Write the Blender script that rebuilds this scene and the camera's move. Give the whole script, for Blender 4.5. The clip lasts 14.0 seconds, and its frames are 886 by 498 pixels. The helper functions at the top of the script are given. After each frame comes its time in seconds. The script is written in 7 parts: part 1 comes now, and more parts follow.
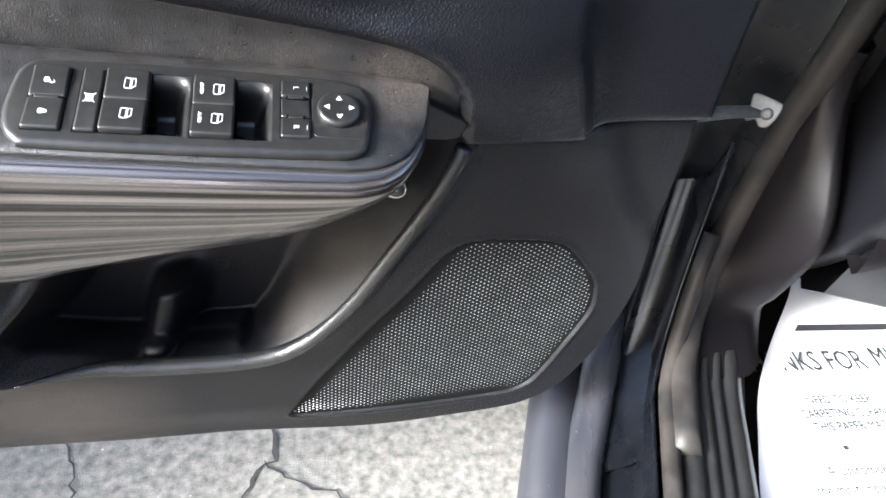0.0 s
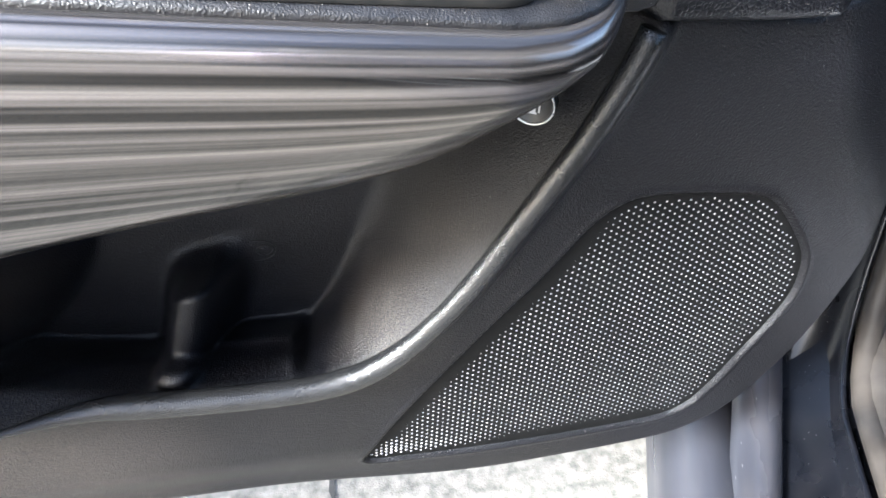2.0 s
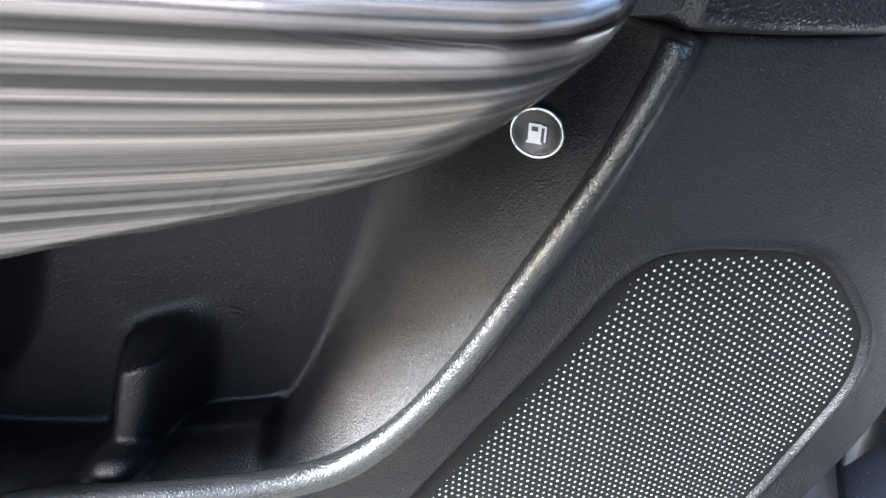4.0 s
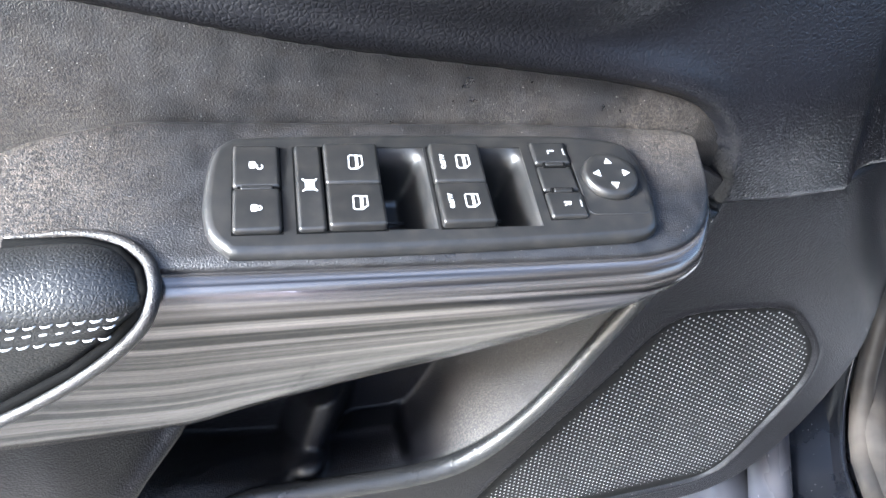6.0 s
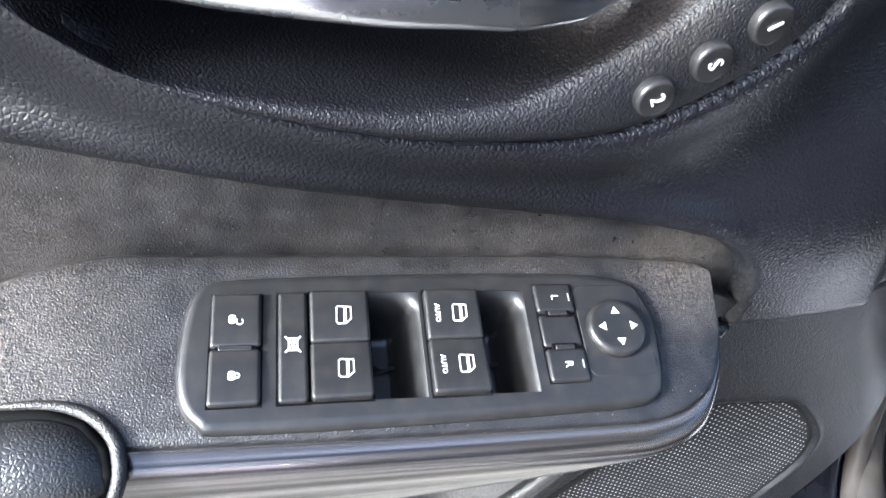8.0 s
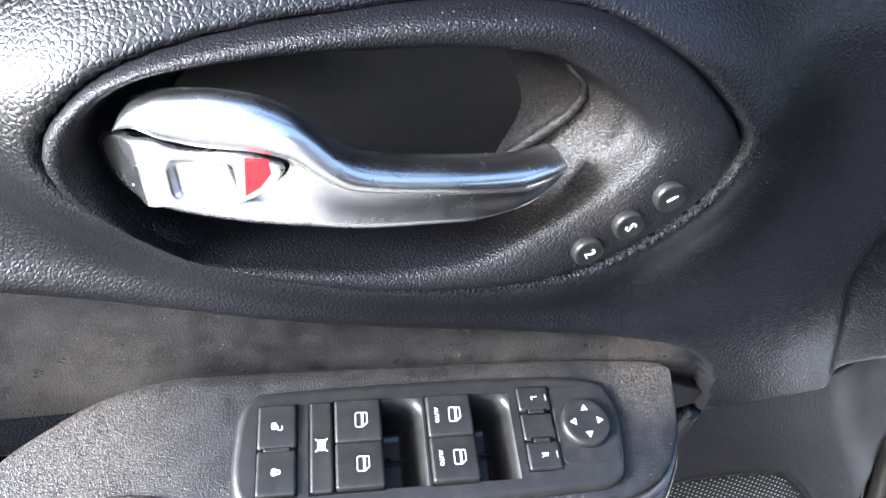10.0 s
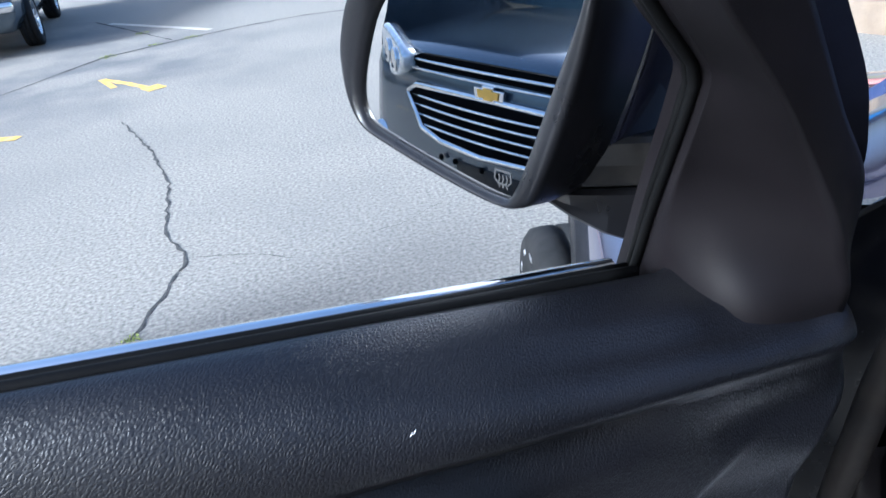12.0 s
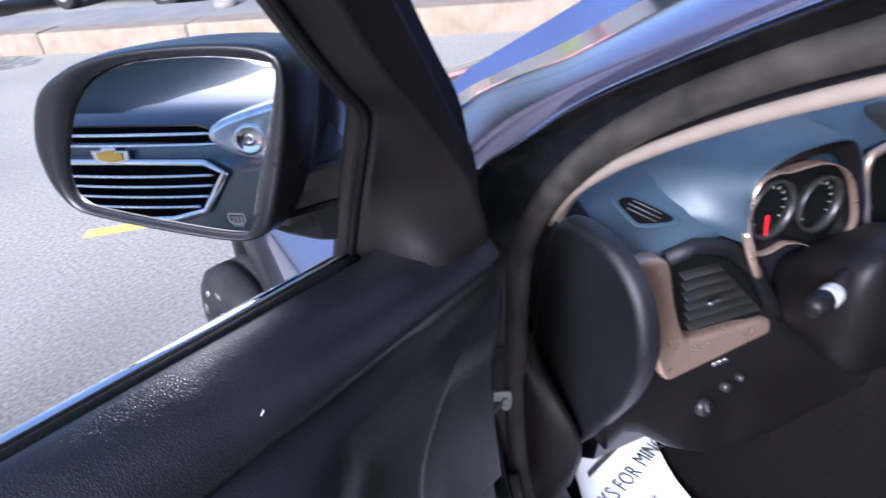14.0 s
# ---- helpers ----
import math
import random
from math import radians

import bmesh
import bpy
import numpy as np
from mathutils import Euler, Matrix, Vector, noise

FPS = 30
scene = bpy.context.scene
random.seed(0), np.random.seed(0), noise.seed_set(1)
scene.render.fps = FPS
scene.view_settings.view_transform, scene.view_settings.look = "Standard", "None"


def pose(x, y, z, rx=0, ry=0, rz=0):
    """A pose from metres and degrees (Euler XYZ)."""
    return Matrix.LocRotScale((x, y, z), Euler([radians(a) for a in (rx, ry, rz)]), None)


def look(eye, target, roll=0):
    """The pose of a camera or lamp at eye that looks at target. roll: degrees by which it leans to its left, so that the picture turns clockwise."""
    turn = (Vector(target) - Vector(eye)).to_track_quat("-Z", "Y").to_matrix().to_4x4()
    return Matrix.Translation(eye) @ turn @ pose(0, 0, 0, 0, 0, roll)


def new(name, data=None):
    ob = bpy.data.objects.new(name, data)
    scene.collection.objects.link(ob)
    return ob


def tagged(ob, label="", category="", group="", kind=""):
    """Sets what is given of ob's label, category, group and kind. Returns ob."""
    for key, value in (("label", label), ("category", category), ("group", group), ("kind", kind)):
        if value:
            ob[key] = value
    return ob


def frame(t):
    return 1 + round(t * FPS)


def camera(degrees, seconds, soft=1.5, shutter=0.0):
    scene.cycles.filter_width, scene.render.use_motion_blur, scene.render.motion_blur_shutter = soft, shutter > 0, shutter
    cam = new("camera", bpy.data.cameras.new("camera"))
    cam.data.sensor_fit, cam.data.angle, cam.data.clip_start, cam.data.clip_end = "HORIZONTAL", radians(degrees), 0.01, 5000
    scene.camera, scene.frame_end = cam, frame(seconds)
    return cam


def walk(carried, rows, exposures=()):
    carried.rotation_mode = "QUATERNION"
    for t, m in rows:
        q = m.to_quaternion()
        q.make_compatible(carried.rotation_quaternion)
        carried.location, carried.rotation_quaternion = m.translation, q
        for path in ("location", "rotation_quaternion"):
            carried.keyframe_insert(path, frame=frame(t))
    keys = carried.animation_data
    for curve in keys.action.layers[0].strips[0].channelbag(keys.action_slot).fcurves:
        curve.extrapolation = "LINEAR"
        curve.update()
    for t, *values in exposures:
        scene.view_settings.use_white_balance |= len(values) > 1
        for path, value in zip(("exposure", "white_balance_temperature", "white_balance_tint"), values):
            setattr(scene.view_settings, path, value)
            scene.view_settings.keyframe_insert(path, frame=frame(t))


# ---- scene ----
cam = camera(65.0, 14.0, shutter=0.25)
PATH = [
    (0.0, -0.1988, -0.0090, 1.0524, 48.88, -6.17, -10.12),
    (0.5, -0.1987, 0.0583, 1.0097, 46.49, -6.28, -8.31),
    (1.0, -0.2444, 0.0813, 1.0077, 45.40, -6.54, -8.23),
    (1.5, -0.2497, 0.1070, 0.9642, 46.68, -5.03, -8.91),
    (2.0, -0.2259, 0.1308, 0.8997, 49.59, -2.53, -9.73),
    (4.5, -0.2057, 0.1608, 0.8457, 58.69, -2.02, -7.90),
    (5.0, -0.2388, 0.1355, 0.8993, 57.04, -1.23, -8.85),
    (5.5, -0.2951, 0.1076, 0.9668, 54.66, -2.20, -10.66),
    (6.0, -0.3123, 0.1109, 1.0025, 52.06, -2.79, -11.96),
    (6.5, -0.3138, 0.1433, 1.0149, 49.62, -4.31, -11.90),
    (7.0, -0.3046, 0.1872, 1.0165, 47.22, -5.74, -10.81),
    (9.5, -0.2936, 0.1519, 1.1219, 51.46, -2.02, -8.53),
    (10.0, -0.2863, 0.1396, 1.1261, 52.87, -1.11, -8.42),
    (10.5, -0.2851, 0.1101, 1.1592, 54.03, 1.12, -9.88),
    (11.0, -0.2708, 0.0637, 1.2618, 55.50, 4.32, -12.00),
    (11.5, -0.2061, 0.0566, 1.3592, 58.61, 6.70, -12.88),
    (12.0, -0.1600, 0.1126, 1.3686, 61.71, 5.84, -13.03),
    (12.5, -0.1434, 0.1456, 1.3713, 63.32, 6.46, -14.60),
    (13.0, -0.1709, 0.1563, 1.3858, 62.87, 7.56, -22.38),
    (13.5, -0.2266, 0.1192, 1.4130, 61.17, 7.68, -33.89),
    (14.0, -0.2898, 0.0161, 1.4410, 59.76, 7.37, -46.99),
]
EXPOSURES = [(0.0, 2.55, 5600, 7), (2.0, 2.95, 5500, 7), (4.5, 3.4, 5350, 7), (5.2, 3.3, 5350, 7), (7.0, 3.0, 5300, 7), (9.5, 2.74, 5350, 8), (10.5, 2.89, 5350, 8), (11.0, 2.5, 4900, 4), (11.5, 1.2, 4900, 5), (12.0, 1.5, 4900, 7), (12.7, 1.68, 4950, 8), (14.0, 1.6, 5050, 17)]
walk(cam, [(t, pose(x, y, z, rx, ry, rz)) for t, x, y, z, rx, ry, rz in PATH], EXPOSURES)

# ---- light ----
SUN_ELEV, SUN_AZ = 27.0, 251.0  # degrees; azimuth clockwise from +y
world = bpy.data.worlds.new("sky")
scene.world = world
world.use_nodes = True
wn = world.node_tree
sky = wn.nodes.new("ShaderNodeTexSky")
sky.sky_type = "NISHITA"
sky.sun_disc = False
sky.sun_elevation, sky.sun_rotation = radians(SUN_ELEV), radians(SUN_AZ)
sky.air_density, sky.dust_density = 1.0, 7.0
bgn = wn.nodes["Background"]
wn.links.new(sky.outputs[0], bgn.inputs[0])
bgn.inputs[1].default_value = 0.14
sun_data = bpy.data.lights.new("sun", "SUN")
sun_data.energy, sun_data.angle, sun_data.color = 3.4, radians(14), (1.0, 0.97, 0.93)
sun = new("sun", sun_data)
sun_from = Vector((math.sin(radians(SUN_AZ)) * math.cos(radians(SUN_ELEV)), math.cos(radians(SUN_AZ)) * math.cos(radians(SUN_ELEV)), math.sin(radians(SUN_ELEV))))
sun.matrix_world = look(sun_from * 20, (0, 0, 0))


# ---- materials ----
# dust colour, also used to paint ground sheen on the lower door trim
DUST_AND_SHEEN = (0.2, 0.165, 0.13)


def lin(c):
    return (c, c, c) if isinstance(c, (int, float)) else tuple(c)


def material(name, base, rough=0.5, metal=0.0, coat=0.0, vary=0.0, vary_scale=30.0, tint=None, tint_scale=12.0, tint_amount=0.0,
             bump="", bump_scale=800.0, bump_depth=0.0003, bump_strength=0.6, rough_vary=0.0, speck=0.0, speck_scale=900.0, stretch=None, spec=0.5, patches=(), patch_tint=None, patch_noise=700):
    """A surface with a base colour, a coarse stain (tint), a fine variation, specks of dust and a fine relief."""
    m = bpy.data.materials.new(name)
    m.use_nodes = True
    t = m.node_tree
    b = t.nodes["Principled BSDF"]
    b.inputs["Roughness"].default_value = rough
    b.inputs["Metallic"].default_value = metal
    b.inputs["Coat Weight"].default_value = coat
    b.inputs["Coat Roughness"].default_value = 0.04
    b.inputs["Specular IOR Level"].default_value = spec
    base = lin(base)
    b.inputs["Base Color"].default_value = (*base, 1)
    pos = t.nodes.new("ShaderNodeTexCoord").outputs["Object"]
    if stretch:
        mp = t.nodes.new("ShaderNodeMapping")
        mp.inputs["Scale"].default_value = stretch
        t.links.new(pos, mp.inputs[0])
        pos = mp.outputs[0]

    def noise_of(scale, detail=4.0):
        n = t.nodes.new("ShaderNodeTexNoise")
        n.inputs["Scale"].default_value = scale
        n.inputs["Detail"].default_value = detail
        t.links.new(pos, n.inputs["Vector"])
        return n.outputs["Fac"]

    def ramp(sock, lo, hi, a, c):
        r = t.nodes.new("ShaderNodeMapRange")
        r.inputs["From Min"].default_value, r.inputs["From Max"].default_value = lo, hi
        r.inputs["To Min"].default_value, r.inputs["To Max"].default_value = a, c
        t.links.new(sock, r.inputs["Value"])
        return r.outputs[0]

    def mix(col_a, col_b, fac):
        x = t.nodes.new("ShaderNodeMix")
        x.data_type = "RGBA"
        for sock, v in ((x.inputs["A"], col_a), (x.inputs["B"], col_b)):
            if isinstance(v, tuple):
                sock.default_value = (*v, 1)
            else:
                t.links.new(v, sock)
        t.links.new(fac, x.inputs["Factor"])
        return x.outputs["Result"]

    col = base
    if vary:
        col = mix(tuple(v * (1 - vary) for v in base), tuple(min(1, v * (1 + vary)) for v in base), ramp(noise_of(vary_scale), 0.3, 0.7, 0, 1))
    if tint_amount:
        col = mix(col, lin(tint), ramp(noise_of(tint_scale, 6.0), 0.42, 0.75, 0, tint_amount))
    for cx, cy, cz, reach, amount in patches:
        # a soft-edged patch about one spot, in patch_tint or the dust colour
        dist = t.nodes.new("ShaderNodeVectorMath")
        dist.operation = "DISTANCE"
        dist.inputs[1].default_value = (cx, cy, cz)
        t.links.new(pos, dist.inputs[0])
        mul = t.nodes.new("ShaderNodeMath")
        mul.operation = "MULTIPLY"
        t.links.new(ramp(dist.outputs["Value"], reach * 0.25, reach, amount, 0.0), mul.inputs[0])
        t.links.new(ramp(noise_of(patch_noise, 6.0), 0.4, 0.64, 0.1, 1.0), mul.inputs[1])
        col = mix(col, lin(patch_tint or DUST_AND_SHEEN), mul.outputs[0])
    if speck:
        vs = t.nodes.new("ShaderNodeTexVoronoi")
        vs.inputs["Scale"].default_value = speck_scale
        t.links.new(pos, vs.inputs["Vector"])
        sep = t.nodes.new("ShaderNodeSeparateColor")
        t.links.new(vs.outputs["Color"], sep.inputs[0])
        near = ramp(vs.outputs["Distance"], 0.07, 0.12, 1.0, 0.0)
        some = ramp(sep.outputs[0], 0.84, 0.86, 0.0, speck)
        both = t.nodes.new("ShaderNodeMath")
        both.operation = "MULTIPLY"
        t.links.new(near, both.inputs[0])
        t.links.new(some, both.inputs[1])
        col = mix(col, (0.5, 0.48, 0.45), both.outputs[0])
    if not isinstance(col, tuple):
        t.links.new(col, b.inputs["Base Color"])
    if rough_vary:
        t.links.new(ramp(noise_of(vary_scale * 0.7, 5.0), 0.3, 0.7, max(0.02, rough - rough_vary), rough + rough_vary), b.inputs["Roughness"])
    if bump:
        if bump == "leather":
            v = t.nodes.new("ShaderNodeTexVoronoi")
            v.feature = "DISTANCE_TO_EDGE"
            v.inputs["Scale"].default_value = bump_scale
            warp = t.nodes.new("ShaderNodeTexNoise")
            warp.inputs["Scale"].default_value = bump_scale * 0.45
            mixv = t.nodes.new("ShaderNodeMix")
            mixv.data_type = "VECTOR"
            mixv.inputs["Factor"].default_value = 0.9 / bump_scale
            t.links.new(pos, warp.inputs["Vector"])
            t.links.new(pos, mixv.inputs["A"])
            t.links.new(warp.outputs["Color"], mixv.inputs["B"])
            t.links.new(mixv.outputs["Result"], v.inputs["Vector"])
            pebble = ramp(v.outputs["Distance"], 0.0, 0.3, 0.0, 1.0)
            pebble.node.interpolation_type = "SMOOTHSTEP"
            both_h = t.nodes.new("ShaderNodeMath")
            both_h.operation = "MULTIPLY_ADD"
            both_h.inputs[1].default_value = 0.35
            t.links.new(noise_of(bump_scale * 0.8, 3.0), both_h.inputs[0])
            t.links.new(pebble, both_h.inputs[2])
            height = both_h.outputs[0]
        else:
            height = noise_of(bump_scale, 3.0)
        bn = t.nodes.new("ShaderNodeBump")
        bn.inputs["Distance"].default_value = bump_depth
        bn.inputs["Strength"].default_value = bump_strength
        t.links.new(height, bn.inputs["Height"])
        t.links.new(bn.outputs[0], b.inputs["Normal"])
    return m


M = {
    "leather": material("leather", (0.0036, 0.0037, 0.0052), 0.36, vary=0.3, vary_scale=9, bump="leather", bump_scale=430, bump_depth=0.0004, bump_strength=0.45, rough_vary=0.05, speck=0.05, speck_scale=240, tint=DUST_AND_SHEEN, spec=0.45),
    "pad": material("pad_leather", 0.012, 0.33, vary=0.3, vary_scale=12, bump="leather", bump_scale=620, bump_depth=0.0004, bump_strength=0.35, rough_vary=0.05),
    # last two patches paint reflected ground light on the lower panel; others are dust
    "plastic": material("plastic", (0.0052, 0.0052, 0.0065), 0.36, patches=((-0.2, 0.43, 0.585, 0.05, 0.22), (-0.16, 0.43, 0.64, 0.05, 0.1), (-0.19, 0.4, 0.975, 0.042, 0.3), (-0.1, 0.41, 0.79, 0.03, 0.3), (-0.5, 0.43, 0.6, 0.13, 0.3), (-0.42, 0.43, 0.48, 0.12, 0.25)), vary=0.3, vary_scale=8, bump="noise", bump_scale=1000, bump_depth=0.0008, bump_strength=0.9, rough_vary=0.07, speck=0.2, speck_scale=240, tint=DUST_AND_SHEEN, spec=0.34),
    "plastic_dusty": material("plastic_dusty", (0.0105, 0.0103, 0.011), 0.35, vary=0.55, vary_scale=110, patches=((-0.13, 0.395, 0.83, 0.04, 0.28), (-0.2, 0.402, 0.84, 0.04, 0.1), (-0.3, 0.4, 0.84, 0.04, 0.04), (-0.43, 0.365, 0.845, 0.075, 0.36), (-0.25, 0.38, 0.835, 0.06, 0.06), (-0.38, 0.41, 0.88, 0.06, 0.05)), tint=DUST_AND_SHEEN, tint_scale=70, tint_amount=0.05, bump="noise", bump_scale=1300, bump_depth=0.0008, rough_vary=0.08, speck=0.8, speck_scale=600),
    "lip": material("lip_plastic", 0.016, 0.27, vary=0.3, vary_scale=20, bump="leather", bump_scale=620, bump_depth=0.0003, bump_strength=0.4, spec=0.5),
    "plastic_smooth": material("plastic_smooth", 0.011, 0.33, vary=0.15, vary_scale=25, rough_vary=0.05, tint=DUST_AND_SHEEN, tint_scale=160, tint_amount=0.05, bump="noise", bump_scale=2600, bump_depth=0.0001, bump_strength=0.4),
    # pale base paints sky glints on the grille beads; also the stalk's pale band
    "grille_dot": material("grille_dot", 0.42, 0.27, metal=0.3, vary=0.3, vary_scale=60, tint=DUST_AND_SHEEN, tint_scale=35, tint_amount=0.15),
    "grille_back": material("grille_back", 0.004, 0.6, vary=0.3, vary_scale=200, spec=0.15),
    "black_gap": material("black_gap", 0.003, 0.8, vary=0.2, vary_scale=100, spec=0.04),
    "rubber": material("rubber", (0.019, 0.0175, 0.0165), 0.5, vary=0.4, vary_scale=30, tint=DUST_AND_SHEEN, tint_scale=20, tint_amount=0.15, rough_vary=0.1, bump="noise", bump_scale=700, bump_depth=0.0002, spec=0.25),
    "belt_rubber": material("belt_rubber", 0.0025, 0.55, vary=0.3, vary_scale=30, spec=0.1, bump="noise", bump_scale=600, bump_depth=0.0002),
    "chrome": material("chrome", 0.82, 0.09, metal=1.0, rough_vary=0.03, vary=0.05),
    "satin": material("satin_silver", 0.66, 0.27, metal=1.0, vary=0.06, vary_scale=60, rough_vary=0.06, bump="noise", bump_scale=3000, bump_depth=0.00003),
    "red": material("red", (0.55, 0.01, 0.015), 0.3, coat=0.4, vary=0.1),
    "print": material("print", 0.55, 0.6, vary=0.06, vary_scale=300),
    "grey_print": material("grey_print", 0.2, 0.6, vary=0.1, vary_scale=300),
    "stitch": material("stitch", 0.5, 0.7, vary=0.15, vary_scale=500, bump="noise", bump_scale=3000, bump_depth=0.0002),
    "paint": material("dark_blue_paint", (0.165, 0.16, 0.265), 0.14, metal=0.85, coat=1.0, vary=0.2, vary_scale=4, rough_vary=0.05),
    "cap_paint": material("cap_paint", (0.008, 0.009, 0.018), 0.25, coat=1.0, vary=0.2, vary_scale=6),
    "sail": material("sail_plastic", (0.0056, 0.0048, 0.0054), 0.4, vary=0.3, vary_scale=10, rough_vary=0.06, bump="noise", bump_scale=1500, bump_depth=0.0004, bump_strength=0.6, spec=0.16),
    "rocker": material("rocker_paint", (0.03, 0.031, 0.038), 0.3, spec=0.55, vary=0.4, vary_scale=14, tint=DUST_AND_SHEEN, tint_scale=30, tint_amount=0.12, rough_vary=0.1, speck=0.3, speck_scale=200, stretch=(1, 0.2, 1)),
    "jamb": material("jamb_paint", (0.003, 0.0034, 0.005), 0.26, spec=0.4, vary=0.3, vary_scale=20, tint=DUST_AND_SHEEN, tint_scale=40, tint_amount=0.012, rough_vary=0.08, speck=0.4, speck_scale=250),
    "bronze": material("bronze_trim", (0.4, 0.285, 0.22), 0.3, metal=0.75, vary=0.06, rough_vary=0.05, bump="noise", bump_scale=2500, bump_depth=0.00005),
    "vinyl": material("dash_vinyl", (0.023, 0.037, 0.053), 0.44, vary=0.25, vary_scale=8, bump="leather", bump_scale=420, bump_depth=0.0003, bump_strength=0.4, rough_vary=0.05),
    "carpet": material("carpet", (0.006, 0.0052, 0.0048), 0.95, spec=0.05, vary=0.4, vary_scale=120, bump="noise", bump_scale=500, bump_depth=0.003, bump_strength=1.0),
    "seat": material("seat_cloth", (0.022, 0.02, 0.019), 0.9, spec=0.1, vary=0.3, vary_scale=30, bump="noise", bump_scale=900, bump_depth=0.0005),
    "headliner": material("headliner", (0.155, 0.123, 0.1), 0.9, vary=0.08, vary_scale=30),
    "paper": material("paper", (0.78, 0.78, 0.8), 0.8, vary=0.05, vary_scale=14, bump="noise", bump_scale=30, bump_depth=0.004, bump_strength=0.3, tint=(0.6, 0.6, 0.62), tint_scale=20, tint_amount=0.25),
    "ink": material("ink", 0.03, 0.7, vary=0.3, vary_scale=400),
    # patches: two soft darker blue-grey areas far out on the lot
    "asphalt": material("asphalt", (0.215, 0.2, 0.17), 0.9, vary=0.45, vary_scale=60, tint=(0.13, 0.126, 0.115), tint_scale=0.55, tint_amount=0.6, bump="noise", bump_scale=330, bump_depth=0.0025, bump_strength=0.5, speck=0.9, speck_scale=42, patches=((-2.3, 7.6, 0.0, 2.4, 0.8), (-4.5, 9.5, 0.0, 3.0, 0.8)), patch_tint=(0.075, 0.078, 0.085), patch_noise=1.1),
    "broken_asphalt": material("broken_asphalt", (0.15, 0.145, 0.13), 0.95, vary=0.6, vary_scale=9, tint=(0.06, 0.058, 0.054), tint_scale=4, tint_amount=0.9, bump="noise", bump_scale=60, bump_depth=0.01, bump_strength=0.8),
    "mirror_plastic": material("mirror_plastic", (0.0065, 0.0065, 0.0075), 0.32, vary=0.3, vary_scale=12, rough_vary=0.06, bump="noise", bump_scale=1800, bump_depth=0.0002, bump_strength=0.5, spec=0.34),
    "suv_glass": material("suv_glass", (0.06, 0.09, 0.1), 0.06, coat=1.0, vary=0.2, vary_scale=2, rough_vary=0.02, spec=0.7),
    "steel": material("dull_steel", (0.17, 0.168, 0.163), 0.5, metal=0.5, vary=0.3, vary_scale=90, tint=DUST_AND_SHEEN, tint_scale=60, tint_amount=0.2, rough_vary=0.1),
    "crack": material("crack", (0.045, 0.043, 0.04), 0.95, vary=0.4, vary_scale=30),
    "yellow": material("yellow_paint", (0.62, 0.38, 0.06), 0.8, vary=0.2, vary_scale=25, tint=(0.3, 0.28, 0.24), tint_scale=18, tint_amount=0.6),
    "faded": material("faded_paint", (0.46, 0.42, 0.34), 0.8, vary=0.15, vary_scale=20, tint=(0.3, 0.3, 0.3), tint_scale=10, tint_amount=0.7),
    "kerb": material("kerb_stone", (0.15, 0.115, 0.08), 0.9, vary=0.2, vary_scale=6, tint=(0.17, 0.14, 0.11), tint_scale=4, tint_amount=0.6, bump="noise", bump_scale=60, bump_depth=0.008),
    "concrete": material("concrete", (0.13, 0.125, 0.115), 0.9, vary=0.1, vary_scale=3, bump="noise", bump_scale=80, bump_depth=0.003, tint=(0.24, 0.21, 0.18), tint_scale=2, tint_amount=0.4),
    "grass": material("grass", (0.2, 0.24, 0.05), 0.8, vary=0.4, vary_scale=60),
    "tyre": material("tyre", 0.011, 0.8, vary=0.3, vary_scale=40, tint=(0.1, 0.095, 0.09), tint_scale=15, tint_amount=0.1, spec=0.25),
    "alloy": material("alloy", 0.6, 0.3, metal=0.9, vary=0.1, rough_vary=0.05),
    "suv_paint": material("suv_paint", (0.075, 0.1, 0.125), 0.26, metal=0.6, coat=1.0, vary=0.15, vary_scale=3),
    "blue_paint": material("blue_paint", (0.02, 0.2, 0.55), 0.3, coat=1.0, vary=0.08, vary_scale=3),
    "white_paint": material("white_paint", (0.8, 0.8, 0.78), 0.35, coat=0.8, vary=0.04, vary_scale=3),
    "red_paint": material("red_paint", (0.5, 0.2, 0.17), 0.4, coat=0.8, vary=0.08, vary_scale=3),
    "gold": material("gold", (0.75, 0.5, 0.12), 0.3, metal=0.8, vary=0.05),
    "lamp_glass": material("lamp_clear", (0.75, 0.78, 0.8), 0.08, coat=1.0, metal=0.5, vary=0.2, vary_scale=30),
    "pole": material("pole_metal", 0.03, 0.5, metal=0.5, vary=0.2),
    "pink": material("pink_plastic", (0.7, 0.2, 0.35), 0.5, vary=0.2, vary_scale=30),
}


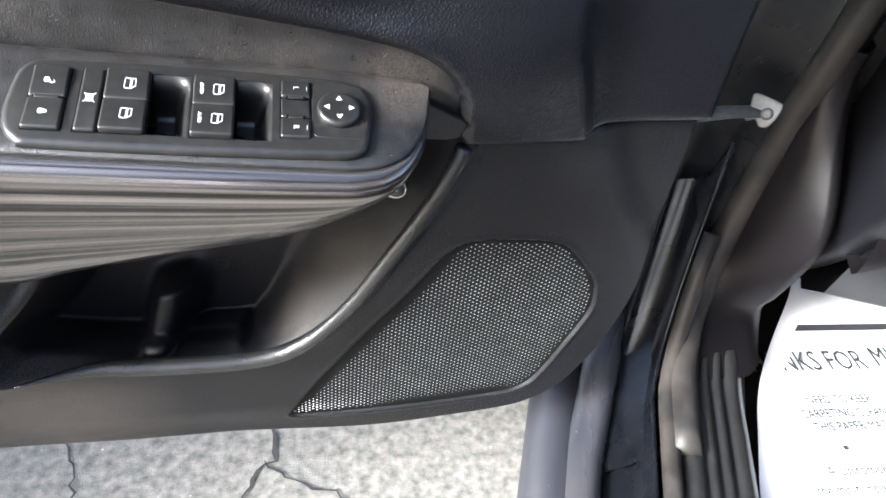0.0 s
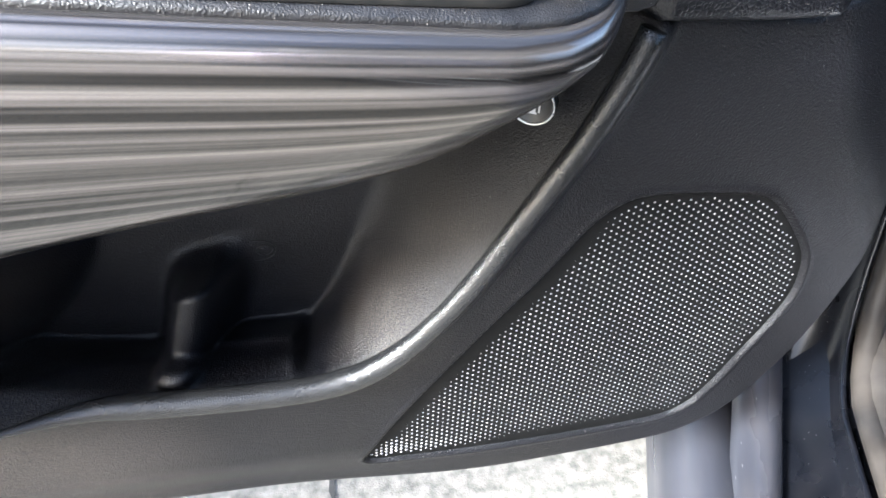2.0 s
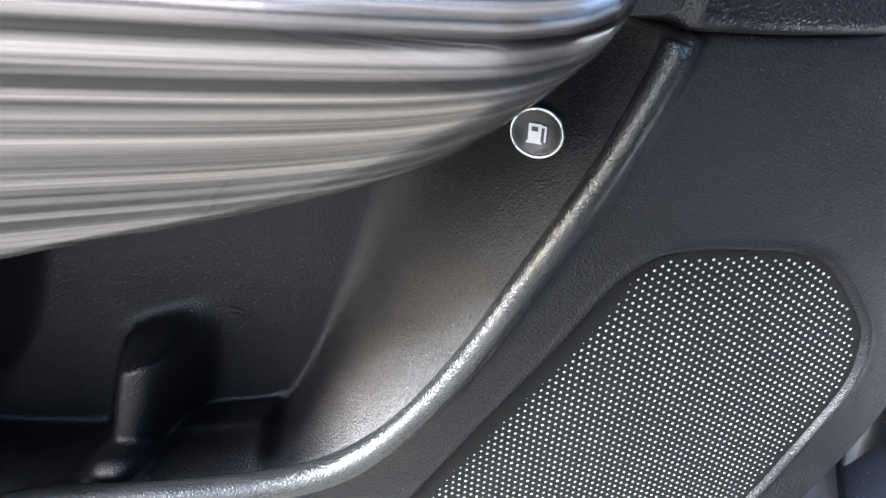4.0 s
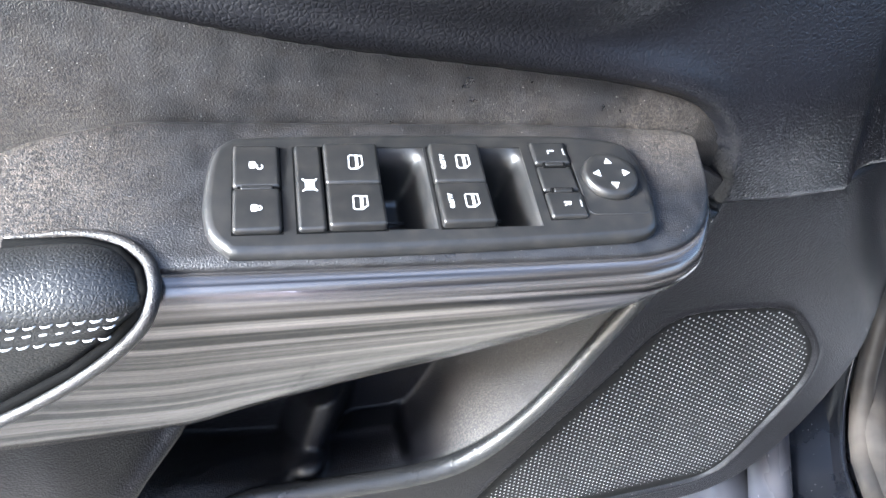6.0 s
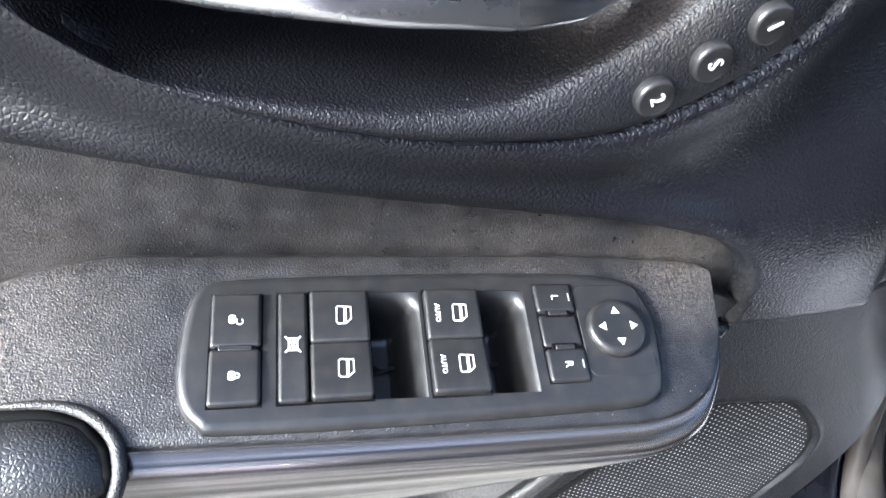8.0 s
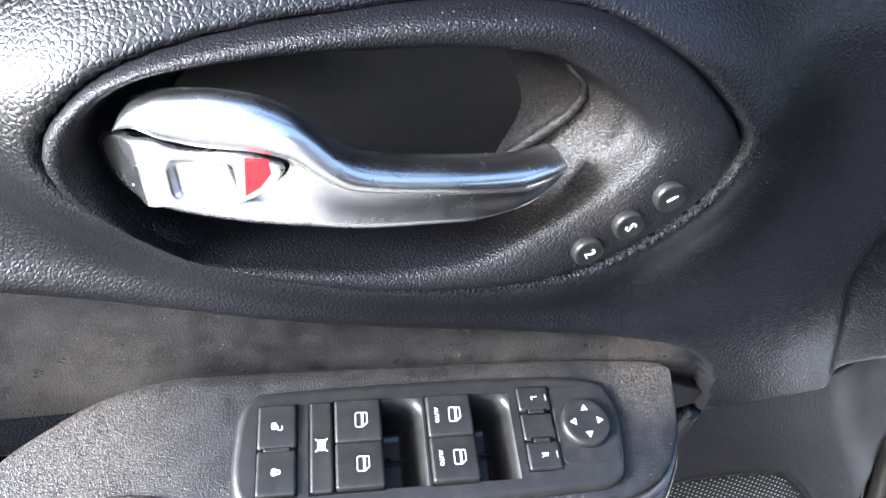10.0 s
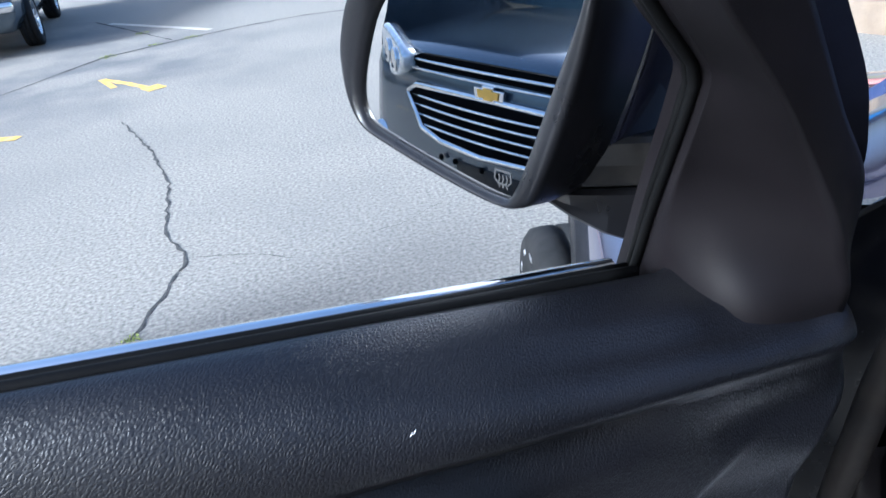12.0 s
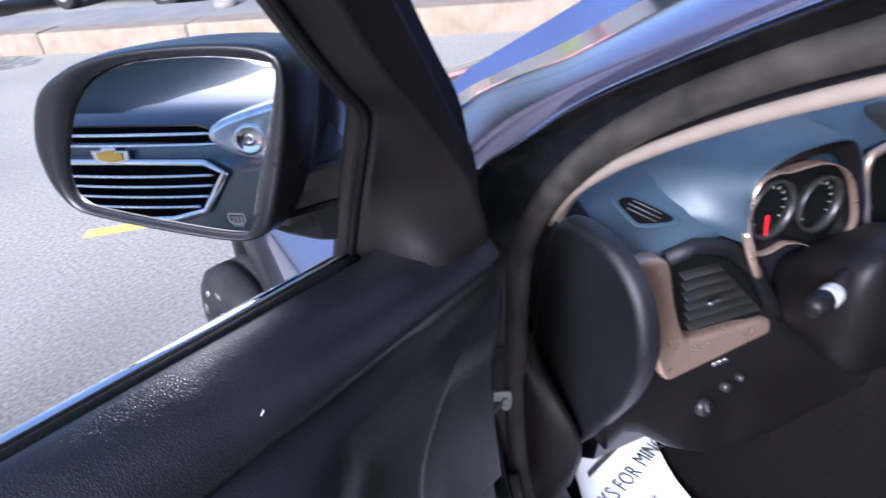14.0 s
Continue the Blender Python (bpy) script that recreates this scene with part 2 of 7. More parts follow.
def striped(name):
    """Dark glossy trim with long light streaks that run along the strip (u along it, v across it, in metres)."""
    m = material(name, 0.1, 0.24, metal=0.8, coat=0.35)
    t = m.node_tree
    b = t.nodes["Principled BSDF"]
    co = t.nodes.new("ShaderNodeUVMap")

    def streaks(along, across, lo, hi, dark, light):
        mp = t.nodes.new("ShaderNodeMapping")
        mp.inputs["Scale"].default_value = (along, across, 1.0)
        n = t.nodes.new("ShaderNodeTexNoise")
        n.inputs["Scale"].default_value, n.inputs["Detail"].default_value = 1.0, 2.0
        r = t.nodes.new("ShaderNodeValToRGB")
        r.color_ramp.elements[0].position, r.color_ramp.elements[0].color = lo, (*dark, 1)
        r.color_ramp.elements[1].position, r.color_ramp.elements[1].color = hi, (*light, 1)
        t.links.new(co.outputs[0], mp.inputs[0])
        t.links.new(mp.outputs[0], n.inputs["Vector"])
        t.links.new(n.outputs["Fac"], r.inputs[0])
        return r.outputs[0]

    x = t.nodes.new("ShaderNodeMix")
    x.data_type, x.blend_type = "RGBA", "MULTIPLY"
    x.inputs["Factor"].default_value = 1.0
    t.links.new(streaks(1.3, 190.0, 0.36, 0.62, (0.03, 0.028, 0.028), (0.27, 0.25, 0.24)), x.inputs["A"])
    t.links.new(streaks(2.6, 620.0, 0.3, 0.6, (0.5, 0.5, 0.5), (1.0, 1.0, 1.0)), x.inputs["B"])
    t.links.new(x.outputs["Result"], b.inputs["Base Color"])
    return m


M["striped"] = striped("striped_trim")
mir = material("mirror_glass", 0.85, 0.0, metal=1.0)
M["mirror"] = mir
clear = material("clear_glass", 1.0, 0.0)
clear.node_tree.nodes["Principled BSDF"].inputs["Transmission Weight"].default_value = 1.0
clear.node_tree.nodes["Principled BSDF"].inputs["IOR"].default_value = 1.03
M["glass"] = clear


# ---- building tools ----
PLACED = {}


def curve_fn(points):
    """A smooth function through (x, y) points, monotone between them."""
    xs, ys = np.array([p[0] for p in points], float), np.array([p[1] for p in points], float)
    d = np.diff(ys) / np.diff(xs)
    s = np.zeros(len(xs))
    s[0], s[-1] = d[0], d[-1]
    for i in range(1, len(xs) - 1):
        s[i] = 0 if d[i - 1] * d[i] <= 0 else 2 * d[i - 1] * d[i] / (d[i - 1] + d[i])

    def f(x):
        x = np.clip(np.asarray(x, float), xs[0], xs[-1])
        i = np.clip(np.searchsorted(xs, x) - 1, 0, len(xs) - 2)
        h = xs[i + 1] - xs[i]
        u = (x - xs[i]) / h
        return (ys[i] * (1 + 2 * u) * (1 - u) ** 2 + s[i] * h * u * (1 - u) ** 2 + ys[i + 1] * u * u * (3 - 2 * u) + s[i + 1] * h * u * u * (u - 1))
    return f


def sstep(a, b, x):
    u = np.clip((np.asarray(x, float) - a) / (b - a), 0, 1)
    return u * u * (3 - 2 * u)


def closed_curve(points, n=120):
    """n points, evenly spaced, on a smooth closed curve through the given points."""
    p = np.array(points, float)
    k = len(p)
    out = []
    for i in range(k):
        a, b, c, d = p[i - 1], p[i], p[(i + 1) % k], p[(i + 2) % k]
        for u in np.linspace(0, 1, 24, endpoint=False):
            out.append(0.5 * ((2 * b) + (c - a) * u + (2 * a - 5 * b + 4 * c - d) * u * u + (3 * b - a - 3 * c + d) * u ** 3))
    out = np.array(out)
    seg = np.linalg.norm(np.roll(out, -1, 0) - out, axis=1)
    at = np.concatenate([[0], np.cumsum(seg)])
    want = np.linspace(0, at[-1], n, endpoint=False)
    full = np.vstack([out, out[:1]])
    return np.stack([np.interp(want, at, full[:, j]) for j in range(p.shape[1])], 1)


def rounded_rect(w, h, r, n=6):
    pts = []
    for cx, cy, a0 in ((w / 2 - r, h / 2 - r, 0), (-w / 2 + r, h / 2 - r, 90), (-w / 2 + r, -h / 2 + r, 180), (w / 2 - r, -h / 2 + r, 270)):
        for i in range(n + 1):
            a = radians(a0 + 90 * i / n)
            pts.append((cx + r * math.cos(a), cy + r * math.sin(a)))
    return np.array(pts)


def signed_distance(x, z, poly):
    """Distance to a closed outline: positive inside it."""
    x, z = np.asarray(x, float), np.asarray(z, float)
    best = np.full(x.shape, 1e9)
    inside = np.zeros(x.shape, bool)
    q = np.roll(poly, -1, 0)
    for (ax, az), (bx, bz) in zip(poly, q):
        dx, dz = bx - ax, bz - az
        u = np.clip(((x - ax) * dx + (z - az) * dz) / (dx * dx + dz * dz + 1e-15), 0, 1)
        best = np.minimum(best, np.hypot(x - ax - u * dx, z - az - u * dz))
        cross = ((az > z) != (bz > z)) & (x < (bx - ax) * (z - az) / (bz - az + 1e-15) + ax)
        inside ^= cross
    return np.where(inside, best, -best)


def mesh_of(name, verts, faces, smooth=True, mats=None):
    me = bpy.data.meshes.new(name)
    me.from_pydata([tuple(map(float, v)) for v in verts], [], faces)
    if mats is not None:
        me.polygons.foreach_set("material_index", mats)
    if smooth:
        me.polygons.foreach_set("use_smooth", [True] * len(me.polygons))
    me.update()
    return me


def grid(name, P, close_u=False, close_v=False, cap=False, smooth=True, flip=False):
    """A mesh from rows of points, P[i][j]."""
    P = np.asarray(P, float)
    n, m = P.shape[:2]
    faces = []
    for i in range(n if close_u else n - 1):
        for j in range(m if close_v else m - 1):
            a, b, c, d = i * m + j, i * m + (j + 1) % m, (i + 1) % n * m + (j + 1) % m, (i + 1) % n * m + j
            faces.append((d, c, b, a) if flip else (a, b, c, d))
    if cap:
        first, last = list(range(m)), list(range((n - 1) * m, n * m))
        faces += [first if flip else first[::-1], last[::-1] if flip else last]
    return mesh_of(name, P.reshape(-1, 3), faces, smooth)


def part(name, data, mat, parent=None, label="", category="", group="", kind="", at=None):
    """One mesh object, under its thing or part."""
    if isinstance(data, bmesh.types.BMesh):
        me = bpy.data.meshes.new(name)
        data.to_mesh(me)
        data.free()
        data = me
    if not data.materials:
        for mm in (mat if isinstance(mat, (list, tuple)) else [mat]):
            data.materials.append(mm)
    ob = new(name, data)
    if parent is not None:
        ob.parent = parent
        if parent.name in PLACED:
            # geometry that is written in world coordinates stays where it is
            ob.matrix_parent_inverse = PLACED[parent.name].inverted()
            PLACED[ob.name] = Matrix()
    if at is not None:
        ob.matrix_basis = at
    return tagged(ob, label, category, group, kind)


def thing(name, label, category, group="", at=None, kind="", base=None):
    """An Empty that holds parts: at, for parts in its own coordinates; base, for parts in world coordinates."""
    ob = new(name)
    if base is not None:
        at = Matrix.Translation(base)
        PLACED[ob.name] = at
    ob.empty_display_size = 0.05
    if at is not None:
        ob.matrix_basis = at
    return tagged(ob, label, category, group, kind)


def join(*meshes):
    """Several meshes, each with its matrix or None and its material slot, as one bmesh."""
    bm = bmesh.new()
    for item in meshes:
        me, m, slot = (tuple(item) + (None, 0))[:3] if isinstance(item, (tuple, list)) else (item, None, 0)
        start, first = len(bm.verts), len(bm.faces)
        bm.from_mesh(me)
        bm.verts.ensure_lookup_table()
        bm.faces.ensure_lookup_table()
        if m is not None:
            bmesh.ops.transform(bm, matrix=m, verts=bm.verts[start:])
        for f in bm.faces[first:]:
            f.material_index = slot
    return bm


def extruded(name, outline, depth, bevel=0.0, base=0.0, smooth=False, dome=0.0):
    """A plate: an outline in xy from z=base to base+depth, its top edge rounded off and its top domed."""
    o = np.asarray(outline, float)
    n = len(o)
    area = np.sum(o[:, 0] * np.roll(o[:, 1], -1) - np.roll(o[:, 0], -1) * o[:, 1])
    if area < 0:
        o = o[::-1]
    c = o.mean(0)
    tang = np.roll(o, -1, 0) - np.roll(o, 1, 0)
    tang /= np.linalg.norm(tang, axis=1, keepdims=True) + 1e-12
    inward = np.stack([-tang[:, 1], tang[:, 0]], 1)
    rings = [(0, base)]
    if bevel:
        rings.append((0, base + depth - bevel))
        for a in (30, 60, 90):
            rings.append((bevel * (1 - math.cos(radians(a))), base + depth - bevel + bevel * math.sin(radians(a))))
        rings.append((bevel * 1.12, base + depth))
    else:
        rings.append((0, base + depth))
    verts = []
    for off, z in rings:
        for p, w in zip(o, inward):
            verts.append((*(p + w * off), z))
    last = o + inward * rings[-1][0]
    faces = []
    if dome:
        for k, zz in ((0.66, 0.56), (0.33, 0.89)):
            for p in last:
                verts.append((*(c + (p - c) * k), base + depth + dome * zz))
            rings.append(None)
        verts.append((*c, base + depth + dome))
    for r in range(len(rings) - 1):
        for i in range(n):
            j = (i + 1) % n
            faces.append((r * n + i, r * n + j, (r + 1) * n + j, (r + 1) * n + i))
    top = [(len(rings) - 1) * n + i for i in range(n)]
    if dome:
        apex = len(verts) - 1
        faces += [(top[i], top[(i + 1) % n], apex) for i in range(n)]
    else:
        faces.append(top)
    faces.append(list(range(n))[::-1])
    me = mesh_of(name, verts, faces, True)
    if not smooth:
        me.set_sharp_from_angle(angle=radians(40))
    return me


def block(name, sx, sy, sz, bevel=0.004, seg=2, centre=(0, 0, 0)):
    bm = bmesh.new()
    bmesh.ops.create_cube(bm, size=1.0)
    bmesh.ops.scale(bm, vec=(sx, sy, sz), verts=bm.verts)
    if bevel:
        bmesh.ops.bevel(bm, geom=bm.edges[:], offset=bevel, segments=seg, affect="EDGES", profile=0.5)
    bmesh.ops.translate(bm, vec=centre, verts=bm.verts)
    me = bpy.data.meshes.new(name)
    bm.to_mesh(me)
    bm.free()
    if bevel:
        me.polygons.foreach_set("use_smooth", [True] * len(me.polygons))
        me.set_sharp_from_angle(angle=radians(50))
    return me


def tube(name, pts, radius, n=10, flat=1.0):
    """A round bar along points; radius a number or one for each point."""
    pts = [Vector(p) for p in pts]
    rr = radius if isinstance(radius, (list, tuple, np.ndarray)) else [radius] * len(pts)
    P = []
    s = None
    for i, p in enumerate(pts):
        d = (pts[min(i + 1, len(pts) - 1)] - pts[max(i - 1, 0)]).normalized()
        if s is None:
            s = d.cross(Vector((0, 0, 1)) if abs(d.z) < 0.9 else Vector((0, 1, 0)))
        s = (s - d * s.dot(d)).normalized()
        u = s.cross(d).normalized()
        P.append([p + (s * math.cos(2 * math.pi * k / n) + u * flat * math.sin(2 * math.pi * k / n)) * rr[i] for k in range(n)])
    return grid(name, [[tuple(v) for v in row] for row in P], close_v=True, cap=True)


def lathe(name, profile, n=32):
    """Turned about z: (radius, z) pairs."""
    P = [[(r * math.cos(2 * math.pi * k / n), r * math.sin(2 * math.pi * k / n), z) for k in range(n)] for r, z in profile]
    hollow = profile[0][0] > 0 and profile[-1][0] > 0
    return grid(name, P, close_u=hollow, close_v=True, cap=not hollow)


def lettering(body, size, depth=0.0003):
    """Words as a thin mesh, centred, in xy."""
    c = bpy.data.curves.new("lettering", "FONT")
    c.body, c.size, c.extrude, c.align_x, c.align_y, c.resolution_u = body, size, depth, "CENTER", "CENTER", 2
    ob = bpy.data.objects.new("lettering", c)
    scene.collection.objects.link(ob)
    dg = bpy.context.evaluated_depsgraph_get()
    dg.update()
    me = bpy.data.meshes.new_from_object(ob.evaluated_get(dg))
    bpy.data.objects.remove(ob)
    bpy.data.curves.remove(c)
    me.materials.clear()
    return me


def band(name, pts, width, z=0.0, thick=0.0):
    """A flat strip along points in a plane."""
    p = np.array(pts, float)
    d = np.gradient(p, axis=0)
    d /= np.linalg.norm(d, axis=1, keepdims=True) + 1e-12
    w = np.broadcast_to(np.asarray(width, float), (len(p),))[:, None] / 2
    s = np.stack([-d[:, 1], d[:, 0]], 1)
    a, b = p + s * w, p - s * w
    zc = np.full((len(p), 1), z)
    return grid(name, np.stack([np.hstack([b, zc]), np.hstack([a, zc])], 1), flip=True)


def through_points(points, n=40):
    """n points on a smooth open curve."""
    p = np.array(points, float)
    at = np.concatenate([[0], np.cumsum(np.linalg.norm(np.diff(p, axis=0), axis=1))])
    want = np.linspace(0, at[-1], n)
    return np.stack([curve_fn(list(zip(at, p[:, j])))(want) for j in range(3)], 1)


# ---- the open front door: its trim ----
car_ang = math.atan2(-0.36, 0.933)
CAR = Matrix.Translation((0.098, 0.491, 0)) @ Matrix.Rotation(car_ang, 4, "Z")
body = thing("car", "dark blue car with its front door wide open", "car", at=CAR)

pocket_line = closed_curve([(-0.0745, 0.785), (-0.0765, 0.766), (-0.084, 0.747), (-0.099, 0.714), (-0.122, 0.672), (-0.15, 0.622), (-0.182, 0.581), (-0.21, 0.5595), (-0.24, 0.551), (-0.285, 0.549),
                            (-0.361, 0.553), (-0.43, 0.566), (-0.45, 0.588), (-0.442, 0.612), (-0.418, 0.638), (-0.392, 0.662), (-0.376, 0.69), (-0.36, 0.74), (-0.25, 0.775), (-0.13, 0.795), (-0.09, 0.797)], 150)
grille_line = closed_curve([(-0.214, 0.4485), (-0.206, 0.4445), (-0.185, 0.4455), (-0.141, 0.448), (-0.062, 0.453), (0.006, 0.461), (0.03, 0.472), (0.043, 0.492), (0.056, 0.525), (0.074, 0.576), (0.0745, 0.605), (0.066, 0.628),
                            (0.038, 0.662), (0.019, 0.672), (-0.012, 0.676), (-0.044, 0.677), (-0.063, 0.673), (-0.08, 0.658), (-0.104, 0.621), (-0.138, 0.574), (-0.184, 0.506), (-0.211, 0.459)], 200)
low_edge = curve_fn([(-0.95, 0.425), (-0.49, 0.416), (-0.336, 0.411), (-0.164, 0.416), (-0.03, 0.4265), (0.02, 0.434), (0.05, 0.448), (0.07, 0.468), (0.09, 0.506), (0.102, 0.54), (0.112, 0.59), (0.1165, 0.65), (0.1185, 0.72), (0.119, 0.785)])
top_edge = curve_fn([(-0.95, 0.79), (-0.11, 0.786), (-0.084, 0.783), (-0.02, 0.7795), (0.012, 0.779), (0.02, 0.7825), (0.033, 0.7885), (0.06, 0.79), (0.12, 0.791)])
fold_low = curve_fn([(0.42, 0.16), (0.62, 0.108), (0.68, 0.075), (0.74, 0.04), (0.8, 0.018)])


# metal shell of the door, behind the trim; all that is fixed to the door is a part of it
shell_x = np.linspace(-0.97, 0.1195, 60)
sl = low_edge(np.minimum(shell_x, 0.1)) - 0.012
shell = []
for y, g, zt in ((0.508, 0.012, 1.09), (0.512, 0.004, 1.092), (0.55, 0.0, 1.07), (0.6, 0.004, 1.03), (0.615, 0.03, 1.0)):
    shell.append([(x, y, z) for x, z in zip(shell_x, sl + g)] + [(x, y - 0.17 * min(0.4, max(0.0, -x)), zt + 0.14 * min(0.4, max(0.0, -x))) for x in shell_x[::-1]])
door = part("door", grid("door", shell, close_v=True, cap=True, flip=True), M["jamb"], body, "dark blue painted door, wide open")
door.matrix_parent_inverse = CAR.inverted()
PLACED[door.name] = Matrix()


def lower_y(x, z):
    """The lower door trim: how far it stands from the outside, with its pocket, the lip round that, and the recess of the grille."""
    x, z = np.asarray(x, float), np.asarray(z, float)
    y = np.full(x.shape, 0.4185)
    y += 0.012 * sstep(0.0, 0.045, x - fold_low(z))
    swell = sstep(-0.352, -0.455, x) * sstep(0.5, 0.64, z)
    y -= 0.066 * swell
    y += 0.012 * sstep(0.47, 0.42, z) * sstep(-0.1, -0.3, x)
    d = signed_distance(x, z, pocket_line)
    lip = 0.012 * np.exp(-(np.minimum(d + 0.003, 0) / 0.0068) ** 2) * (1 - 0.8 * swell)
    lip *= sstep(0.81, 0.775, z)
    y -= lip
    wide = 0.032 + 0.04 * sstep(-0.27, -0.17, x)
    run = np.clip(d / wide, 0, 1)
    deep = (0.083 + 0.05 * swell) * (0.5 * (1 - (1 - run) ** 3) + 0.5 * run ** 3 * (run * (run * 6 - 15) + 10))
    # the rib that parts the pocket, and the step of its cup
    rib = 0.056 * np.exp(-(np.abs(x + 0.3235 - 0.27 * (z - 0.57)) / 0.0185) ** 3) * sstep(0.645, 0.62, z - 0.15 * (x + 0.32))
    cup = 0.03 * sstep(-0.243, -0.258, x) * sstep(-0.325, -0.315, x) * sstep(0.59, 0.576, z)
    left = 0.02 * sstep(-0.33, -0.34, x) * sstep(0.575, 0.571, z)
    y = np.where(d > 0, y + np.maximum(deep - np.maximum(rib, np.maximum(cup, left)) * sstep(0.0, 0.02, d), 0.0), y)
    g = signed_distance(x, z, grille_line)
    y += 0.003 * sstep(-0.001, 0.0015, g) - 0.0012 * np.exp(-((g + 0.002) / 0.0018) ** 2)
    return y


def sheet(name, xs, z0, z1, rows, fn, lip_low=0.006, lip_top=0.006, back=0.03):
    """A moulded panel over columns xs from z0(x) to z1(x), its edges rolled back."""
    s = np.linspace(0, 1, rows)
    X = np.repeat(xs[:, None], rows, 1)
    Z = z0(xs)[:, None] + (z1(xs) - z0(xs))[:, None] * s[None]
    Y = fn(X, Z)
    h = (z1(xs) - z0(xs))[:, None] * s[None]
    hh = (z1(xs) - z0(xs))[:, None] * (1 - s)[None]
    for q, r in ((h, lip_low), (hh, lip_top)):
        if r:
            k = np.clip(1 - q / r, 0, 1)
            Y = Y + r * (1 - np.sqrt(np.clip(1 - k * k, 0, 1)))
    P = np.stack([X, Y, Z], 2)
    first, last = P[:, :1].copy(), P[:, -1:].copy()
    first[:, :, 1] += back
    last[:, :, 1] += back
    P = np.concatenate([first, P, last], 1)
    end = P[-1:].copy()
    end[:, :, 1] += back
    begin = P[:1].copy()
    begin[:, :, 1] += back
    return grid(name, np.concatenate([begin, P, end], 0), flip=False)


xs_low = np.concatenate([np.linspace(-0.95, -0.47, 50), np.linspace(-0.4668, 0.06, 230), np.linspace(0.0615, 0.119, 44)])
lower_me = sheet("lower_trim", xs_low, low_edge, top_edge, 190, lower_y)
# the pocket's floor lies below its lip
co = np.array([v.co for v in lower_me.vertices])
sink = np.clip((co[:, 1] - 0.4185) / 0.083, 0, 1) * sstep(0.71, 0.61, co[:, 2]) * sstep(0.0, 0.006, signed_distance(co[:, 0], co[:, 2], pocket_line))
sink *= sstep(-0.2, -0.26, co[:, 0]) * 0.7 + 0.3
co[:, 2] -= 0.06 * sink
lower_me.vertices.foreach_set("co", co.ravel())
lower_me.update()
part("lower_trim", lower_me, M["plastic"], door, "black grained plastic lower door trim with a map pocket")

# the speaker grille: raised beads in staggered rows on a dark sheet
gx, gz = [], []
pitch = 0.0047
for r in range(54):
    for c in range(84):
        gx.append(-0.22 + c * pitch * 0.78)
        gz.append(0.44 + r * pitch + (c % 2) * pitch / 2)
gx, gz = np.array(gx), np.array(gz)
keep = signed_distance(gx, gz, grille_line) > 0.0048
gx, gz = gx[keep], gz[keep]
gy = lower_y(gx, gz)
ring = [(math.cos(a), math.sin(a)) for a in np.linspace(0, 2 * math.pi, 8, endpoint=False)]
bead_v, bead_f = [], []
for x, y, z in zip(gx, gy, gz):
    k = len(bead_v)
    for rad, out in ((0.00128, -0.0001), (0.0011, 0.00045), (0.0006, 0.0007)):
        bead_v += [(x + rad * a, y - out, z + rad * b) for a, b in ring]
    bead_v.append((x, y - 0.00075, z))
    for lev in range(2):
        for i in range(8):
            j = (i + 1) % 8
            bead_f.append((k + lev * 8 + i, k + lev * 8 + j, k + lev * 8 + 8 + j, k + lev * 8 + 8 + i))
    bead_f += [(k + 16 + i, k + 16 + (i + 1) % 8, k + 24) for i in range(8)]
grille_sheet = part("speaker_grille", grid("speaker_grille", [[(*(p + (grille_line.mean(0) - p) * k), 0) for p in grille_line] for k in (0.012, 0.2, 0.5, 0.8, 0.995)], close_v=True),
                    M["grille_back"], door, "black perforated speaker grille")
for v in grille_sheet.data.vertices:
    x, z = v.co.x, v.co.y
    v.co = (x, float(lower_y(np.array([x]), np.array([z]))[0]) - 0.0006, z)
# the beads' glints are put into their pale colour
part("grille_mesh", mesh_of("grille_mesh", bead_v, bead_f), M["grille_dot"], door, "small raised beads, painted pale for their glints", kind="stuff")

# rounded lip round the pocket
lip_pts = []
for (x, z), (tx, tz) in zip(pocket_line, np.roll(pocket_line, -1, 0) - np.roll(pocket_line, 1, 0)):
    if x < -0.432:
        break
    ln = math.hypot(tx, tz)
    if z < 0.784:
        lip_pts.append((x + tz / ln * 0.0048, z - tx / ln * 0.0048))
lip_pts = np.array(lip_pts)
inner_pts = np.stack([np.convolve(np.pad(lip_pts[:, j], 2, mode="reflect", reflect_type="odd"), np.ones(5) / 5, "valid") for j in (0, 1)], 1)
lip_tube = [(x, 0.4065 - 0.06 * float(sstep(-0.352, -0.455, x) * sstep(0.5, 0.64, z)), z) for x, z in inner_pts]
part("pocket_lip", tube("pocket_lip", lip_tube, [0.0064 + 0.0016 * float(sstep(0.6, 0.56, p[2])) for p in lip_tube[:-12]] + list(np.linspace(0.008, 0.0008, 12)), 14), M["lip"], door, "rounded shiny lip of the map pocket")

# ---- upper trim: a shelf below the window, a nose, and the leather face ----
nose_z = curve_fn([(-0.95, 1.045), (-0.44, 1.073), (-0.27, 1.085), (-0.12, 1.089), (0.05, 1.088), (0.15, 1.082), (0.2, 1.075)])
nose_y = curve_fn([(-0.95, 0.375), (-0.44, 0.384), (-0.14, 0.388), (0.0, 0.396), (0.1, 0.405), (0.14, 0.4105), (0.155, 0.418), (0.1635, 0.43), (0.167, 0.445), (0.2, 0.48)])
front_x = curve_fn([(0.77, 0.119), (0.86, 0.119), (0.944, 0.128), (1.0, 0.148), (1.035, 0.162), (1.06, 0.167), (1.12, 0.167)])
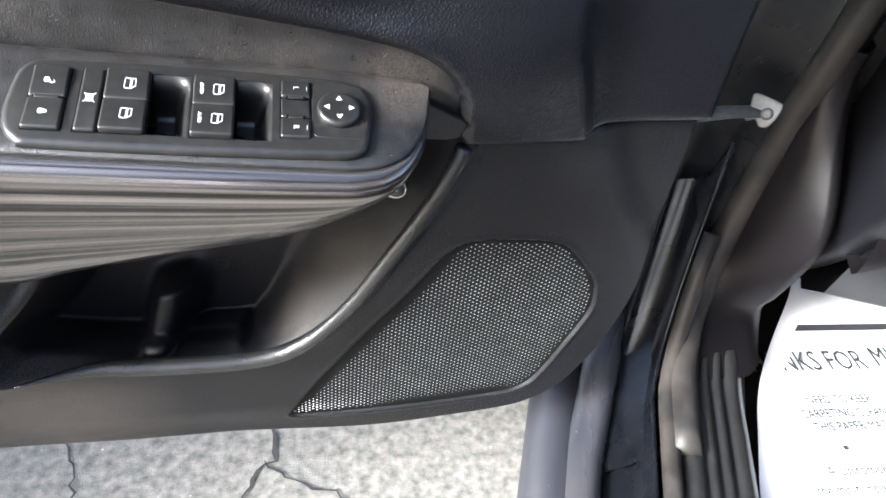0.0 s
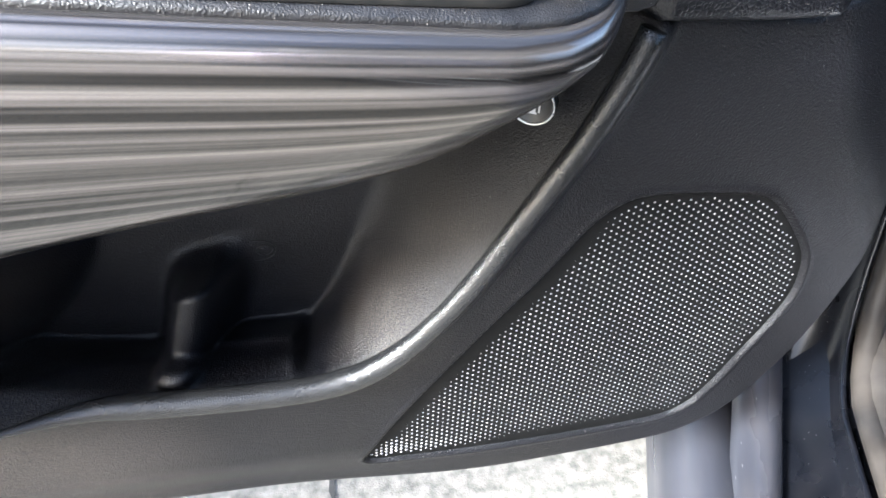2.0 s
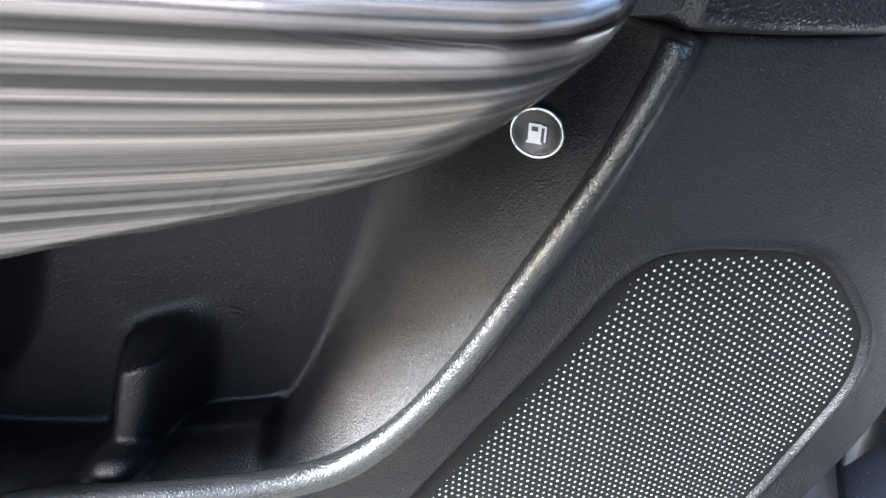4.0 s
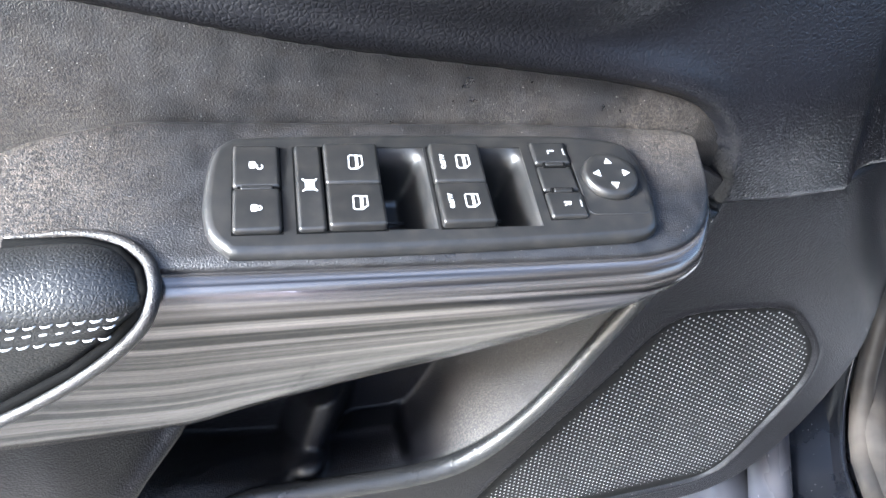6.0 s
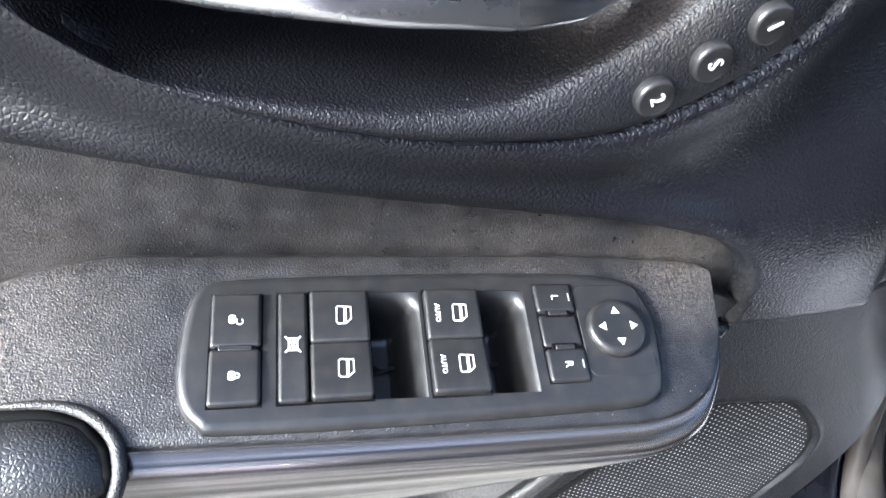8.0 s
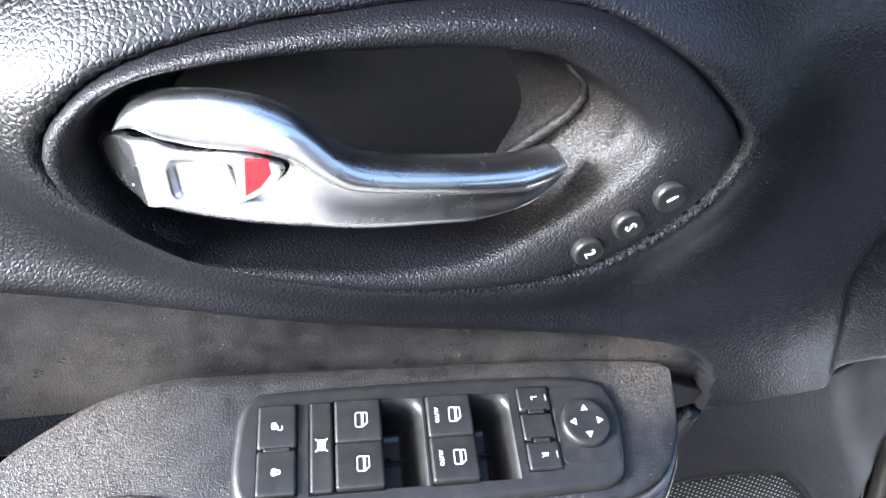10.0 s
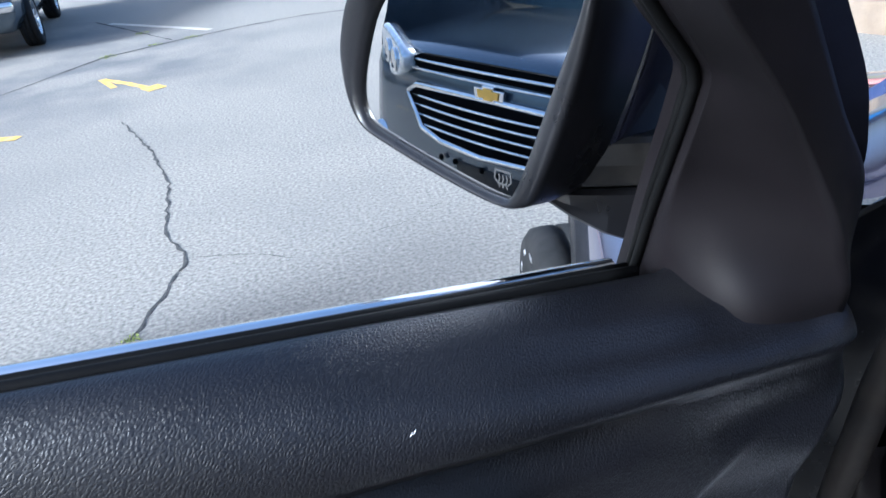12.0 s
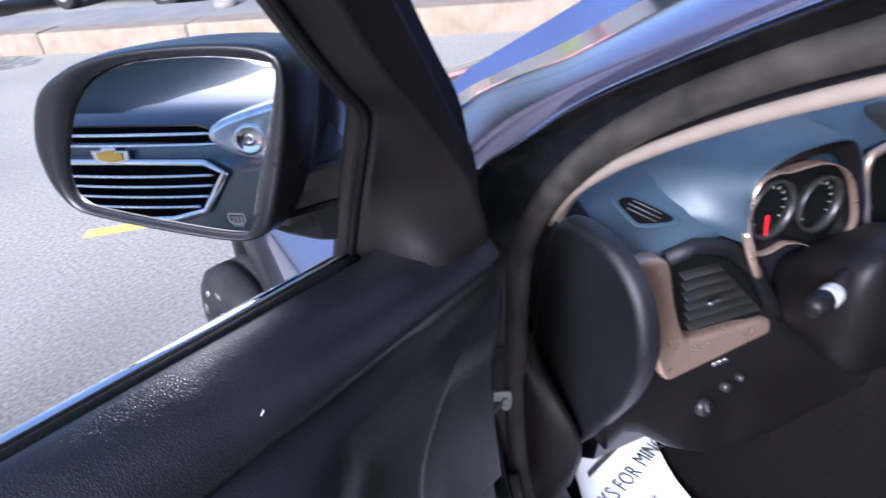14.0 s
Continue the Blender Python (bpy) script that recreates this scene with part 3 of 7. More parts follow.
fold_up = curve_fn([(0.75, 0.018), (0.773, 0.014), (0.822, -0.001), (0.882, -0.016), (0.911, -0.006), (0.96, 0.03), (1.02, 0.085), (1.06, 0.15)])
leather_low = curve_fn([(-0.95, 1.0), (-0.44, 0.921), (-0.374, 0.907), (-0.3, 0.891), (-0.214, 0.878), (-0.15, 0.868), (-0.115, 0.858), (-0.09, 0.835), (-0.082, 0.80), (-0.08, 0.77)])
bezel_out = closed_curve([(-0.394, 1.001), (-0.384, 1.016), (-0.363, 1.030), (-0.326, 1.040), (-0.273, 1.0465), (-0.232, 1.048), (-0.19, 1.043), (-0.153, 1.024), (-0.128, 1.0), (-0.121, 0.988), (-0.124, 0.974),
                          (-0.139, 0.953), (-0.175, 0.930), (-0.211, 0.9225), (-0.273, 0.926), (-0.331, 0.942), (-0.368, 0.966), (-0.389, 0.983)], 160)


def belt_y(x):
    """The inner edge of the window opening: it runs inwards towards the rear of the door."""
    x = np.asarray(x, float)
    y = 0.475 + 0.13 * np.clip(x, -0.4, 0.06)
    return y + (0.505 - y) * sstep(0.045, 0.085, x)


def belt_z(x):
    """... and rises towards the rear."""
    x = np.asarray(x, float)
    z = 1.1263 - 0.115 * np.clip(x, -0.4, 0.06) - 0.03 * np.minimum(x + 0.4, 0)
    return z + (1.1205 - 0.02 * x - z) * sstep(0.045, 0.085, x)


def upper_face(x, z):
    """The leather face between the nose and the armrest."""
    y = 0.4 + 0.01 * sstep(0.9, 0.99, z) + 0.008 * sstep(-0.1, 0.05, x) * sstep(0.99, 0.9, z) + 0.009 * sstep(0.0, 0.016, x - fold_up(z)) * sstep(1.03, 0.96, z)
    d = signed_distance(x, z, bezel_out)
    y -= (0.025 + 0.01 * sstep(0.9, 0.99, z)) * np.exp(-(np.minimum(d, 0) / (0.031 + 0.007 * sstep(0.94, 1.0, z))) ** 2)
    y -= 0.011 * np.exp(-((z - 0.85) / 0.055) ** 2) * sstep(-0.3, -0.1, x) * sstep(0.04, -0.05, x)
    y += 0.012 * sstep(1.02, 1.062, z) * sstep(1.095, 1.07, z) * sstep(0.05, -0.05, x)
    # the smooth shelf behind the armrest stands in below the leather's edge
    y += 0.013 * sstep(0.0, 0.009, leather_low(x) - z) - 0.004 * np.exp(-((z - leather_low(x) - 0.006) / 0.009) ** 2) * sstep(-0.08, -0.14, x)
    y += 0.09 * sstep(-0.001, 0.012, d)
    # towards the hinge the face falls back under the rounded end of the shelf
    y += 0.012 * sstep(0.02, 0.12, x) * sstep(0.98, 1.06, z)
    return y


rows_face = np.concatenate([np.linspace(0.7875, 0.93, 60), np.linspace(0.932, 1.05, 50)])
U = np.concatenate([np.linspace(0, 0.42, 40), np.linspace(0.4245, 1, 150)])
face = []
for k, zrow in enumerate(rows_face):
    fr = (zrow - rows_face[0]) / (rows_face[-1] - rows_face[0])
    row = []
    xf = float(front_x(zrow))
    X = -0.95 + (xf + 0.95) * U
    lo = top_edge(X) + 0.0012
    hi = nose_z(X) - 0.018
    Z = lo + (hi - lo) * fr
    Y = upper_face(X, Z)
    near_nose = sstep(0.04, 0.0, hi - Z) * sstep(-0.02, 0.08, X)
    Y = Y * (1 - near_nose) + (nose_y(X) + 0.007) * near_nose
    edge = np.clip(1 - (Z - lo) / 0.006, 0, 1)
    Y = Y + 0.006 * (1 - np.sqrt(np.clip(1 - edge * edge, 0, 1)))
    face.append(np.stack([X, Y, Z], 1))
last = face[-1]
X = last[:, 0] + (front_x(1.08) - front_x(1.05)) * U
ny, nz = nose_y(X), nose_z(X)
# towards the hinge the shelf's front edge stands up as a rounded ridge; towards the rear it rolls up to the window's edge
up_k = sstep(-0.2, 0.08, X)
flat_k = sstep(-0.2, 0.03, X)
by, bz2 = belt_y(X), belt_z(X)
crest = curve_fn([(-0.95, 1.0), (-0.06, 1.0), (0.03, 0.88), (0.08, 0.6), (0.12, 0.6), (0.15, 0.85), (0.2, 0.85)])(X)
flat = [(ny + 0.004, nz - 0.009), (ny - 0.001 * up_k, nz)]
for dy, dz in ((0.001, 0.0055), (0.0045, 0.0105), (0.0105, 0.0148), (0.019, 0.0182), (0.031, 0.0205)):
    flat.append((ny + dy, nz + dz * crest))
flat += [(ny + (by - ny) * f, (nz + 0.0195 * crest) * (1 - f) + bz2 * f + 0.002 * (1 - up_k)) for f in (0.42, 0.7)]
flat += [(by - 0.008, bz2 - 0.0005), (by, bz2 - 0.002), (by + 0.003, bz2 - 0.02)]
rolled = [(ny + 0.004, nz - 0.009), (ny, nz)]
for a in (12, 26, 39, 51, 62, 72, 81):
    rolled.append((ny + (by - ny) * (1 - math.cos(radians(a))), nz + (bz2 - nz) * math.sin(radians(a))))
rolled += [(by - 0.001, bz2), (by + 0.005, bz2 - 0.003), (by + 0.008, bz2 - 0.022)]
for (fy, fz), (ry, rz) in zip(flat, rolled):
    face.append(np.stack([X, ry + (fy - ry) * flat_k, rz + (fz - rz) * flat_k], 1))
F3 = np.array(face)
first = F3[:1].copy()
first[:, :, 1] += 0.03
F3 = np.concatenate([first, F3], 0)
endc = F3[:, -1:].copy()
endc[:, :, 0] += 0.004
endc[:, :, 1] += 0.006
endd = endc.copy()
endd[:, :, 1] = np.maximum(endd[:, :, 1] + 0.012, 0.47)
F3 = np.concatenate([F3, endc, endd], 1)
part("upper_trim", grid("upper_trim", F3, flip=True), M["leather"], door, "black grained leather upper door trim")

# the smooth plastic panel between the leather and the armrest
sp_rows = []
for x in np.linspace(-0.62, -0.088, 76):
    hi = float(leather_low(x)) - 0.0035
    lo = min(hi - 0.004, 0.825 - 0.03 * float(sstep(-0.14, -0.11, x)))
    row = []
    for f, out in ((0.0, -0.004), (0.004, 0.0006), (0.03, 0.0016), (0.15, 0.0016), (0.3, 0.0016), (0.45, 0.0016), (0.6, 0.0016), (0.8, 0.0016), (1.0, 0.0016)):
        z = hi + (lo - hi) * f
        row.append((x, float(upper_face(np.array([x]), np.array([min(z, hi - 0.0075)]))[0]) - out, z))
    sp_rows.append(row)
part("shelf_panel", grid("shelf_panel", sp_rows), M["plastic_dusty"], door, "smooth dusty plastic panel below the leather")

# belt: inner seal, slot and bright outer moulding
belt_x = np.linspace(-0.95, 0.036, 40)
part("belt_seal", tube("belt_seal", [(x, float(belt_y(x)) + 0.0085, float(belt_z(x)) - 0.0042) for x in belt_x], 0.0048, 8, 1.1), M["belt_rubber"], door, "black rubber window seal")
part("belt_lip", tube("belt_lip", [(x, float(belt_y(x)) + 0.0225, float(belt_z(x)) - 0.009) for x in belt_x], 0.0042, 8, 1.2), M["belt_rubber"], door)
part("belt_slot", grid("belt_slot", [[(x, float(belt_y(x)) + dy, float(belt_z(x)) + dz) for x in belt_x] for dy, dz in ((0.024, -0.011), (0.03, -0.015), (0.038, -0.02))]), M["plastic_smooth"], door)
part("belt_moulding", grid("belt_moulding", [[(x, float(belt_y(x)) + 0.045 + y, float(belt_z(x)) - 0.013 + z) for x in belt_x] for y, z in ((-0.0075, -0.0185), (-0.007, -0.005), (-0.005, -0.0015), (0.0, 0.0), (0.006, -0.002), (0.01, -0.0085), (0.011, -0.0235))]), M["chrome"], door, "bright chrome window moulding")

# a pale scratch on the roll of the shelf
for dx, dz in ((0.0, 0.0), (0.002, 0.0014)):
    part("scratch", tube("scratch", [(-0.1405 + dx, 0.3912, 1.1105 + dz), (-0.1395 + dx, 0.3914, 1.1118 + dz), (-0.1387 + dx, 0.3917, 1.113 + dz)], [0.0001, 0.0004, 0.0001], 6), M["print"], door, "pale scratch")

# ---- armrest ----
arm_slope_x, arm_slope_y = -0.07, 0.3


def arm_z(x, y):
    return 0.833 + arm_slope_x * (x + 0.321) + arm_slope_y * (y - 0.337)


arm_front = curve_fn([(-0.46, 0.352), (-0.452, 0.34), (-0.44, 0.332), (-0.42, 0.327), (-0.37, 0.324), (-0.17, 0.3225), (-0.152, 0.325), (-0.137, 0.332), (-0.124, 0.347), (-0.117, 0.365), (-0.1125, 0.388)])
arm_back = curve_fn([(-0.46, 0.356), (-0.452, 0.366), (-0.44, 0.376), (-0.42, 0.389), (-0.4, 0.397), (-0.374, 0.402), (-0.2, 0.402), (-0.13, 0.399), (-0.118, 0.397), (-0.1125, 0.392)])
trim_low_z = curve_fn([(-0.62, 0.713), (-0.45, 0.714), (-0.38, 0.716), (-0.345, 0.724), (-0.29, 0.735), (-0.231, 0.745), (-0.19, 0.755), (-0.16, 0.767), (-0.14, 0.781), (-0.126, 0.795), (-0.1125, 0.812)])
trim_low_y = curve_fn([(-0.62, 0.35), (-0.2, 0.347), (-0.15, 0.354), (-0.13, 0.365), (-0.1125, 0.392)])
xa = np.concatenate([np.linspace(-0.458, -0.4, 24), np.linspace(-0.395, -0.18, 50), np.linspace(-0.176, -0.1128, 40)])
top_rows = []
for x in xa:
    yf, yb = float(arm_front(x)), float(arm_back(x))
    row = [(x, yb + 0.02, arm_z(x, yb) - 0.02), (x, yb + 0.002, arm_z(x, yb) - 0.006), (x, yb, arm_z(x, yb) - 0.002)]
    for u in np.linspace(0.04, 1, 14):
        y = yb + (yf + 0.0035 - yb) * u
        row.append((x, y, arm_z(x, y) - 0.0008 * u ** 8))
    row.append((x, yf + 0.0026, arm_z(x, yf) - 0.0022))
    row.append((x, yf + 0.006, arm_z(x, yf) - 0.006))
    top_rows.append(row)
arm_bm = bmesh.new()
arm_bm.from_mesh(grid("armrest", top_rows, flip=True))
under_panel = [f for f in arm_bm.faces if -0.335 < f.calc_center_median().x < -0.165 and 0.336 < f.calc_center_median().y < 0.384 and abs(f.normal.z) > 0.5]
bmesh.ops.delete(arm_bm, geom=under_panel, context="FACES")
part("armrest", arm_bm, M["plastic_dusty"], door, "dusty black plastic armrest top")
xt = np.concatenate([np.linspace(-0.62, -0.46, 20), xa])
trim_rows = []
for x in xt:
    yf, zl, yl = float(arm_front(max(x, -0.43))), float(trim_low_z(x)), float(trim_low_y(x))
    zt = arm_z(max(x, -0.6), yf)
    row = [(x, yf + 0.008, zt - 0.004), (x, yf + 0.0022, zt - 0.0024)]
    size = max(0.0012, min(0.0105, (zt - zl) * 0.3))
    for a in (15, 35, 55, 75, 90):
        row.append((x, yf + 0.0022 - size * 0.75 * math.sin(radians(a)), zt - 0.0024 - size * (1 - math.cos(radians(a))) - 0.0006))
    ys, zs = row[-1][1], row[-1][2]
    for u in np.linspace(0.08, 1, 16):
        row.append((x, ys + (yl - ys) * (0.35 * u + 0.65 * u ** 2.2), zs + (zl - zs) * u))
    row += [(x, yl + 0.003, zl - 0.0015), (x, yl + 0.012, zl - 0.001), (x, 0.425, zl + 0.012)]
    trim_rows.append(row)
trim_me = grid("trim_strip", trim_rows, flip=True)
trim_p = np.array(trim_rows, float)
across = np.concatenate([np.zeros((len(trim_p), 1)), np.cumsum(np.linalg.norm(np.diff(trim_p, axis=1), axis=2), axis=1)], 1)
across = across * (0.35 + 0.65 * across[:1, -1:] / across[:, -1:])
uv = trim_me.uv_layers.new(name="UVMap")
for lp in trim_me.loops:
    r_i, c_i = divmod(lp.vertex_index, trim_p.shape[1])
    uv.data[lp.index].uv = (trim_p[r_i, c_i, 0], across[r_i, c_i])
part("trim_strip", trim_me, M["striped"], door, "glossy streaked dark wood-look trim strip")

# leather pad at the front edge of the armrest, with rows of stitches
pad_low = curve_fn([(-0.9, 0.735), (-0.55, 0.742), (-0.45, 0.770), (-0.425, 0.783), (-0.403, 0.796), (-0.386, 0.810), (-0.376, 0.819), (-0.371, 0.826)])
pad_rows = []
PAD_SECTION = ((0.3385, 0.836), (0.3375, 0.8395), (0.334, 0.8422), (0.327, 0.8428), (0.319, 0.8405), (0.3125, 0.836), (0.309, 0.8302), (0.3076, 0.8255), (0.3082, 0.8226), (0.3074, 0.8205), (0.3082, 0.8162), (0.3095, 0.81), (0.312, 0.80), (0.316, 0.787))
for x in np.concatenate([np.linspace(-0.9, -0.43, 22), np.linspace(-0.425, -0.388, 16), np.linspace(-0.386, -0.3712, 14)]):
    k = math.sqrt(max(0.0004, 1 - ((max(x, -0.4) + 0.4) / 0.029) ** 2))
    drop = (0.826 - float(pad_low(x))) / 0.039
    row = []
    for y, z in PAD_SECTION:
        dz = (z - 0.826) * (k if z > 0.826 else drop)
        row.append((x, 0.321 + (y - 0.321) * (0.25 + 0.75 * k), 0.826 + dz - 0.05 * (min(x, -0.4) + 0.4) * 0.2))
    row.append((x, 0.335, row[-1][2] - 0.002))
    pad_rows.append(row)
part("armrest_pad", grid("armrest_pad", pad_rows, flip=True), M["pad"], door, "black leather armrest pad with white stitching")
part("pad_gap", tube("pad_gap", [(-0.45, 0.3165, 0.7705), (-0.425, 0.315, 0.784), (-0.403, 0.314, 0.7965), (-0.385, 0.3135, 0.811), (-0.3745, 0.3145, 0.822), (-0.3715, 0.319, 0.829), (-0.3735, 0.326, 0.8325), (-0.381, 0.334, 0.8365), (-0.393, 0.3385, 0.8385), (-0.42, 0.3395, 0.8395)], 0.0026, 8), M["black_gap"], door)
bead_line = through_points([(-0.47, 0.316, 0.757), (-0.445, 0.3135, 0.770), (-0.422, 0.3122, 0.7815), (-0.4, 0.3115, 0.795), (-0.381, 0.3105, 0.8105), (-0.3705, 0.3122, 0.8225), (-0.3675, 0.3185, 0.8302), (-0.369, 0.3265, 0.8335), (-0.3775, 0.3365, 0.8375), (-0.389, 0.341, 0.8398), (-0.401, 0.342, 0.841), (-0.42, 0.342, 0.841)], 60)
part("armrest_bead", tube("armrest_bead", bead_line, [0.0026] * 46 + list(np.linspace(0.0026, 0.0008, 14)), 10), M["plastic_dusty"], door, "smooth rounded plastic bead round the pad")
for row_i in range(3):
    for i in range(22):
        x = -0.381 - row_i * 0.0023 - i * 0.0054
        z = 0.8268 - row_i * (0.0046 if row_i < 2 else 0.0044) - 0.01 * (-0.38 - x)
        y = 0.3068 + (0.0012 if row_i == 1 else 0.0)
        st = tube("stitch", [(x - 0.0021, y + 0.0009, z), (x - 0.001, y - 0.0002, z + 0.0003), (x + 0.001, y - 0.0002, z + 0.0005), (x + 0.0021, y + 0.0009, z + 0.0006)], [0.0002, 0.00038, 0.00038, 0.0002], 6)
        part("stitch", st, M["stitch"], door, "white thread stitch" if i == 0 else "")
# bright tongue in the dark nook at the armrest's end
nook = extruded("nook_cap", np.array([(-0.113, 0.822), (-0.108, 0.8175), (-0.083, 0.8045), (-0.0805, 0.8015), (-0.084, 0.792), (-0.092, 0.7895), (-0.113, 0.79)]), 0.012, 0.0014)
part("nook_cap", nook, M["plastic_dusty"], door, "small smooth plastic tongue").matrix_basis = Matrix(((1, 0, 0, 0), (0, 0, -1, 0.411), (0, 1, 0, 0), (0, 0, 0, 1)))
# fuel flap button under the armrest
fuel_at = Matrix.Translation((-0.127, 0.4125, 0.7425)) @ pose(0, 0, 0, 90, 0, 0) @ pose(0, 0, 0, 4, -28, 0) @ Matrix.Scale(0.86, 4)
fuel = thing("fuel_flap_button", "round black fuel flap button with a white pump symbol", "button", at=fuel_at)
part("button_cap", lathe("button_cap", [(0.0, -0.004), (0.0125, -0.004), (0.0125, 0.003), (0.0112, 0.0042), (0.0105, 0.0032), (0.0, 0.0036)], 36), M["plastic_smooth"], fuel)
sym = join((block("b", 0.006, 0.009, 0.0004, 0, centre=(-0.001, 0, 0.0039)), None, 0), (block("b", 0.003, 0.0022, 0.0006, 0, centre=(-0.001, 0.002, 0.004)), None, 1),
           (block("b", 0.0075, 0.001, 0.0004, 0, centre=(-0.001, -0.0049, 0.0039)), None, 0), (block("b", 0.0009, 0.0075, 0.0004, 0, centre=(0.004, -0.0005, 0.0039)), None, 0), (block("b", 0.0026, 0.0009, 0.0004, 0, centre=(0.003, 0.0034, 0.0039)), None, 0))
part("symbol", sym, [M["print"], M["ink"]], fuel, "white fuel pump symbol")
part("bright_ring", lathe("bright_ring", [(0.0116, 0.0036), (0.0127, 0.0036), (0.0127, 0.0046), (0.0116, 0.0046)], 36), M["satin"], fuel, "thin bright ring")
# moulder's mark in the pocket
mark = join((lathe("m", [(0.0105, 0), (0.0112, 0), (0.0112, 0.0004), (0.0105, 0.0004)], 32), None, 0), (lathe("m", [(0.005, 0), (0.0055, 0), (0.0055, 0.0004), (0.005, 0.0004)], 24), pose(0.0035, 0, 0), 0), (block("b", 0.004, 0.0008, 0.0004, 0), pose(-0.006, 0.001, 0), 0))
mk = part("mould_mark", mark, M["plastic_smooth"], door)
mk.matrix_basis = pose(-0.273, float(lower_y(np.array([-0.273]), np.array([0.6]))[0]) - 0.0006, 0.6, 90, 0, 0) @ Matrix.Diagonal((1, 0.75, 1, 1))


# ---- window switch panel, set in the armrest ----
ex = Vector((1, 0, arm_slope_x)).normalized()
ey = Vector((0, 1, arm_slope_y)).normalized()
ez = ex.cross(ey).normalized()
ey = ez.cross(ex)
ARM = Matrix(((ex.x, ey.x, ez.x, -0.321), (ex.y, ey.y, ez.y, 0.337), (ex.z, ey.z, ez.z, 0.833), (0, 0, 0, 1)))
panel = thing("switch_panel", "black power window switch panel set in the armrest", "switch panel", at=ARM)
outline = closed_curve([(-0.0305, 0.02), (-0.0298, 0.007), (-0.0268, -0.0015), (-0.0208, -0.0072), (-0.012, -0.0093), (0.06, -0.0095), (0.14, -0.0078), (0.158, -0.0055), (0.1645, 0.001), (0.168, 0.02), (0.1685, 0.036), (0.164, 0.0475), (0.152, 0.053), (0.12, 0.0555), (0.05, 0.0555), (-0.012, 0.0535), (-0.0225, 0.0505), (-0.028, 0.042)], 120)
wells = [(0.0525, 0.0205), (0.0987, 0.0205)]


def panel_plate():
    """The plate with rounded rim, and two finger wells sunk into it."""
    xs = sorted(set([round(v, 5) for v in np.linspace(-0.031, 0.169, 100)]))
    bm = bmesh.new()
    rim = extruded("plate", outline, 0.0046, 0.0036)
    bm.from_mesh(rim)
    return bm


plate_mesh = panel_plate()
plate = part("bezel", plate_mesh, M["plastic_smooth"], panel)
cut = bmesh.new()
for wx, ww in wells:
    bmesh.ops.create_cube(cut, size=1.0, matrix=Matrix.Translation((wx - 0.0003, 0.023, 0.0)) @ Matrix.Diagonal((ww + 0.0008, 0.0458, 0.03, 1)))
cut_me = bpy.data.meshes.new("cut")
cut.to_mesh(cut_me)
cut.free()


def with_holes(ob, cutter_mesh):
    """The object's mesh less the cutter's volume, as plain mesh data."""
    tool = bpy.data.objects.new("tool", cutter_mesh)
    tool.matrix_world = Matrix()
    scene.collection.objects.link(tool)
    work = bpy.data.objects.new("work", ob.data)
    scene.collection.objects.link(work)
    mod = work.modifiers.new("cut", "BOOLEAN")
    mod.operation, mod.object, mod.solver = "DIFFERENCE", tool, "EXACT"
    dg = bpy.context.evaluated_depsgraph_get()
    dg.update()
    out = bpy.data.meshes.new_from_object(work.evaluated_get(dg))
    bpy.data.objects.remove(work)
    bpy.data.objects.remove(tool)
    ob.data = out


with_holes(plate, cut_me)
plate.data.set_sharp_from_angle(angle=radians(40))
for wx, ww in wells:
    rows = []
    for v in np.linspace(0, 0.0458, 22):
        row = []
        for u in np.linspace(0, 1, 18):
            z = 0.0042 - 0.027 * float(sstep(1.0, 0.5, u))
            z += (0.0042 - z) * float(sstep(0.034, 0.0452, v)) ** 1.5
            row.append((wx - ww / 2 - 0.0003 + u * (ww + 0.0006), v, float(z)))
        rows.append(row)
    part("finger_well", grid("finger_well", rows, flip=True), M["plastic_smooth"], panel, "finger well beside the switch")
    part("well_back", mesh_of("well_back", [(wx - ww / 2, 0.0459, -0.0098), (wx + ww / 2, 0.0459, -0.0098), (wx + ww / 2, 0.0459, 0.004), (wx - ww / 2, 0.0459, 0.004)], [(0, 1, 2, 3)], False), M["plastic_smooth"], panel)
    part("well_rib", join((tube("r", [(wx - ww / 2, 0.0235, -0.0205), (wx + 0.002, 0.0215, -0.0195)], 0.0008, 6), None, 0), (tube("r", [(wx - ww / 2, 0.0195, -0.0205), (wx + 0.002, 0.0215, -0.0195)], 0.0004, 6), None, 0)), M["plastic_smooth"], panel)


def icon_part(parent, bm, z, mats=None, at=(0, 0), turn=-90, label=""):
    o = part("symbol", bm, mats or [M["print"]], parent, label)
    o.matrix_basis = pose(at[0], at[1], z, 0, 0, turn) @ Matrix.Diagonal((0.8, 0.8, 1, 1))
    return o


def strokes(lines, width, z=0.00022):
    """Thin raised strokes along lists of points."""
    items = []
    for pts in lines:
        for a, b in zip(pts[:-1], pts[1:]):
            d = Vector((b[0] - a[0], b[1] - a[1]))
            m = Matrix.Translation(((a[0] + b[0]) / 2, (a[1] + b[1]) / 2, z / 2)) @ Matrix.Rotation(math.atan2(d.y, d.x), 4, "Z")
            items.append((block("s", d.length + width, width, z, 0), m, 0))
    return join(*items)


def window_icon():
    """A car door's outline with its pane."""
    body = [(-0.0042, 0.0036), (-0.0046, -0.0026), (-0.0038, -0.0034), (0.0036, -0.0036), (0.0046, -0.0028), (0.0046, 0.0008), (0.0022, 0.0036), (-0.0042, 0.0036)]
    return strokes([body, [(-0.0042, 0.0004), (0.0042, 0.0002)], [(-0.0042, 0.0012), (0.004, 0.001)]], 0.0006)


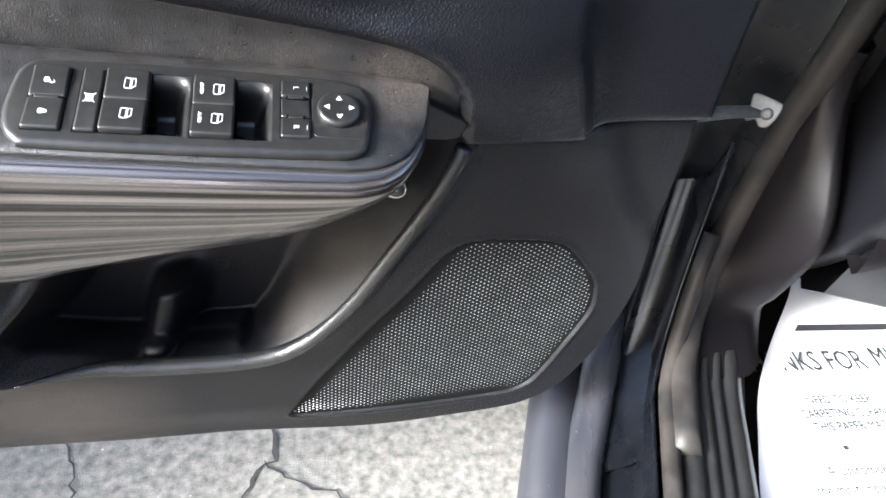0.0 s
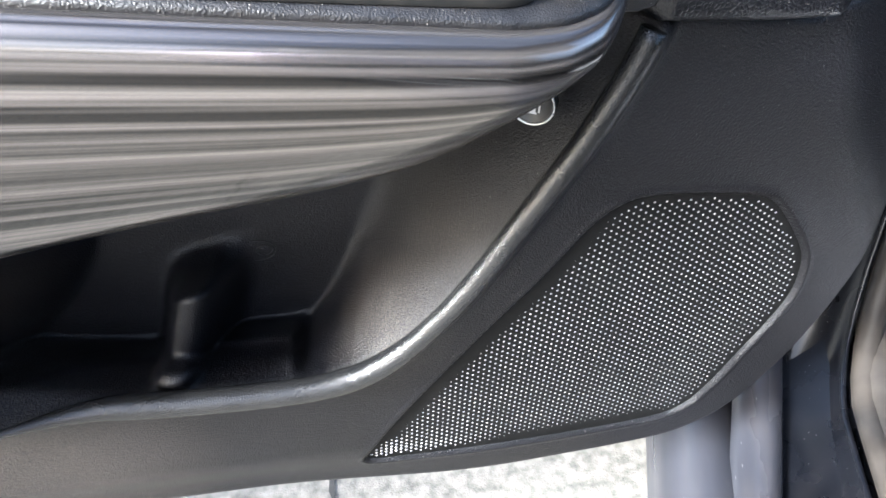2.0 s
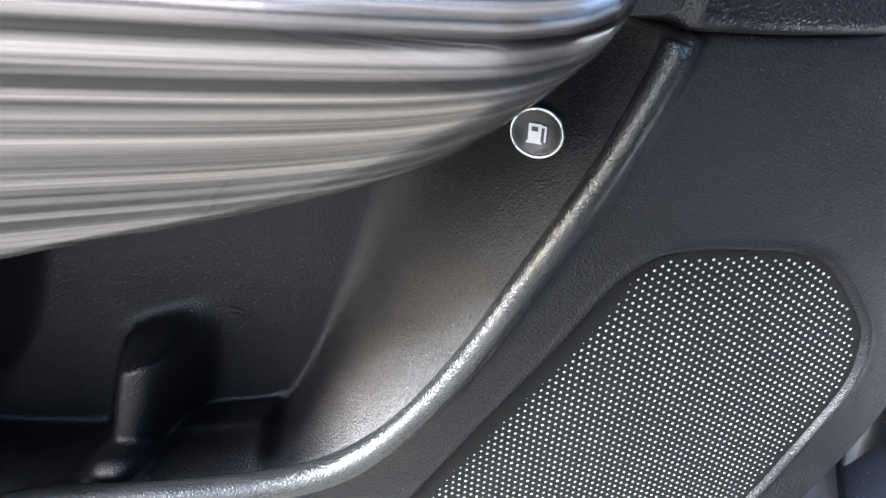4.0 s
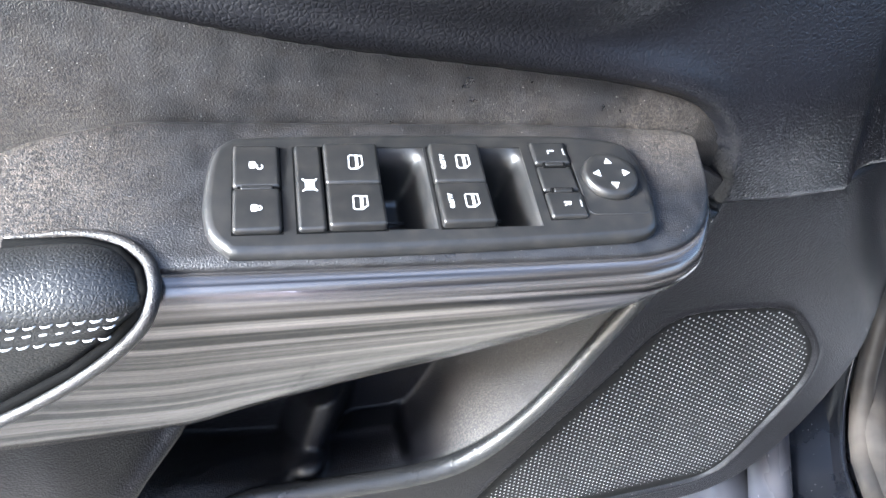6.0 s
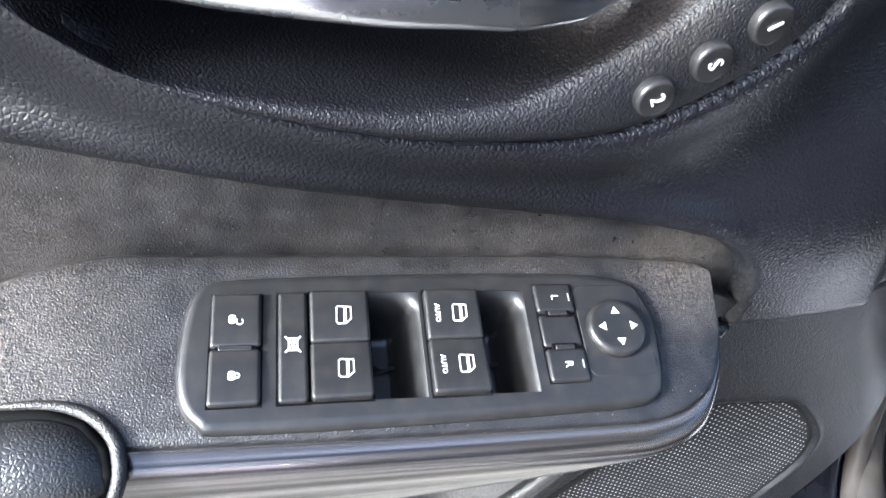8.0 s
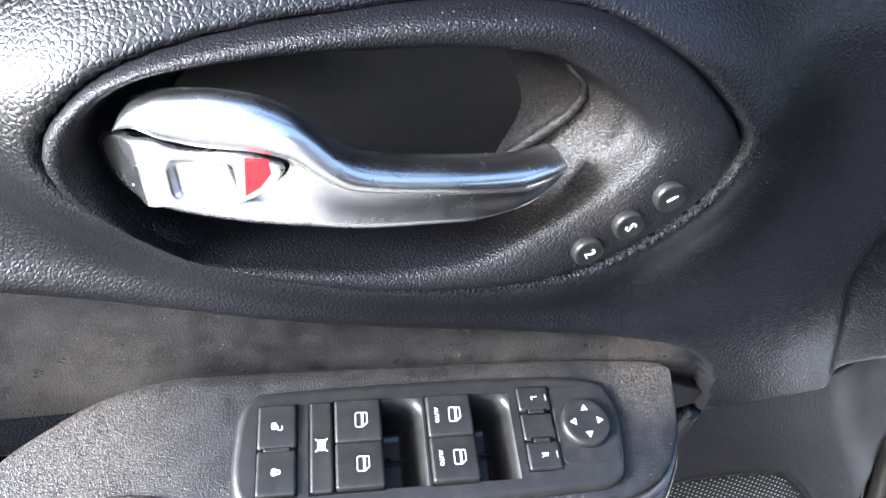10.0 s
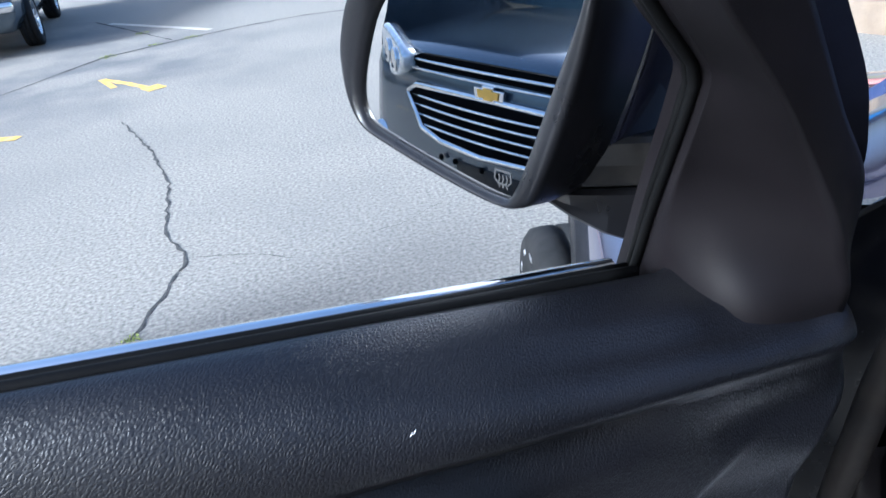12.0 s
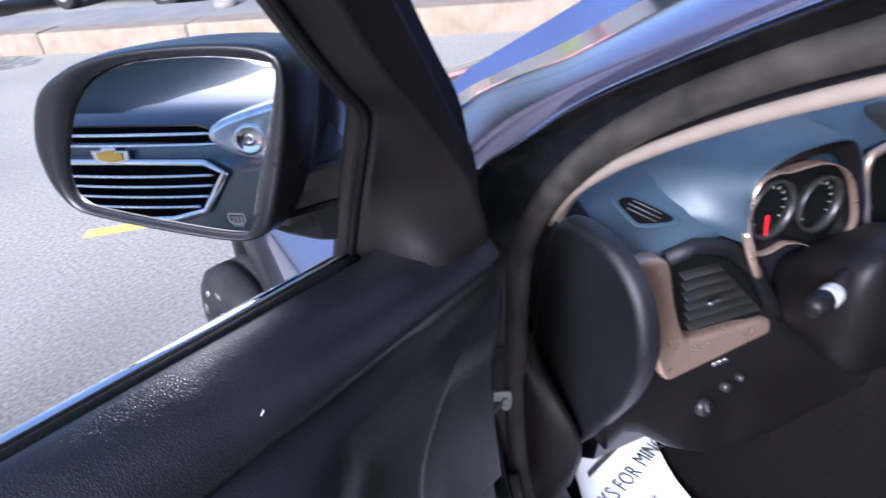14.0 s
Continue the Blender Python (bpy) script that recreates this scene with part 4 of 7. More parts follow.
def key(name, u0, u1, v0, v1, z0, z1, label="", tilt=0.0, mat=None, bow=0.0):
    """A push button: a rounded cap, tilted along v."""
    w, h = u1 - u0, v1 - v0
    me = extruded(name, rounded_rect(w, h, 0.0016, 5), z1 - z0, 0.0014, base=z0, dome=bow)
    o = part(name, me, mat or M["plastic_smooth"], panel, label)
    o.matrix_basis = pose((u0 + u1) / 2, (v0 + v1) / 2, 0, tilt, 0, 0)
    return o


def black_seat(u0, u1, v0, v1):
    me = block("gap", u1 - u0, v1 - v0, 0.0006, 0, centre=((u0 + u1) / 2, (v0 + v1) / 2, 0.0043))
    part("key_gap", me, M["black_gap"], panel)


for u0, u1, v0, v1 in ((-0.0193, 0.0006, -0.0008, 0.0458), (0.0054, 0.0182, -0.0008, 0.0462), (0.0176, 0.0421, -0.0006, 0.0464), (0.064, 0.0886, -0.0006, 0.0465), (0.1132, 0.1318, 0.0028, 0.0488)):
    black_seat(u0, u1, v0, v1)
unlock = key("unlock_button", -0.0188, 0.0, 0.0228, 0.0453, 0.002, 0.0068, "black unlock button with a white open padlock", 2)
lock = key("lock_button", -0.0188, 0.0, -0.0003, 0.0218, 0.002, 0.0068, "black lock button with a white padlock", -2)
pad_body = extruded("p", rounded_rect(0.0044, 0.0034, 0.0012, 3), 0.00022)
icon_part(lock, join((pad_body, pose(0, -0.0012, 0), 0), (lathe("h", [(0.0008, 0), (0.0016, 0), (0.0016, 0.0002), (0.0008, 0.0002)], 16), pose(0, 0.0012, 0), 0), (block("k", 0.0012, 0.0012, 0.0003, 0), pose(0, 0.0012, 0.0001), 1)), 0.0069, [M["print"], M["ink"]], label="white padlock symbol")
icon_part(unlock, join((pad_body, pose(-0.0, -0.0018, 0), 0), (lathe("h", [(0.0011, 0), (0.0018, 0), (0.0018, 0.0002), (0.0011, 0.0002)], 16), pose(0.0012, 0.0018, 0), 0), (block("k", 0.0016, 0.0018, 0.0003, 0), pose(-0.0002, 0.0016, 0.0001), 1)), 0.0069, [M["print"], M["plastic_smooth"]], label="white open padlock symbol")
child = key("window_lock_button", 0.0062, 0.0174, 0.0, 0.0456, 0.002, 0.0066, "narrow black window lock button")
icon_part(child, strokes([[(-0.003, 0.002), (0.003, 0.002), (0.003, -0.002), (-0.003, -0.002), (-0.003, 0.002)], [(-0.0038, 0.0034), (0.0038, -0.0034)], [(-0.0038, -0.0034), (0.0038, 0.0034)], [(-0.003, 0), (0.003, 0)]], 0.00075), 0.0067, label="crossed-out window symbol")
for base_u, auto in ((0.0183, False), (0.0647, True)):
    for v0, v1, tilt in ((0.0236, 0.0458, 3), (0.0, 0.0232, -3)):
        sw = key("window_switch", base_u, base_u + 0.0233, v0, v1, 0.001, 0.0078, "black window switch with a white window symbol" + (" and AUTO" if auto else ""), tilt, None)
        icon_part(sw, window_icon(), 0.0079, at=(0.0025 if auto else 0.0015, 0.0), label="white window symbol")
        if auto:
            letters = bmesh.new()
            letters.from_mesh(lettering("AUTO", 0.0036))
            icon_part(sw, letters, 0.0079, at=(-0.0068, 0.0), label="white word AUTO")
for v0, v1, word in ((0.0345, 0.0482, "L"), (0.0188, 0.0335, ""), (0.0033, 0.0178, "R")):
    sk = key("mirror_select_button", 0.1138, 0.1312, v0, v1, 0.002, 0.0062 if word else 0.0054, "black mirror selector button" + (" marked " + word if word else ""))
    if word:
        letters = bmesh.new()
        letters.from_mesh(lettering(word, 0.0058))
        icon_part(sk, letters, 0.0063, at=(0.0, 0.0), label="white letter " + word)
        icon_part(sk, join((block("b", 0.0046, 0.0007, 0.0003, 0), None, 0)), 0.0063, [M["grey_print"]], at=(0.0064, 0.0), label="grey indicator line")
for u, v, w in ((-0.0094, 0.0223, 0.0125), (0.1225, 0.034, 0.0085), (0.1225, 0.0183, 0.0085)):
    clip_me = extruded("slot", rounded_rect(w, 0.0022, 0.0007, 3), 0.0014, 0.0005, base=0.0052)
    part("slot_clip", clip_me, M["plastic_smooth"], panel).matrix_basis = pose(u, v, 0)
    part("slot_gap", block("slot_gap", w + 0.0024, 0.0034, 0.0014, 0, centre=(u, v, 0.0053)), M["black_gap"], panel)
# the square plate and round knob of the mirror control
part("knob_plate", extruded("knob_plate", rounded_rect(0.031, 0.0425, 0.004, 5) + np.array([0.1475, 0.0265]), 0.0006, 0.0004, base=0.0042), M["plastic_smooth"], panel)
knob = part("mirror_knob", lathe("mirror_knob", [(0.0, 0.004), (0.0132, 0.004), (0.0134, 0.0062), (0.0128, 0.0078), (0.0118, 0.0086), (0.0098, 0.0084), (0.006, 0.0082), (0.0, 0.0081)], 48), M["plastic_smooth"], panel, "round black mirror control knob with four white arrows")
knob.matrix_basis = pose(0.1478, 0.0262, 0)
for a in (0, 90, 180, 270):
    tri_m = mesh_of("arrow", [(-0.0019, -0.0014, 0), (0.0019, -0.0014, 0), (0, 0.0018, 0), (-0.0019, -0.0014, 0.0003), (0.0019, -0.0014, 0.0003), (0, 0.0018, 0.0003)], [(2, 1, 0), (3, 4, 5), (0, 1, 4, 3), (1, 2, 5, 4), (2, 0, 3, 5)], False)
    ar = part("arrow", tri_m, M["print"], knob, "white arrow")
    ar.matrix_basis = pose(0, 0, 0, 0, 0, a) @ pose(0, 0.0072, 0.0084)


# ---- inside door handle in its oval bezel ----
inside = thing("inside_handle", "satin silver inside door handle in a black oval bezel", "door handle", base=(-0.26, 0.38, 0.985))
centre = np.array([-0.272, 0.983])
bezel_in = closed_curve([(-0.3833, 0.9995), (-0.3757, 1.014), (-0.3586, 1.0262), (-0.3366, 1.0315), (-0.2912, 1.035), (-0.2438, 1.035), (-0.2115, 1.0314), (-0.1933, 1.0227), (-0.1755, 1.0111), (-0.1635, 0.999), (-0.1645, 0.9865), (-0.1805, 0.9703), (-0.2043, 0.9535), (-0.2299, 0.9406), (-0.2613, 0.9371), (-0.2965, 0.9405), (-0.3361, 0.9482), (-0.3598, 0.9585), (-0.3763, 0.976), (-0.383, 0.988)], 160)


def by_angle(poly, n=128):
    """The outline at even angles about the bezel's centre."""
    a = np.arctan2(poly[:, 1] - centre[1], poly[:, 0] - centre[0])
    r = np.hypot(poly[:, 0] - centre[0], poly[:, 1] - centre[1])
    o = np.argsort(a)
    a, r = a[o], r[o]
    want = np.linspace(-math.pi, math.pi, n, endpoint=False)
    rr = np.interp(want, np.concatenate([a - 2 * math.pi, a, a + 2 * math.pi]), np.concatenate([r, r, r]))
    return np.stack([np.cos(want) * rr, np.sin(want) * rr], 1)


ro, ri = by_angle(bezel_out), by_angle(bezel_in)
rows = []
for k, y in ((-0.02, 0.388), (0.0, 0.3815), (0.05, 0.3765), (0.15, 0.3722), (0.3, 0.3698), (0.5, 0.369), (0.72, 0.3694), (0.9, 0.3712), (0.97, 0.3728), (1.0, 0.3748)):
    p = centre + ro * (1 - k) + ri * k
    rows.append([(x, y, z) for x, z in p])
for k, y in ((0.99, 0.3785), (0.975, 0.384), (0.95, 0.393), (0.92, 0.404), (0.88, 0.416), (0.82, 0.425), (0.6, 0.431), (0.3, 0.432), (0.0006, 0.432)):
    p = centre + ri * k
    # towards the hinge the bowl's wall slopes in gently
    rows.append([(x, y - 0.03 * float(sstep(-0.225, -0.165, x)) * float(sstep(0.385, 0.425, y)), z) for x, z in p])
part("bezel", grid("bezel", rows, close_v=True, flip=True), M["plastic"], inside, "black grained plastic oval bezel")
# diagonal moulded edge inside the bowl
part("bowl_edge", tube("bowl_edge", [(-0.222, 0.4135, 0.9605), (-0.2175, 0.413, 0.965), (-0.202, 0.409, 0.9785), (-0.1895, 0.404, 0.9915), (-0.1855, 0.4, 1.0015), (-0.187, 0.397, 1.01), (-0.196, 0.396, 1.0185)], [0.0016, 0.0024, 0.0026, 0.0026, 0.0024, 0.002, 0.0012], 10), M["plastic"], inside)
part("bowl_plate", extruded("bowl_plate", closed_curve([(-0.34, 0.956), (-0.3, 0.949), (-0.25, 0.948), (-0.226, 0.955), (-0.204, 0.975), (-0.19, 0.99), (-0.187, 1.0), (-0.192, 1.011), (-0.21, 1.02), (-0.25, 1.024), (-0.31, 1.022), (-0.35, 1.01), (-0.36, 0.985)], 70), 0.004, 0.001), M["plastic_smooth"], inside, "smooth black plate at the back of the bowl").matrix_basis = Matrix(((1, 0, 0, 0), (0, 0, -1, 0.4275), (0, 1, 0, 0), (0, 0, 0, 1)))

lev_top = curve_fn([(-0.3645, 1.0135), (-0.3625, 1.0165), (-0.3574, 1.021), (-0.3441, 1.0258), (-0.33, 1.0269), (-0.3181, 1.0256), (-0.305, 1.0206), (-0.2952, 1.0123), (-0.2895, 1.0064), (-0.2828, 1.002), (-0.2714, 0.9988), (-0.2557, 0.9962), (-0.2342, 0.993), (-0.2179, 0.9905), (-0.2045, 0.9888), (-0.2, 0.9876), (-0.1978, 0.9845)])
lev_mid = curve_fn([(-0.3645, 1.012), (-0.358, 1.0135), (-0.3492, 1.0105), (-0.333, 1.0085), (-0.3204, 1.008), (-0.3047, 1.0045), (-0.2943, 0.9967), (-0.285, 0.9914), (-0.2714, 0.9889), (-0.2552, 0.9866), (-0.2332, 0.9824), (-0.2164, 0.9797), (-0.2045, 0.9795), (-0.1978, 0.983)])
lev_low = curve_fn([(-0.3655, 0.984), (-0.36, 0.9786), (-0.35, 0.9768), (-0.3344, 0.9755), (-0.3151, 0.974), (-0.2956, 0.9733), (-0.2755, 0.9714), (-0.2545, 0.97), (-0.2365, 0.9686), (-0.2203, 0.9697), (-0.2075, 0.9724), (-0.2004, 0.9779), (-0.1978, 0.9822)])
lev_y = curve_fn([(-0.378, 0.383), (-0.3645, 0.3695), (-0.343, 0.36), (-0.318, 0.354), (-0.293, 0.351), (-0.256, 0.354), (-0.22, 0.362), (-0.1978, 0.374)])
rows = []
for x in np.concatenate([np.linspace(-0.3645, -0.354, 14), np.linspace(-0.3525, -0.21, 76), np.linspace(-0.2085, -0.1979, 14)]):
    zt, zc, zl, y = float(lev_top(x)), float(lev_mid(x)), float(lev_low(x)), float(lev_y(x))
    k = min(1.0, (zt - zl) / 0.014)
    # behind the lock slider the lower face steps back
    back = 0.0075 * float(sstep(-0.303, -0.312, x))
    low, arm = zc - zl, zt - zc
    row = [(x, y + 0.017 * k, zl + 0.002 * k), (x, y + 0.0105 * k, zl), (x, y + 0.0055 * k, zl + 0.04 * low), (x, y + 0.0026 * k, zl + 0.12 * low), (x, y + 0.0018 * k, zl + 0.2 * low), (x, y + (0.0018 + back) * k, zl + 0.27 * low), (x, y + (0.002 + back) * k, zl + 0.6 * low), (x, y + (0.0028 + back) * k, zc - 0.06 * low),
           (x, y + (0.0026 + back * 0.4) * k, zc - 0.01 * low), (x, y + 0.0006 * k, zc + 0.05 * arm), (x, y - 0.0012 * k, zc + 0.16 * arm), (x, y - 0.0022 * k, zc + 0.35 * arm), (x, y - 0.0022 * k, zc + 0.58 * arm), (x, y - 0.001 * k, zc + 0.78 * arm), (x, y + 0.002 * k, zc + 0.93 * arm), (x, y + 0.006 * k, zt), (x, y + 0.011 * k, zt - 0.03 * arm), (x, y + 0.017 * k, zt - 0.15 * arm)]
    rows.append(row)
lever = part("lever", grid("lever", rows, close_v=True, cap=True, flip=False), M["satin"], inside, "satin silver pull lever")
# the lock slider in the lever's oval opening: a scooped thumb hollow, a rib, and a turned-in end
oval = closed_curve([(-0.3768, 0.997), (-0.3735, 1.0045), (-0.3665, 1.0085), (-0.3565, 1.0105), (-0.3421, 1.0078), (-0.3204, 1.0076), (-0.3075, 1.0042), (-0.3062, 1.002), (-0.309, 0.9976), (-0.3171, 0.9909), (-0.329, 0.9858), (-0.3428, 0.9833), (-0.3569, 0.9826), (-0.3655, 0.984), (-0.3735, 0.9885)], 110)
oval_c = np.array([-0.341, 0.9955])


def slider_y(x, z):
    y = float(lev_y(x)) - 0.0004 + 0.0035 * float(sstep(-0.357, -0.368, x))
    y -= 0.0022 * math.exp(-((x + 0.3585) / 0.004) ** 2)
    dx, dz = abs(x + 0.3365) - 0.0072, abs(z - 0.9952 - 0.08 * (x + 0.3365)) - 0.0042
    d = math.hypot(max(dx, 0), max(dz, 0)) + min(max(dx, dz), 0) - 0.0054
    return y + 0.0042 * float(sstep(0.0004, -0.0034, d))


rows = []
for k in [1.0, 0.995, 0.985] + list(np.linspace(0.965, 0.001, 44)):
    drop = {1.0: 0.004, 0.995: 0.0016, 0.985: 0.0005}.get(k, 0.0)
    rows.append([(x, slider_y(x, z) + drop, z) for x, z in oval_c + (oval - oval_c) * k * 0.965])
part("lock_recess", grid("lock_recess", [[(x, float(lev_y(x)) + dy, z) for x, z in oval_c + (oval - oval_c) * k] for k, dy in ((1.01, 0.0035), (0.9, 0.0055), (0.01, 0.0062))], close_v=True, flip=True), M["black_gap"], lever)
part("lock_slider", grid("lock_slider", rows, close_v=True, flip=True), M["satin"], lever, "bright silver lock slider with a thumb hollow")
rib = part("thumb_rib", block("thumb_rib", 0.0044, 0.006, 0.0158, 0.0018, 3), M["satin"], lever)
rib.matrix_basis = pose(-0.3262, 0.3592, 0.9978, 0, -10, 0)
redm = part("red_mark", extruded("red_mark", np.array([(-0.3205, 1.0068), (-0.3125, 1.0056), (-0.312, 1.0008), (-0.3166, 0.9954), (-0.3222, 0.9924)]), 0.0016, 0.0004), M["red"], lever, "red unlocked mark")
redm.matrix_basis = Matrix(((1, 0, 0, 0), (0, 0, -1, 0.3542), (0, 1, 0, 0), (0, 0, 0, 1)))
for (x, z), word in (((-0.1533, 0.9695), "1"), ((-0.169, 0.9564), "S"), ((-0.1852, 0.9437), "2")):
    b = part("memory_button", lathe("memory_button", [(0.0, -0.003), (0.0073, -0.003), (0.0073, 0.0022), (0.0068, 0.0032), (0.006, 0.0034), (0.0, 0.0029)], 32), M["plastic_smooth"], inside, "round black memory button marked " + word)
    b.matrix_basis = Matrix.Translation((x, 0.3698, z)) @ pose(0, 0, 0, 90, 0, 0) @ pose(0, 0, 0, 6, 8, 0)
    letters = bmesh.new()
    letters.from_mesh(lettering(word, 0.0075))
    o = part("digit", letters, M["print"], b, "white character " + word)
    o.matrix_parent_inverse = Matrix()
    o.matrix_basis = pose(0, 0, 0.0033, 0, 0, -62)


# ---- sail panel and window frame of the door ----
def lean_y(z):
    return 0.505 - 0.50 * (z - 1.12)


sail_l = curve_fn([(1.05, 0.056), (1.11, 0.053), (1.173, 0.0485), (1.233, 0.0462), (1.262, 0.044), (1.28, 0.031), (1.3, 0.012), (1.33, -0.014), (1.4, -0.07), (1.56, -0.2), (1.7, -0.33)])
ridge_x = curve_fn([(1.05, 0.150), (1.107, 0.150), (1.15, 0.136), (1.18, 0.119), (1.243, 0.073), (1.276, 0.044), (1.313, 0.008), (1.4, -0.062), (1.56, -0.19), (1.7, -0.31)])
ridge_p = curve_fn([(1.05, 0.102), (1.108, 0.087), (1.14, 0.072), (1.175, 0.062), (1.22, 0.05), (1.256, 0.045), (1.32, 0.04), (1.7, 0.036)])
sail_r = curve_fn([(1.05, 0.156), (1.085, 0.158), (1.112, 0.174), (1.14, 0.178), (1.178, 0.162), (1.242, 0.109), (1.326, 0.040), (1.4, -0.022), (1.56, -0.15), (1.7, -0.27)])
frame_r = curve_fn([(1.05, 0.185), (1.09, 0.198), (1.14, 0.222), (1.214, 0.188), (1.31, 0.11), (1.4, 0.034), (1.56, -0.1), (1.7, -0.22)])
sail_rows = []
for z in np.concatenate([np.linspace(1.06, 1.3, 44), np.linspace(1.305, 1.7, 34)]):
    a, rx, b = float(sail_l(z)), float(ridge_x(z)), float(sail_r(z))
    y, p = lean_y(z), float(ridge_p(z))
    row = [(a - 0.002, y + 0.03, z), (a - 0.001, y + 0.004, z), (a + 0.001, y - 0.003, z)]
    for u in np.concatenate([np.linspace(0.02, 0.2, 8), np.linspace(0.27, 1, 12)]):
        row.append((a + (rx - a) * u, y - 0.004 - (p - 0.004) * ((0.3 * u + 0.7 * u ** 2.4) * float(sstep(1.09, 1.2, z)) + (1 - (1 - u) ** 6.5) * float(sstep(1.2, 1.09, z))), z))
    for u in np.linspace(0.06, 1, 10):
        row.append((rx + (b - rx) * u, y - p + max(0.004, p - 0.034) * u ** 1.2, z))
    row += [(b + 0.002, y - 0.028, z), (b + 0.002, y - 0.015, z), (b - 0.004, y + 0.02, z)]
    sail_rows.append(row)
part("sail_panel", grid("sail_panel", sail_rows, flip=True), M["sail"], door, "black plastic mirror sail panel and window frame cover")
seal_pts = [(float(sail_l(z)) - 0.003, lean_y(z) + 0.005, z) for z in np.concatenate([np.linspace(1.09, 1.272, 14), np.linspace(1.28, 1.7, 24)])]
part("glass_run", tube("glass_run", seal_pts, 0.0034, 10), M["belt_rubber"], door, "black rubber glass run")
part("glass_run_outer", tube("glass_run_outer", [(x + 0.001, y + 0.008, z) for x, y, z in seal_pts], 0.0032, 10), M["belt_rubber"], door)
frame_rows = []
for z in np.linspace(1.05, 1.7, 40):
    a, b, y = float(sail_l(z)), float(frame_r(z)) - 0.02, lean_y(z)
    frame_rows.append([(a + 0.012, y + 0.02, z), (a + 0.016, y + 0.055, z), (b + 0.01, y + 0.062, z), (b + 0.02, y + 0.045, z), (b + 0.012, y + 0.01, z)])
part("window_frame", grid("window_frame", frame_rows, close_v=True, cap=True, flip=True), M["sail"], door, "black window frame")

# ---- door mirror ----
mirror = thing("side_mirror", "dark blue side mirror with black surround on the open door", "side mirror", base=(0.06, 0.56, 1.12))
mn = Vector((-0.894, -0.447, 0.06)).normalized()
mu = Vector((0, 0, 1)).cross(mn).normalized()
mv = mn.cross(mu).normalized()
MIR = Matrix(((mu.x, mv.x, mn.x, -0.045), (mu.y, mv.y, mn.y, 0.602), (mu.z, mv.z, mn.z, 1.238), (0, 0, 0, 1)))
# u runs towards the car, v up, w out of the glass
inv = MIR.inverted()


def in_glass(points):
    out = []
    for p in points:
        q = inv @ Vector(p)
        out.append((q.x, q.y))
    return out


glass_line = closed_curve(in_glass([(-0.1, 0.714, 1.237), (-0.086, 0.687, 1.284), (-0.063, 0.644, 1.312), (-0.025, 0.57, 1.318), (0.003, 0.512, 1.311), (0.008, 0.503, 1.299), (-0.005, 0.527, 1.235), (-0.02, 0.553, 1.168), (-0.028, 0.564, 1.157), (-0.055, 0.618, 1.163), (-0.09, 0.69, 1.176), (-0.104, 0.719, 1.185), (-0.106, 0.724, 1.205)]), 120)
gc = glass_line.mean(0)
area2 = np.sum(glass_line[:, 0] * np.roll(glass_line[:, 1], -1) - np.roll(glass_line[:, 0], -1) * glass_line[:, 1])
if area2 < 0:
    glass_line = glass_line[::-1]
gt = np.roll(glass_line, -1, 0) - np.roll(glass_line, 1, 0)
gt /= np.linalg.norm(gt, axis=1, keepdims=True)
glass = part("mirror_glass", extruded("mirror_glass", glass_line, 0.003, 0.0005), M["mirror"], mirror, "silvered mirror glass")
glass.matrix_basis = MIR @ Matrix.Translation((0, 0, -0.003))


out_line = closed_curve([(-0.157, 0.016), (-0.137, 0.052), (-0.104, 0.072), (-0.058, 0.085), (0.012, 0.0905), (0.078, 0.0895), (0.112, 0.084), (0.1235, 0.071), (0.1175, 0.0345), (0.102, -0.0125), (0.08, -0.065), (0.064, -0.083), (0.03, -0.0865), (-0.03, -0.080), (-0.09, -0.0705), (-0.134, -0.060), (-0.154, -0.038), (-0.160, -0.010)], 160)


def round_centre(poly, n=120):
    """The outline at even angles about the glass's middle."""
    ang = np.arctan2(poly[:, 1] - gc[1], poly[:, 0] - gc[0])
    rad = np.hypot(poly[:, 0] - gc[0], poly[:, 1] - gc[1])
    o = np.argsort(ang)
    want = np.linspace(-math.pi, math.pi, n, endpoint=False)
    rr = np.interp(want, np.concatenate([ang[o] - 2 * math.pi, ang[o], ang[o] + 2 * math.pi]), np.concatenate([rad[o]] * 3))
    return np.stack([np.cos(want) * rr, np.sin(want) * rr], 1)


g_in, g_out = round_centre(glass_line), round_centre(out_line)


def mirror_ring(points, w):
    return [tuple(MIR @ Vector((gc[0] + p[0], gc[1] + p[1], w))) for p in points]


rim_rows = []
for k, w in ((-0.03, -0.012), (0.04, -0.009), (0.07, 0.001), (0.1, 0.004), (0.45, 0.0075), (0.75, 0.0085), (0.9, 0.0075), (0.98, 0.004), (1.0, 0.0)):
    rim_rows.append(mirror_ring(g_in * (1 - k) + g_out * k, w))
part("surround", grid("surround", rim_rows, close_v=True, flip=False), M["mirror_plastic"], mirror, "matte black mirror surround")


def housing_ring(w):
    """The housing narrows towards the front of the car, more so at its outer end and top."""
    k = float(np.interp(-w, [0.0, 0.02, 0.06, 0.09, 0.12, 0.14, 0.15, 0.154], [1.0, 1.015, 1.0, 0.95, 0.84, 0.66, 0.42, 0.1]))
    slide = float(np.interp(-w, [0.0, 0.06, 0.154], [0.0, -0.004, 0.03]))
    fall = float(np.interp(-w, [0.0, 0.06, 0.154], [0.0, -0.004, -0.02]))
    return mirror_ring(g_out * k + np.array([slide, fall]), w)


